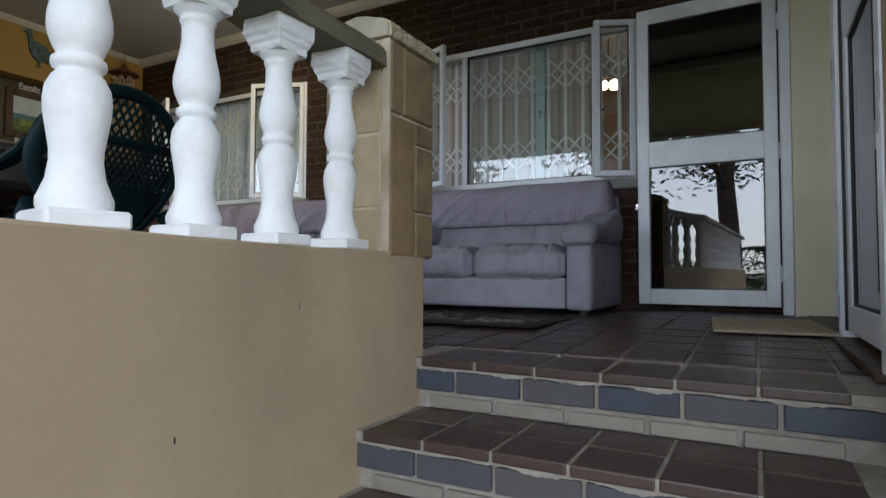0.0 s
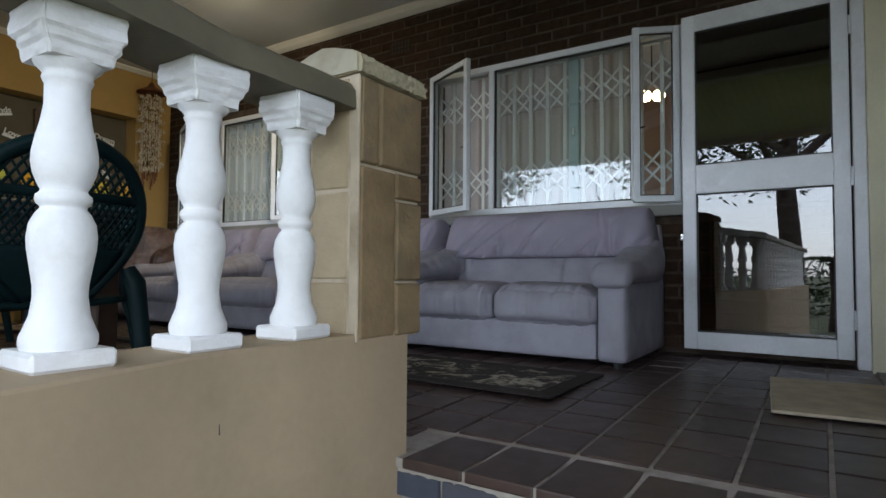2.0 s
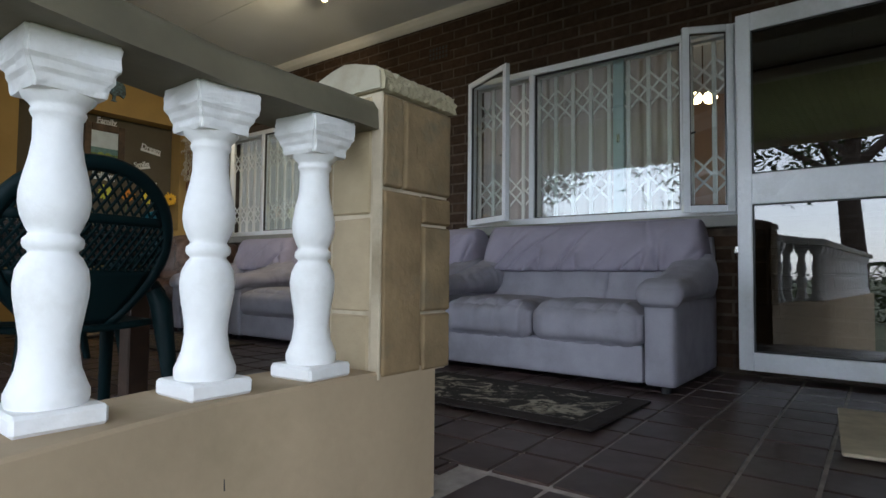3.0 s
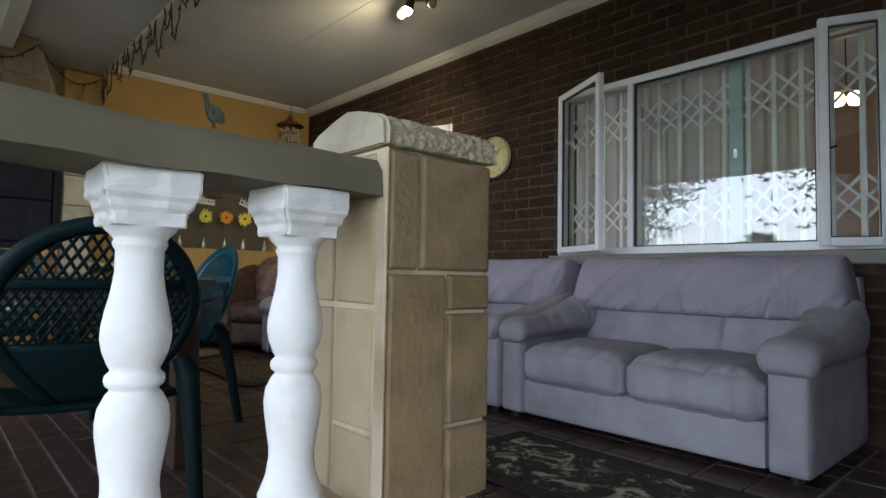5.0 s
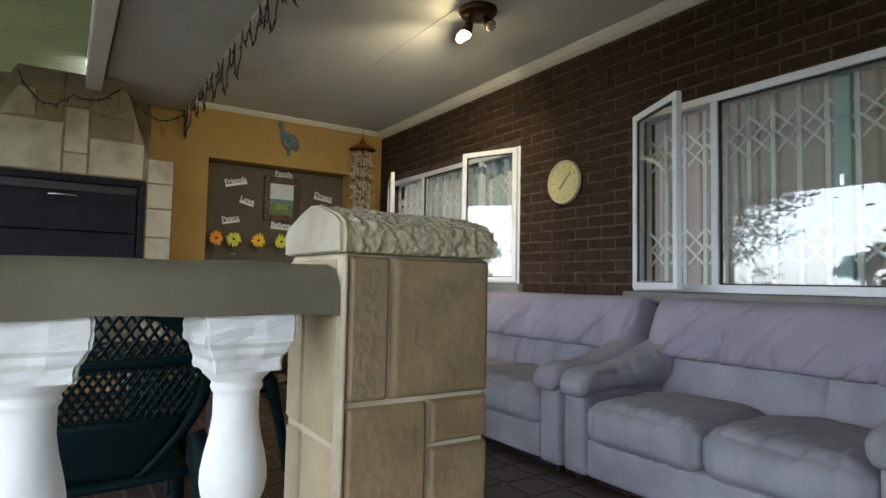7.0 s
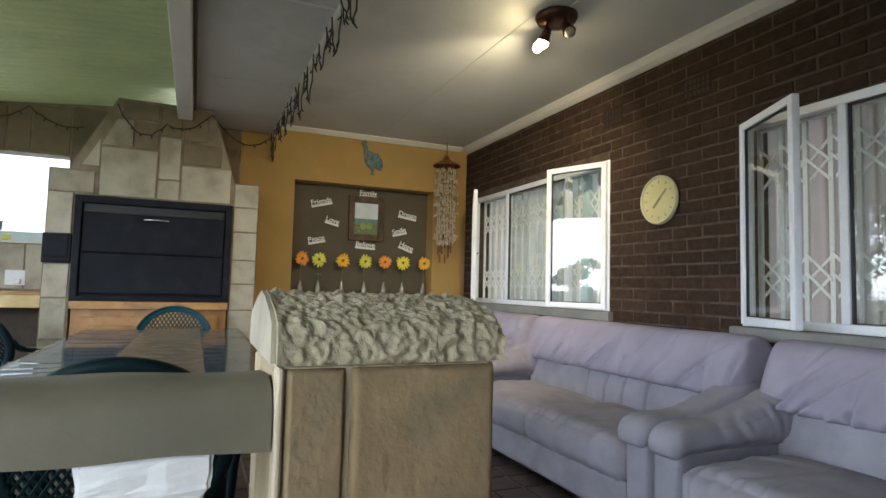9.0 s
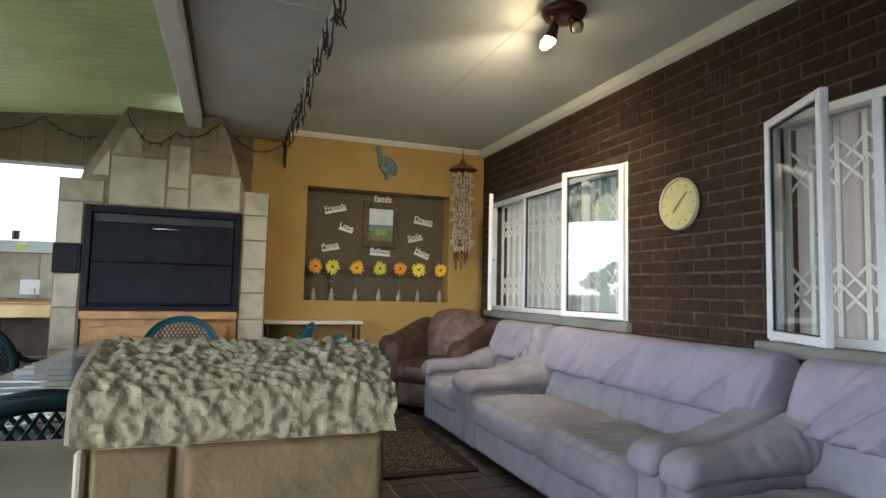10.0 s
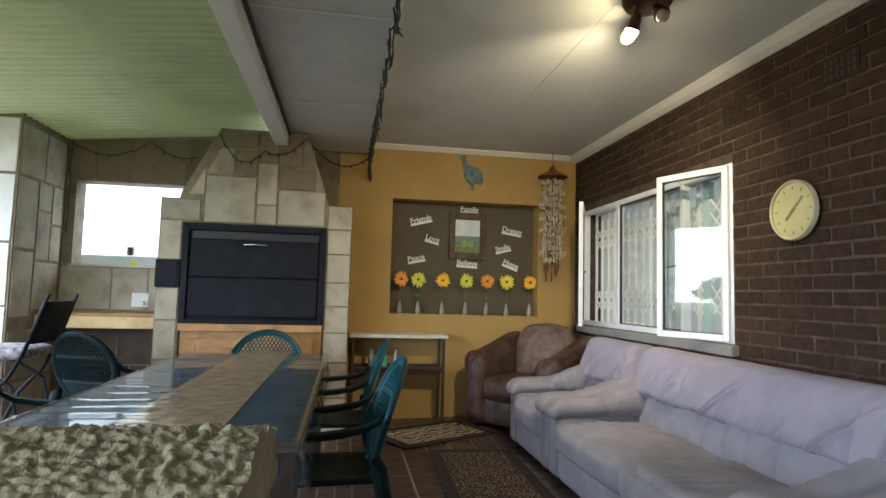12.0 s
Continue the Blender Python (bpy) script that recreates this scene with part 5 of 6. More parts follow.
def gate(label, x0, x1, z0, z1, post):
    """A folding lattice security gate behind the glass."""
    t = thing("security_gate", label, "security gate", pose(0, WALL_Y + 0.13, 0), "window gates")
    n = round((x1 - x0) / 0.135)
    step = (x1 - x0) / n
    for k in range(n + 1):
        part("bar", new_box((x0 + k * step - 0.013, -0.010, z0), (x0 + k * step + 0.013, 0.010, z1)), M_GATE, t)
    for zc in (z0 + 0.27, z1 - 0.25):
        lat = bmesh.new()
        for k in range(n):
            for s in (-1, 1):
                for dz in (-0.05, 0.05):
                    a, b = Vector((x0 + k * step, 0.012 * s, zc + dz - s * 0.07)), Vector((x0 + (k + 1) * step, 0.012 * s, zc + dz + s * 0.07))
                    d = Vector((0, 0, 0.0105))
                    f = Vector((0, 0.003, 0))
                    vs = [lat.verts.new(q) for q in (a - d - f, b - d - f, b + d - f, a + d - f)]
                    ws = [lat.verts.new(q) for q in (a - d + f, b - d + f, b + d + f, a + d + f)]
                    lat.faces.new(vs)
                    lat.faces.new(list(reversed(ws)))
                    for i in range(4):
                        lat.faces.new((vs[i], vs[(i + 1) % 4], ws[(i + 1) % 4], ws[i]))
        part("lattice", lat, M_GATE, t)
    p = part("lock_post", new_box((post - 0.038, -0.025, z0), (post + 0.038, 0.018, z1), 0.003), M_POST, t, "pale aqua gate post")
    part("lock", new_box((-0.012 + post, -0.034, (z0 + z1) / 2 - 0.03), (0.012 + post, -0.0252, (z0 + z1) / 2 + 0.03), 0.002), M_CHROME, p)
    part("top_track", new_box((x0, -0.02, z1 - 0.03), (x1, 0.02, z1), 0.002), M_GATE, t)
    part("bottom_track", new_box((x0, -0.02, z0), (x1, 0.02, z0 + 0.025), 0.002), M_GATE, t)
    return t


gate("cream folding security gate behind the large window", W1[0] + 0.02, W1[1] - 0.02, W1[2] + 0.01, W1[3] - 0.01, -1.20)
gate("cream folding security gate behind the far window", W2[0] + 0.02, W2[1] - 0.02, W2[2] + 0.01, W2[3] - 0.01, -3.98)


def curtain(label, x0, x1, z0, z1, material, seed):
    bm = bmesh.new()
    n = int((x1 - x0) / 0.012)
    rows = []
    for z, amp in ((z1, 0.015), (z1 - 0.12, 0.022), ((z0 + z1) / 2, 0.028), (z0, 0.034)):
        rows.append([bm.verts.new((x0 + (x1 - x0) * k / n, WALL_Y + 0.24 + amp * math.sin(k * 0.62 + 1.5 * noise.noise(Vector((k * 0.03, seed, 0)))) + 0.015 * noise.noise(Vector((k * 0.05, z, seed))), z)) for k in range(n + 1)])
    for p, q in zip(rows, rows[1:]):
        for k in range(n):
            bm.faces.new((p[k], p[k + 1], q[k + 1], q[k]))
    return solid("curtain", bm, material, label, "curtain", smooth=70)


def voile(name, color, through):
    m = mat(name, color, 0.9, 0.08, 5, bump=0.05)
    n, l = m.node_tree.nodes, m.node_tree.links
    tr, mx = n.new("ShaderNodeBsdfTranslucent"), n.new("ShaderNodeMixShader")
    tr.inputs[0].default_value = (*color, 1)
    mx.inputs[0].default_value = through
    l.new(n["Principled BSDF"].outputs[0], mx.inputs[1])
    l.new(tr.outputs[0], mx.inputs[2])
    l.new(mx.outputs[0], n["Material Output"].inputs[0])
    return m


curtain("pinkish beige voile curtain behind the large window", W1[0] - 0.1, -0.80, W1[2] - 0.15, W1[3] + 0.1, voile("pinkish_voile", (0.50, 0.45, 0.42), 0.3), 1)
curtain("white net curtain behind the far window", W2[0] - 0.25, W2[1] + 0.1, W2[2] - 0.15, W2[3] + 0.1, voile("white_net", (0.54, 0.54, 0.51), 0.35), 2)

# ---------------------------------------------------------------- doors


def glazed_leaf(t, width, z0, z1, mid, material):
    """A door leaf in the x-z plane from x = 0 to width, with two panes."""
    bm = bmesh.new()
    st_w = 0.075
    box(bm, (0, -0.02, z0), (st_w, 0.02, z1), 0.004)
    box(bm, (width - st_w, -0.02, z0), (width, 0.02, z1), 0.004)
    box(bm, (st_w, -0.02, z0), (width - st_w, 0.02, z0 + 0.10), 0.004)
    box(bm, (st_w, -0.02, z1 - 0.10), (width - st_w, 0.02, z1), 0.004)
    box(bm, (st_w, -0.02, mid - 0.085), (width - st_w, 0.02, mid + 0.085), 0.004)
    part("leaf_frame", bm, material, t)
    for a, b in ((z0 + 0.10, mid - 0.085), (mid + 0.085, z1 - 0.10)):
        part("pane", new_box((st_w - 0.005, -0.003, a - 0.005), (width - st_w + 0.005, 0.003, b + 0.005)), M_DOOR_GLASS, t).visible_shadow = False
        g = bmesh.new()
        frame_bars(g, st_w, width - st_w, a, b, 0.008, -0.010, 0.010, 0)
        part("gasket", g, M_BLACK, t)


M_DOOR_GLASS = glass("tinted_door_glass", (0.50, 0.50, 0.48), 0.0, 0.11)
d1 = thing("door_1", "white aluminium glazed door standing open against the brick wall", "door", pose(-0.3995, 4.2525, 0.0, 0, 0, -1.9), kind="structure")
glazed_leaf(d1, 0.83, 0.045, 2.04, 1.045, M_ALU)
for z in (0.25, 1.0, 1.8):
    part("hinge", lathe([(0.008, -0.05), (0.008, 0.05)], 8), M_ALU, d1).location = (0.838, -0.012, z)
d2 = thing("door_2", "white aluminium glazed door leaf, closed, beside the doorway", "door", pose(0.632, 2.88, 0.0, 0, 0, -90), kind="structure")
glazed_leaf(d2, 0.92, 0.03, 2.04, 1.235, M_ALU)
part("jamb", new_box((-0.06, -0.045, 0.0), (-0.012, 0.02, 2.04), 0.004), M_ALU, d2)
part("jamb_seal", new_box((-0.0118, -0.03, 0.031), (-0.001, 0.01, 2.04), 0.001), M_BLACK, d2)
df = thing("door_frame", "white aluminium door frame post", "door frame", kind="structure")
part("post", new_box((0.44, 4.19, 0.0), (0.498, 4.30, 2.10), 0.004), M_ALU, df)
part("outer_post", new_box((0.70, 4.10, 0.0), (0.745, 4.18, 2.10), 0.004), M_ALU, df)
part("near_post", new_box((0.575, 1.88, 0.0), (0.63, 1.955, 2.10), 0.004), M_ALU, df)
part("head", new_box((0.575, 1.956, 2.045), (0.63, 4.18, 2.098), 0.004), M_ALU, df)
solid("threshold", new_box((0.56, 1.95, -0.02), (0.86, 4.17, 0.006), 0.003), M_DARKWOOD, "dark door threshold", "threshold", "structure")
solid("wall_wing_near", new_box((0.58, 1.56, -0.95), (0.85, 1.878, 2.099)), M_PLASTER, "khaki plastered door pier", "wall", "structure")

# ---------------------------------------------------------------- balustrade


def bal_x(y):
    """The balusters' line, a little forward of the rail's near the pillar."""
    d = min(max(1.2 - y, 0.0), 0.80)
    return -0.797 + 0.35 * d * d / (0.258 + d)


BASE_Z = 0.317


def square_block(bm, half, z0, z1, bevel=0.004):
    box(bm, (-half, -half, z0), (half, half, z1), bevel)


bal = thing("baluster", "white painted turned concrete baluster on the low wall", "baluster", pose(bal_x(1.54), 1.540, BASE_Z, 0, 0, 4), "balusters")
prof = [(0.050, 0.030), (0.053, 0.040), (0.053, 0.052), (0.049, 0.062), (0.041, 0.085), (0.037, 0.115), (0.0375, 0.135), (0.042, 0.165), (0.0465, 0.195), (0.0475, 0.215), (0.045, 0.237), (0.037, 0.255), (0.031, 0.262), (0.032, 0.266), (0.037, 0.270), (0.039, 0.277), (0.038, 0.284), (0.033, 0.289), (0.0315, 0.293), (0.036, 0.302), (0.0425, 0.320), (0.0455, 0.338), (0.0450, 0.356), (0.041, 0.380), (0.035, 0.408), (0.030, 0.435), (0.0275, 0.458), (0.0275, 0.470), (0.034, 0.474), (0.036, 0.480), (0.034, 0.486), (0.038, 0.492), (0.046, 0.500), (0.049, 0.508)]
part("shaft", lathe([(max(r_ * 1.07, 0.0335), z_) for r_, z_ in prof], 32), M_FLAKY, bal, smooth=60)
pb = bmesh.new()
square_block(pb, 0.065, 0.0, 0.032, 0.006)
part("plinth", pb, M_FLAKY, bal)
q2 = math.sqrt(2) * 1.10
cbm = lathe([(0.046 * q2, 0.505), (0.048 * q2, 0.512), (0.049 * q2, 0.524), (0.053 * q2, 0.531), (0.055 * q2, 0.541), (0.060 * q2, 0.548), (0.061 * q2, 0.585), (0.059 * q2, 0.589)], 4)
bmesh.ops.rotate(cbm, cent=(0, 0, 0), matrix=Matrix.Rotation(radians(45), 3, "Z"), verts=cbm.verts)
bmesh.ops.bevel(cbm, geom=[e for e in cbm.edges if abs(e.verts[0].co.z - e.verts[1].co.z) > 0.001], offset=0.005, segments=2, affect="EDGES")
bmesh.ops.subdivide_edges(cbm, edges=cbm.edges[:], cuts=5, use_grid_fill=True)
for v in cbm.verts:
    v.co += Vector((noise.noise(v.co * 75), noise.noise(v.co * 75 + Vector((0, 9, 0))), 0.6 * noise.noise(v.co * 75 + Vector((4, 0, 0))))) * 0.0028
    v.co += Vector((noise.noise(v.co * 40), noise.noise(v.co * 41 + Vector((5, 0, 0))), 0)) * 0.003
part("capital", cbm, M_FLAKY, bal)
BAL_Y = [1.279, 1.003, 0.706] + [0.42 - 0.27 * k for k in range(18)]
for k, by in enumerate(BAL_Y):
    copy_thing(bal, pose(bal_x(by), by, BASE_Z, 0, 0, (k * 37) % 4 * 90 + (-8 if 0.5 < by < 1 else 0) + 1.5 * math.sin(k * 5)))

rl = sweep([(-0.10, 0.907), (-0.10, 0.945), (-0.088, 0.962), (-0.05, 0.978), (0.05, 0.984), (0.085, 0.976), (0.100, 0.955), (0.103, 0.907)], [-4.5 + 0.025 * k for k in range(247)] + [1.672], 0.006)
solid("handrail", rl, M_RAIL, "grey-green painted concrete handrail on the balusters", "handrail", smooth=50)

# pillar of stone tiles with a rough cap
PX0, PX1, PY0, PY1 = -0.972, -0.722, 1.680, 1.955
pil = thing("pillar", "sandstone-tiled pillar with a rough gabled cap", "pillar", pose(0, 0, 0))
part("core", new_box((PX0, PY0, 0.295), (PX1, PY1, 1.003), 0.004), M_STONE_JOINT, pil, "pale joint mortar")
TILES_X = [(1.686, 1.756, 0.768, 0.998), (1.763, 1.958, 0.768, 0.998), (1.686, 1.832, 0.30, 0.760), (1.840, 1.958, 0.688, 0.760), (1.840, 1.958, 0.455, 0.680), (1.840, 1.958, 0.30, 0.447)]


def stone_piece(bm, a, b, lump, seed):
    """A tile from a to b with a worn, uneven face."""
    r = bmesh.ops.create_cube(bm, size=1.0)
    vs = r["verts"]
    bmesh.ops.scale(bm, vec=[q - p for p, q in zip(a, b)], verts=vs)
    bmesh.ops.translate(bm, vec=[(p + q) / 2 for p, q in zip(a, b)], verts=vs)
    for v in vs:
        v.co += Vector([noise.noise(v.co * 9 + Vector((seed, k * 3.3, 0))) * lump for k in range(3)])
    bmesh.ops.bevel(bm, geom=list({e for v in vs for e in v.link_edges}), offset=0.004, segments=1, affect="EDGES")


for k, (ya, yb, za, zb) in enumerate(TILES_X):
    ya, yb, za, zb = ya - 0.0015, yb + 0.0015, za - 0.0015, zb + 0.0015
    bm = bmesh.new()
    bmesh.ops.create_grid(bm, x_segments=44, y_segments=60, size=0.5)
    for v in bm.verts:
        y, z = ya + (yb - ya) * (v.co.x + 0.5), za + (zb - za) * (v.co.y + 0.5)
        edge = min(y - ya, yb - y, z - za, zb - z)
        rise = 0.011 * min(1.0, edge / 0.006) + noise.noise(Vector((y * 25, z * 25, k))) * 0.0012 + noise.noise(Vector((y * 60, z * 60, k))) * 0.0006 + noise.noise(Vector((y * 170, z * 150, k))) * 0.0008
        v.co = Vector((PX1 + (rise if edge > 1e-5 else -0.004), y, z))
    part("stone_tile", bm, M_STONE, pil, smooth=80)
for k, (xa, xb, za, zb) in enumerate(((-0.885, -0.752, 0.70, 0.995), (-0.968, -0.893, 0.70, 0.995), (-0.885, -0.752, 0.46, 0.69), (-0.968, -0.893, 0.32, 0.69), (-0.885, -0.752, 0.30, 0.45))):
    bm = bmesh.new()
    stone_piece(bm, (xa, PY0 - 0.005, za), (xb, PY0 + 0.01, zb), 0.003, k)
    part("stone_tile", bm, M_WARM_STONE, pil)
    bm = bmesh.new()
    stone_piece(bm, (xa, PY1 - 0.01, za), (xb, PY1 + 0.008, zb), 0.003, k + 9)
    part("stone_tile", bm, M_STONE, pil)
for k, (ya, yb, za, zb) in enumerate(((1.69, 1.81, 0.66, 0.995), (1.82, 1.94, 0.66, 0.995), (1.69, 1.87, 0.30, 0.65), (1.88, 1.94, 0.30, 0.65))):
    bm = bmesh.new()
    stone_piece(bm, (PX0 - 0.008, ya, za), (PX0 + 0.01, yb, zb), 0.003, k + 20)
    part("stone_tile", bm, M_STONE, pil)
part("corner_strip", new_box((PX1 - 0.02, PY0 - 0.006, 0.297), (PX1 + 0.010, PY0 + 0.003, 1.0), 0.003), M_STONE_JOINT, pil, "pale mortar corner")

# cap: gabled section along y, hacked rough all over but on its smooth end
sec = [(-0.981, 1.004), (-0.981, 1.046), (-0.965, 1.058), (-0.89, 1.079), (-0.840, 1.089), (-0.80, 1.083), (-0.735, 1.066), (-0.708, 1.052), (-0.700, 1.030), (-0.702, 1.004)]
cap = bmesh.new()
fine = []
for p, q in zip(sec, sec[1:]):
    nseg = max(2, int(math.hypot(q[0] - p[0], q[1] - p[1]) / 0.0032))
    fine += [(p[0] + (q[0] - p[0]) * i / nseg, p[1] + (q[1] - p[1]) * i / nseg) for i in range(nseg)]
fine.append(sec[-1])
NY = 96
rings = []
for j in range(NY + 1):
    y = PY0 - 0.008 + (PY1 + 0.012 - PY0 + 0.008) * j / NY
    ring = []
    for x, z in fine:
        n2 = Vector((x + 0.845, 0, z - 0.99)).normalized()
        q = Vector((x, y, z))
        c0, c1, c2 = noise.noise(q * 68), noise.noise(q * 128 + Vector((3, 1, 2))), noise.noise(q * 240)
        f = (0.0042 * c0 + 0.0058 * c1 + 0.0022 * c2 - 0.003) * min(1, j / 4)
        ring.append(cap.verts.new(q + n2 * f + Vector((0, 0.006 * noise.noise(q * 30) * (j == NY), 0))))
    rings.append(ring)
for p, q in zip(rings, rings[1:]):
    for i in range(len(p) - 1):
        cap.faces.new((p[i], p[i + 1], q[i + 1], q[i]))
cap.faces.new(list(rings[0]))
cap.faces.new(list(reversed(rings[-1])))
cap.faces.new([r[0] for r in reversed(rings)] + [r[-1] for r in rings])
part("cap", cap, M_CAP, pil, "rough hacked stone cap", smooth=80)
ge = bmesh.new()
prism([(x * 1.0, z) for x, z in ((-0.976, 1.006), (-0.976, 1.044), (-0.96, 1.056), (-0.888, 1.078), (-0.840, 1.088), (-0.80, 1.082), (-0.740, 1.064), (-0.716, 1.050), (-0.712, 1.006))], "y", PY0 - 0.014, PY0 - 0.0085, ge)
part("gable_end", ge, M_PALE_STONE, pil, "smooth whitewashed cap end")

# ---------------------------------------------------------------- rugs and mats


def pattern_mat(name, kind, dark, light):
    m = mat(name, light, 0.95, 0.1, 10, bump=0.3, fine=120)
    n, l = m.node_tree.nodes, m.node_tree.links
    tc = n.new("ShaderNodeTexCoord")
    if kind == "spots":
        a = n.new("ShaderNodeTexVoronoi")
        a.inputs["Scale"].default_value = 52
        out = a.outputs["Distance"]
        lo, hi = 0.28, 0.42
    elif kind == "stripes":
        a = n.new("ShaderNodeTexWave")
        a.inputs["Scale"].default_value, a.inputs["Distortion"].default_value, a.inputs["Detail"].default_value, a.inputs["Detail Scale"].default_value = 5.0, 9.0, 2.0, 1.2
        out = a.outputs["Fac"]
        lo, hi = 0.42, 0.56
    else:
        a = n.new("ShaderNodeTexNoise")
        a.inputs["Scale"].default_value, a.inputs["Detail"].default_value, a.inputs["Roughness"].default_value, a.inputs["Distortion"].default_value = 8, 6, 0.7, 1.2
        out = a.outputs[0]
        lo, hi = 0.50, 0.60
    l.new(tc.outputs["Object"], a.inputs["Vector"])
    r = n.new("ShaderNodeMapRange")
    r.inputs[1].default_value, r.inputs[2].default_value = lo, hi
    l.new(out, r.inputs[0])
    mx = n.new("ShaderNodeMix")
    mx.data_type = "RGBA"
    mx.inputs[6].default_value = (*(light if kind == "spots" else dark), 1)
    mx.inputs[7].default_value = (*(dark if kind == "spots" else light), 1)
    l.new(r.outputs[0], mx.inputs[0])
    l.new(mx.outputs[2], n["Principled BSDF"].inputs["Base Color"])
    return m


def rug(label, x, y, w, d, turn, material, border):
    t = thing("rug", label, "rug", pose(x, y, floor_z(y) + 0.004, 0, 0, turn))
    bm = bmesh.new()
    bmesh.ops.create_grid(bm, x_segments=24, y_segments=12, size=0.5)
    for v in bm.verts:
        v.co = Vector((v.co.x * (w - 0.17), v.co.y * (d - 0.17), 0.009 + 0.0015 * noise.noise(v.co * 8)))
    part("rug_field", bm, material, t)
    eb = bmesh.new()
    frame_bars_z = ((-w / 2, -d / 2, -w / 2 + 0.085, d / 2), (w / 2 - 0.085, -d / 2, w / 2, d / 2), (-w / 2 + 0.085, -d / 2, w / 2 - 0.085, -d / 2 + 0.085), (-w / 2 + 0.085, d / 2 - 0.085, w / 2 - 0.085, d / 2))
    for xa, ya, xb, yb in frame_bars_z:
        box(eb, (xa, ya, 0), (xb, yb, 0.0085), 0.002)
    part("border", eb, border, t, "dark rug border")
    return t


M_BORDER = mat("dark_rug_border", (0.018, 0.012, 0.010), 0.95, 0.2, 20, bump=0.3)
rug("dark patterned rug before the two-seat sofa", -1.15, 2.95, 1.15, 0.62, -1, pattern_mat("floral_pile", "floral", (0.02, 0.016, 0.013), (0.40, 0.36, 0.28)), M_BORDER)
rug("leopard-print rug with a dark border", -4.22, 3.04, 1.22, 0.66, -2, pattern_mat("leopard_pile", "spots", (0.022, 0.014, 0.010), (0.24, 0.185, 0.115)), M_BORDER)
rug("zebra-print rug by the brown armchair", -5.42, 2.86, 0.62, 1.00, 28, pattern_mat("zebra_pile", "stripes", (0.03, 0.02, 0.016), (0.42, 0.34, 0.23)), M_BORDER)
dm = bmesh.new()
box(dm, (-0.23, -0.38, 0.0), (0.23, 0.38, 0.012), 0.004)
solid("door_mat", dm, mat("beige_mat", (0.56, 0.49, 0.36), 0.95, 0.15, 12, bump=0.5, fine=150), "plain beige door mat before the doorway", "mat", m=pose(0.34, 3.25, floor_z(3.3) + 0.004, 0, 0, 4))

# hook on the brick wall beside the door
hk = thing("wall_hook", "small chrome hook on the brick wall", "hook", pose(-0.44, WALL_Y - 0.012, 0.72))
part("plate", new_box((-0.012, -0.006, -0.018), (0.012, 0.0, 0.018), 0.002), M_CHROME, hk)
part("ring", tube([(0.014 * math.cos(a), -0.012, -0.012 + 0.014 * math.sin(a)) for a in [k * 0.5236 for k in range(12)]], 0.003, n=6, closed=True), M_CHROME, hk)

# ---------------------------------------------------------------- garden
M_BARK = mat("bark", (0.075, 0.055, 0.042), 0.95, 0.3, 10, bump=0.8, fine=25, bump_dist=0.02)
M_LEAF = island_mat("foliage", ((0.035, 0.06, 0.018), (0.055, 0.085, 0.025), (0.04, 0.05, 0.02)), 0.7, 0.0)


def leaf_clump(bm, c, radius, count, size, r):
    for _ in range(count):
        p = c + Vector((r.gauss(0, 1), r.gauss(0, 1), r.gauss(0, 0.6))) * radius * 0.5
        a = Vector((r.uniform(-1, 1), r.uniform(-1, 1), r.uniform(-0.6, 0.6))).normalized() * size * r.uniform(0.6, 1.2)
        b = a.orthogonal().normalized() * size * 0.35
        bm.faces.new([bm.verts.new(p + q) for q in (-a, b, a, -b)])


def tree(label, x, y, height, spread, trunk, seed, clumps=90, low=0.45):
    r = random.Random(seed)
    t = thing("tree", label, "tree", pose(x, y, -0.9))
    part("trunk", tube([(0, 0, -0.1), (0.05, 0.03, height * 0.25), (-0.05, 0.08, height * 0.5), (0.1, 0.0, height * 0.7)], [trunk * 1.25, trunk, trunk * 0.85, trunk * 0.5], n=12), M_BARK, t, smooth=60)
    crown = bmesh.new()
    for k in range(9):
        a, z = 2 * math.pi * k / 9 + r.uniform(-0.3, 0.3), height * r.uniform(0.42, 0.66)
        tip = Vector((math.cos(a) * spread * r.uniform(0.6, 1.0), math.sin(a) * spread * r.uniform(0.6, 1.0), height * r.uniform(low, 0.95)))
        base = Vector((0, 0.05, z))
        midp = base.lerp(tip, 0.5) + Vector((0, 0, 0.12 * height))
        part("limb", tube([base, midp, tip], [trunk * 0.4, trunk * 0.22, trunk * 0.06], n=7), M_BARK, t, smooth=60)
        for j in range(clumps // 9):
            f = r.uniform(0.35, 1.08)
            c = base.lerp(midp, min(1, 2 * f)) if f < 0.5 else midp.lerp(tip, 2 * f - 1)
            leaf_clump(crown, c + Vector((r.gauss(0, 0.2), r.gauss(0, 0.2), r.gauss(0, 0.15))) * spread * 0.5, spread * 0.2, 26, 0.11, r)
    tagged(part("crown", crown, M_LEAF, t), kind="stuff")
    return t


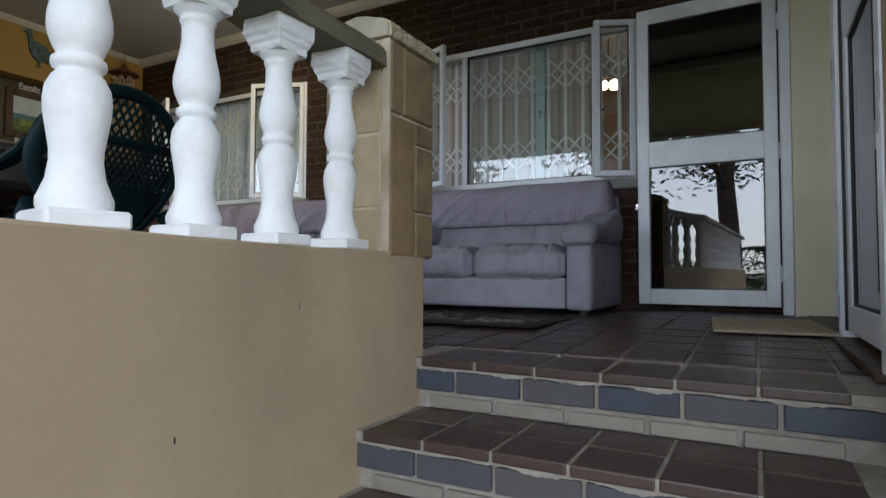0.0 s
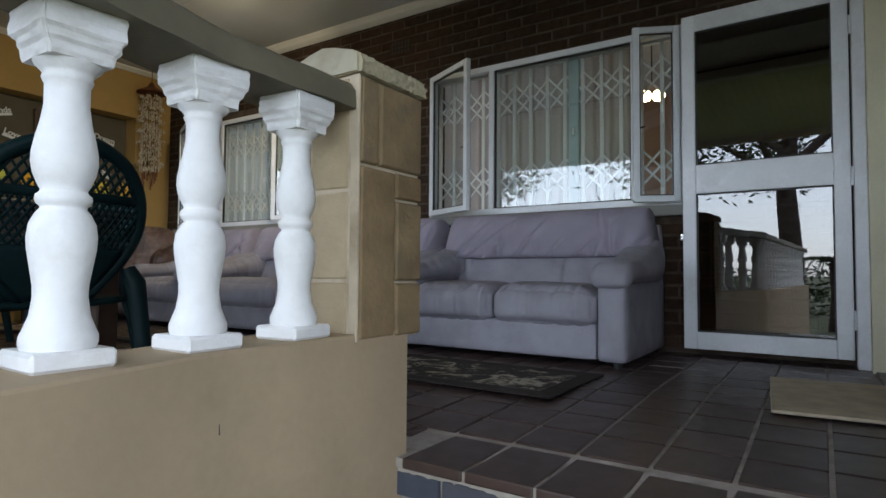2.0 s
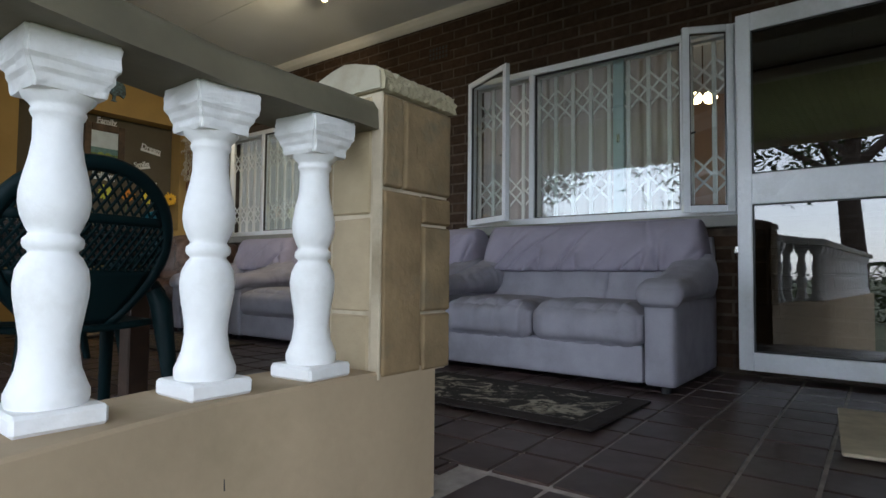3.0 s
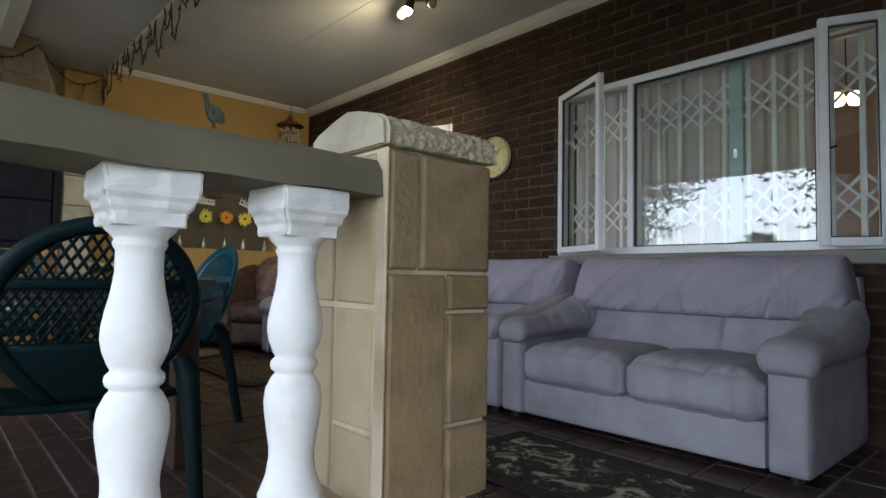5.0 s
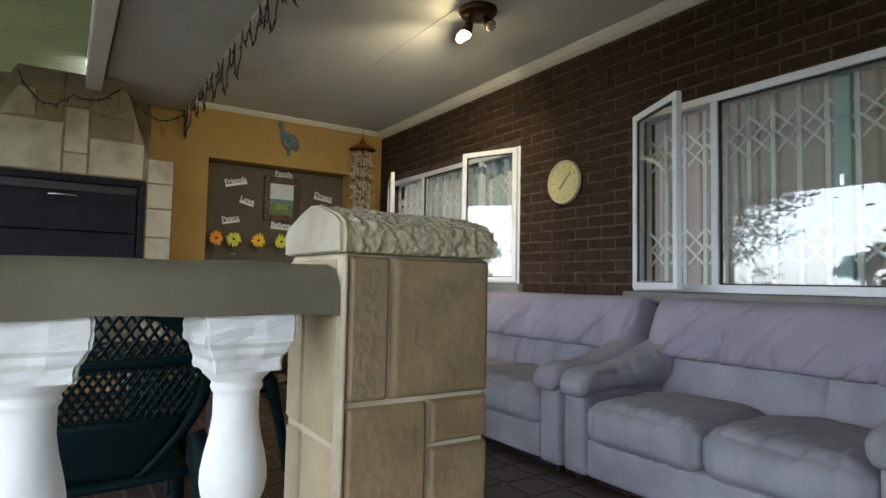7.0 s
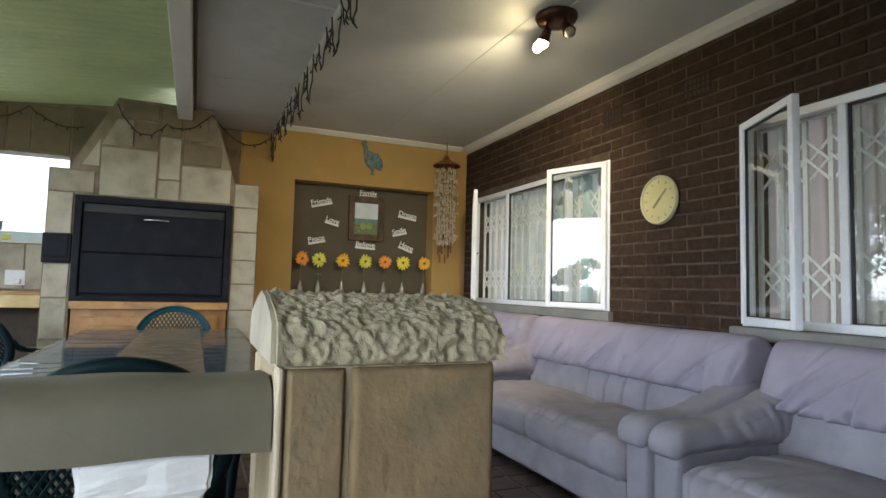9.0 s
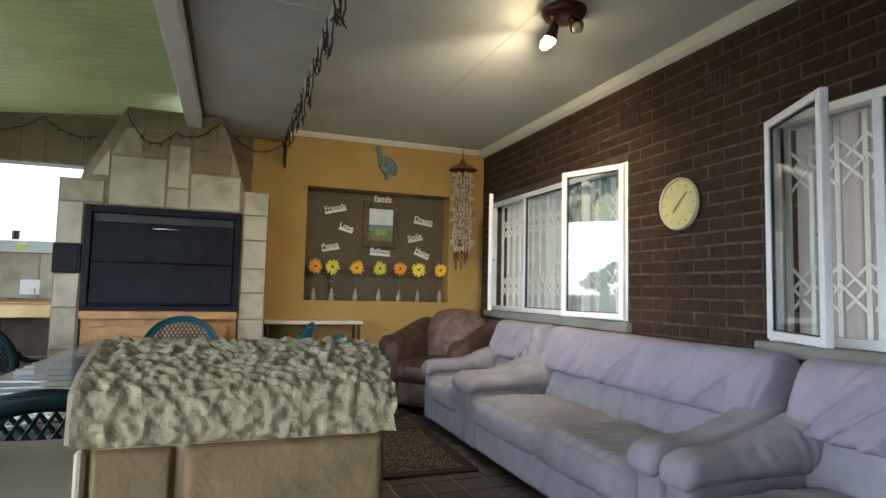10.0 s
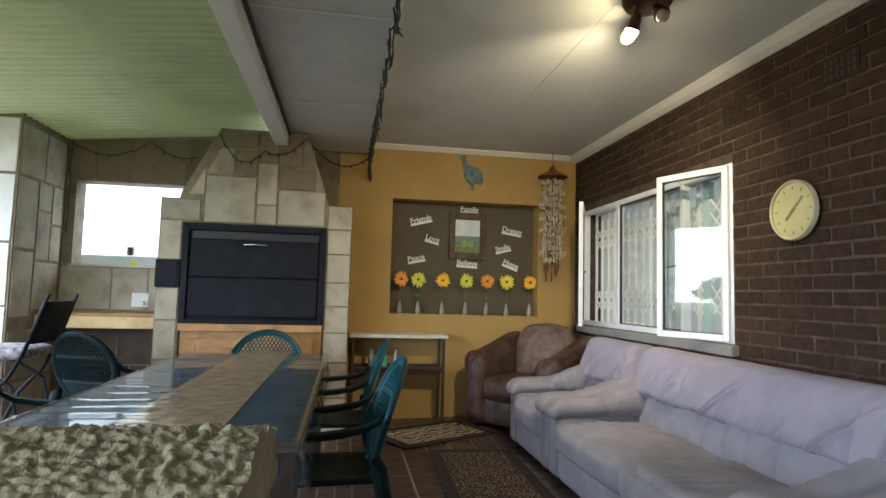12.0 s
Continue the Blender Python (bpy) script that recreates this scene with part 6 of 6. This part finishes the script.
tree("broad-crowned tree with a dark trunk before the house", -0.95, -6.2, 6.5, 4.2, 0.22, 3, 120, 0.50)
tree("garden tree with thin low branches", -10.2, -9.0, 5.5, 2.6, 0.14, 5, 90, 0.35)
tree("small bushy garden tree on the lawn", -6.15, -9.0, 3.3, 0.75, 0.07, 13, 60, 0.35)
tree("distant green garden tree beyond the lawn", -14.0, -15.0, 6.0, 3.0, 0.18, 7, 90, 0.3)
tree("distant green garden tree beyond the lawn", 3.8, -14.0, 7.0, 3.5, 0.2, 9, 90, 0.3)
pl = thing("palm_tree", "small palm with drooping fronds", "palm", pose(-0.36, -9.5, -0.9))
part("trunk", tube([(0, 0, -0.1), (0.05, 0, 0.9), (0, 0, 1.7)], [0.16, 0.12, 0.11], n=10), M_BARK, pl, smooth=60)
for k in range(15):
    a, rr = 2 * math.pi * k / 15 + 0.2 * math.sin(k * 7), random.Random(k)
    fb = bmesh.new()
    pts = [Vector((math.cos(a) * s * 1.3, math.sin(a) * s * 1.3, 1.7 + 0.9 * s - 1.25 * s * s)) for s in [j / 8 for j in range(9)]]
    tube(pts, 0.012, fb, n=4)
    side = Vector((-math.sin(a), math.cos(a), 0))
    for j in range(1, 9):
        for s in (-1, 1):
            for q in (0.0, 0.5):
                p = pts[j - 1].lerp(pts[j], q)
                tip = p + side * s * 0.32 * (1.1 - j / 9) + (pts[j] - pts[j - 1]) * 0.8 + Vector((0, 0, -0.10))
                fb.faces.new([fb.verts.new(v) for v in (p, p + Vector((0, 0, 0.02)) + (pts[j] - pts[j - 1]) * 0.12, tip)])
    part("frond", fb, M_LEAF, pl)
hg = bmesh.new()
hr = random.Random(21)
for k in range(520):
    leaf_clump(hg, Vector((hr.uniform(-16, 9), -16 + hr.uniform(-0.5, 0.5), hr.uniform(-0.85, 0.75))), 0.5, 11, 0.13, hr)
solid("hedge", hg, M_LEAF, "clipped green boundary hedge", "hedge", "stuff")

# scuffs on the low wall
for k, (y, z, hgt) in enumerate(((1.27, 0.155, 0.022), (0.845, -0.055, 0.012))):
    solid("scuff", new_box((-0.0008, -0.0015, 0.0), (0.0006, 0.002, hgt), 0.0003), M_BLACK, "small dark scuff mark on the plaster wall", "stain", "structure", m=pose(rail_x(y) + 0.1078, y, z, 4, 0, 0))

# ---------------------------------------------------------------- laid pieces
PITCH, JOINT = 0.2, 0.013
near_tile = mesh_of("tile", new_box((-PITCH / 2 + JOINT / 2, -PITCH / 2 + JOINT / 2, -0.010), (PITCH / 2 - JOINT / 2, PITCH / 2 - JOINT / 2, 0.0), 0.0022), M_TILE)
slope = math.degrees(math.atan(0.035 / 1.15))
rest = bmesh.new()
rt = random.Random(2)
count = 0
X0, Y0 = -0.695 - PITCH * 27 + 0.1, 2.135 + 0.1


def add_flat(bm, x, y, z, hx, hy, slope_y, t=0.010):
    """A thin tile joined to the others."""
    vs = []
    for dz, k in ((0, 1.0), (-t, 1.0)):
        e = 0.0015 if dz == 0 else 0
        vs.append([bm.verts.new((x + sx * (hx - e), y + sy * (hy - e), z + dz + slope_y * sy * hy)) for sx, sy in ((-1, -1), (1, -1), (1, 1), (-1, 1))])
    a, b = vs
    bm.faces.new(a)
    for i in range(4):
        bm.faces.new((b[i], b[(i + 1) % 4], a[(i + 1) % 4], a[i]))


for i in range(36):
    for j in range(14):
        x, y = X0 + PITCH * i, Y0 + PITCH * j
        if y > 4.40 or x > 0.70 or x < -6.05:
            continue
        if -1.0 < x < -0.66 and y < 2.0:
            continue
        sl_ = slope if y < 3.0 else 0
        z = floor_z(y) + rt.uniform(-0.0008, 0.0008)
        if x > -2.3 and y < 3.7 and count < 170:
            ob = new("tile", near_tile)
            ob.parent = FLOOR
            ob.matrix_basis = pose(x, y, z, sl_ + rt.uniform(-0.15, 0.15), rt.uniform(-0.15, 0.15), rt.uniform(-0.3, 0.3))
            count += 1
        else:
            add_flat(rest, x, y, z, PITCH / 2 - JOINT / 2, PITCH / 2 - JOINT / 2, 0.0304 if sl_ else 0)
# pavers in half bond on the dining side
row = 0
y = Y0 - PITCH / 2 - 0.053
while y > -4.5:
    x = -6.0 + 0.11 * (row % 2)
    lim = rail_x(y) - 0.108 if y < 1.60 else (-0.998 if y < 1.98 else -0.80)
    while x - 0.104 < lim - 0.02:
        hi = min(x + 0.104, lim)
        add_flat(rest, (x - 0.104 + hi) / 2, y, floor_z(y) + rt.uniform(-0.001, 0.001), (hi - x + 0.104) / 2, 0.049, 0)
        x += 0.22
    y -= 0.11
    row += 1
tagged(part("far_tiles", rest, M_TILE, FLOOR), kind="stuff")

# step treads and nosings
tread = mesh_of("step_tile", new_box((-PITCH / 2 + 0.0045, -0.085, -0.022), (PITCH / 2 - 0.0045, 0.085, 0.0), 0.004), M_TILE)
nose = mesh_of("nosing_tile", new_box((-PITCH / 2 + 0.0045, -0.085, -0.030), (PITCH / 2 - 0.0045, 0.085, 0.0), 0.005, 2), M_TILE)
nose_top = mesh_of("nosing_tile", new_box((-PITCH / 2 + 0.0045, -0.138, -0.030), (PITCH / 2 - 0.0045, 0.138, 0.0), 0.005, 2), M_TILE)
brick_full = mesh_of("riser_brick", new_box((-0.109, -0.012, -0.0335), (0.109, 0.012, 0.0335), 0.003), M_BLUE_BRICK)
brick_grey = mesh_of("riser_brick", new_box((-0.109, -0.012, -0.0195), (0.109, 0.012, 0.0195), 0.003), M_GREY_BRICK)
for k, (ny, nz) in enumerate(NOSE):
    for i in range(7):
        x = -0.595 + PITCH * i + 0.006 * math.sin(k * 3)
        if x > 0.52:
            continue
        ob = new("nosing_tile", nose_top if k == 0 else nose)
        ob.parent = STEPS
        ob.matrix_basis = pose(x, ny + (0.133 if k == 0 else 0.080), nz + rt.uniform(-0.001, 0.001), 0, 0, rt.uniform(-0.4, 0.4))
        if k > 0:
            ob = new("step_tile", tread)
            ob.parent = STEPS
            ob.matrix_basis = pose(x, ny + 0.080 + 0.180, nz + rt.uniform(-0.001, 0.001), 0, 0, rt.uniform(-0.4, 0.4))
    for i in range(7):
        x = -0.60 + 0.232 * i + 0.05 * (k % 2) - 0.09
        if x < 0.50 and k < 5:
            ob = new("riser_brick", brick_full)
            ob.parent = STEPS
            ob.matrix_basis = pose(x, ny + 0.020, nz - 0.075, rt.uniform(-0.6, 0.6), 0, rt.uniform(-0.5, 0.5))
        x = -0.66 + 0.232 * i + 0.11
        if x < 0.50 and k < 5:
            ob = new("riser_brick", brick_grey)
            ob.parent = STEPS
            ob.matrix_basis = pose(x, ny + 0.020, nz - 0.143, 0, rt.uniform(-0.3, 0.3), rt.uniform(-0.3, 0.3))

# face bricks of the house wall
BL, BH, BJ = 0.245, 0.080, 0.013
BRICKS = []
for v in range(6):
    bm = new_box((-BL / 2 + BJ / 2, -0.0055, -BH / 2 + BJ / 2), (BL / 2 - BJ / 2, 0.012, BH / 2 - BJ / 2), 0.004)
    for q in bm.verts:
        q.co += Vector((noise.noise(q.co * 30 + Vector((v * 7.0, 0, 0))) * 0.006, noise.noise(q.co * 20 + Vector((0, v * 5.0, 0))) * 0.0015, noise.noise(q.co * 30 + Vector((0, 0, v * 9.0))) * 0.004))
    BRICKS.append(mesh_of("brick", bm, M_BRICK))
far = bmesh.new()


def add_brick(bm, x0, x1, z0, z1, out):
    a = [bm.verts.new(c) for c in ((x0, WALL_Y + 0.004, z0), (x1, WALL_Y + 0.004, z0), (x1, WALL_Y + 0.004, z1), (x0, WALL_Y + 0.004, z1))]
    e = 0.003
    b = [bm.verts.new((x + rt.uniform(-0.002, 0.0035) * sx, WALL_Y - out - rt.uniform(-0.001, 0.001), z + rt.uniform(-0.0015, 0.003) * sz)) for x, z, sx, sz in ((x0 + e, z0 + e, 1, 1), (x1 - e, z0 + e, -1, 1), (x1 - e, z1 - e, -1, -1), (x0 + e, z1 - e, 1, -1))]
    bm.faces.new(b)
    for i in range(4):
        bm.faces.new((a[i], a[(i + 1) % 4], b[(i + 1) % 4], b[i]))


made = 0
zr = 0.012
row = 0
while zr < 2.70:
    x = -6.10 - (BL / 2 if row % 2 else 0)
    while x < 0.60:
        xa, xb = max(x + BJ / 2, -6.095), min(x + BL - BJ / 2, 0.56)
        za, zb = zr + BJ / 2, min(zr + BH - BJ / 2, 2.735)
        pieces = [(xa, xb)]
        for w in (W1, W2):
            lo, hi = w[0] - 0.004, w[1] + 0.004
            if zb > w[2] - 0.078 and za < w[3] + 0.004:
                cutp = []
                for pa, pb in pieces:
                    if pb <= lo or pa >= hi:
                        cutp.append((pa, pb))
                    else:
                        if pa < lo - 0.02:
                            cutp.append((pa, lo))
                        if pb > hi + 0.02:
                            cutp.append((hi, pb))
                pieces = cutp
        for pa, pb in pieces:
            if pb - pa < 0.02:
                continue
            whole = abs((pb - pa) - (BL - BJ)) < 1e-4 and abs((zb - za) - (BH - BJ)) < 1e-4
            if whole and -3.56 < pa < -2.35 and zr > 0.7 and made < 290:
                ob = new("brick", BRICKS[made % 6 if row % 2 else (made * 5 + 2) % 6])
                ob.parent = WALL_N
                ob.matrix_basis = pose((pa + pb) / 2, WALL_Y + rt.uniform(-0.0015, 0.0015), (za + zb) / 2, 0, rt.uniform(-0.5, 0.5), rt.uniform(-0.5, 0.5))
                made += 1
            else:
                add_brick(far, pa, pb, za, zb, 0.0055 + rt.uniform(-0.0015, 0.002))
        x += BL
    zr += BH
    row += 1
tagged(part("far_bricks", far, M_BRICK, WALL_N), kind="stuff")


# stone tiles of the chimney breast, wall and pier
def stone_tiles(parent, rects, axis, face, out, material, seed):
    for k, (a0, a1, z0, z1) in enumerate(rects):
        g = 0.006
        bm = bmesh.new()
        lo, hi = (min(face, face + out), max(face, face + out))
        if axis == "x":
            stone_piece(bm, (lo, a0 + g, z0 + g), (hi, a1 - g, z1 - g), 0.004, seed + k)
        else:
            stone_piece(bm, (a0 + g, lo, z0 + g), (a1 - g, hi, z1 - g), 0.004, seed + k)
        part("stone_tile", bm, material, parent)


L = [(0.478, 0.80, 1.80, 1.985), (0.478, 0.66, 1.46, 1.80), (0.478, 0.66, 0.95, 1.22), (0.478, 0.66, 0.62, 0.95), (0.478, 0.66, 0.30, 0.62), (0.478, 0.66, 0.0, 0.30)]
R = [(1.872, 2.083, 1.77, 1.98), (1.872, 2.083, 1.55, 1.77), (1.872, 2.083, 1.30, 1.55), (1.872, 2.083, 1.09, 1.30), (1.872, 2.083, 0.86, 1.09), (1.872, 2.083, 0.60, 0.86), (1.872, 2.083, 0.30, 0.60), (1.872, 2.083, 0.0, 0.30)]
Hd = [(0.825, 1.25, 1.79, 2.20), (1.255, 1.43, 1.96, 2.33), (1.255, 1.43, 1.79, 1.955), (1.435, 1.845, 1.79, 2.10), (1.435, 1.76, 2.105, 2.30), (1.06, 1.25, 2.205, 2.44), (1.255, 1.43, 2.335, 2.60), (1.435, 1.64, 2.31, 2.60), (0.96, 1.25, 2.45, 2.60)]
stone_tiles(HOOD, L + R + Hd[:4], "x", BX - 0.014, 0.014, M_PALE_STONE, 3)
# upper hood tiles are laid in a darker brown
stone_tiles(HOOD, Hd[4:], "x", BX - 0.014, 0.014, M_BROWN_STONE, 23)
for tri in ([(0.70, 2.03), (0.82, 2.03), (0.82, 2.26)], [(0.83, 2.215), (1.05, 2.215), (1.05, 2.44), (0.935, 2.44)]):
    part("stone_tile", prism(tri, "x", BX - 0.014, BX), M_PALE_STONE, HOOD)
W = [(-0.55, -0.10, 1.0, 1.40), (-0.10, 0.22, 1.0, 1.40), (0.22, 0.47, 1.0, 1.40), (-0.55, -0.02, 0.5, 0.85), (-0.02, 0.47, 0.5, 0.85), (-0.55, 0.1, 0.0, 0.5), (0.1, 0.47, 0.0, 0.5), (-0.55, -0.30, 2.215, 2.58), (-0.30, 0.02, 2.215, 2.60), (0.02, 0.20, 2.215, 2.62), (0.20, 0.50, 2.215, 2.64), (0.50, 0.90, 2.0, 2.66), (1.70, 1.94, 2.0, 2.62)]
stone_tiles(WALL_S, W[:3], "x", YELLOW_X - 0.002, 0.010, M_PALE_STONE, 40)
# under the counter the recess's shade is put into this brown tile colour
M_UNDER = mat("shaded_brown_tile", (0.085, 0.066, 0.046), 0.85, 0.2, 6, bump=0.3, stain=(0.05, 0.04, 0.03), stain_scale=3)
stone_tiles(WALL_S, W[3:7], "x", YELLOW_X - 0.002, 0.010, M_UNDER, 45)
# wall tiles from 2 m up take the darker brown as well
stone_tiles(WALL_S, W[7:], "x", YELLOW_X - 0.002, 0.010, M_BROWN_STONE, 50)
PS = [(-6.05, -5.70, 2.10, 2.52), (-5.69, -5.31, 2.10, 2.52), (-6.05, -5.86, 1.75, 2.09), (-5.85, -5.62, 1.85, 2.09), (-5.61, -5.31, 1.5, 2.09), (-6.05, -5.86, 1.42, 1.74), (-5.85, -5.62, 1.42, 1.84), (-6.05, -5.62, 1.0, 1.41), (-5.61, -5.31, 0.95, 1.49), (-6.05, -5.31, 0.45, 0.85), (-6.05, -5.31, 0.0, 0.44)]
stone_tiles(PIER, PS, "y", -0.552, 0.012, M_PALE_STONE, 70)
PF = [(-0.94, -0.56, 2.10, 2.55), (-0.94, -0.56, 1.55, 2.09), (-0.94, -0.56, 1.05, 1.54), (-0.94, -0.56, 0.5, 1.04), (-0.94, -0.56, 0.0, 0.49)]
# end face: the open sky's brightness is put into this whiter tile
stone_tiles(PIER, PF, "x", -5.302, 0.012, mat("skylit_stone_tile", (0.80, 0.79, 0.74), 0.7, 0.08, 5, bump=0.2), 90)

# chipped paint left along the top of the risers
for k in range(3):
    ny, nz = NOSE[k]
    bm = bmesh.new()
    top_, low_ = [], []
    for i in range(160):
        x = -0.71 + 1.28 * i / 159
        ragged = 0.004 + 0.014 * max(0.0, noise.noise(Vector((x * 9, k * 5.0, 0))) + 0.25) + 0.010 * max(0.0, noise.noise(Vector((x * 60, k, 3))))
        top_.append(bm.verts.new((x, ny + 0.0068, nz - 0.031)))
        low_.append(bm.verts.new((x, ny + 0.0068, nz - 0.031 - ragged)))
    for i in range(159):
        bm.faces.new((top_[i], top_[i + 1], low_[i + 1], low_[i]))
    p = part("paint_edge", bm, M_STEP_JOINT, STEPS)
    p.modifiers.new("thick", "SOLIDIFY").thickness = 0.004
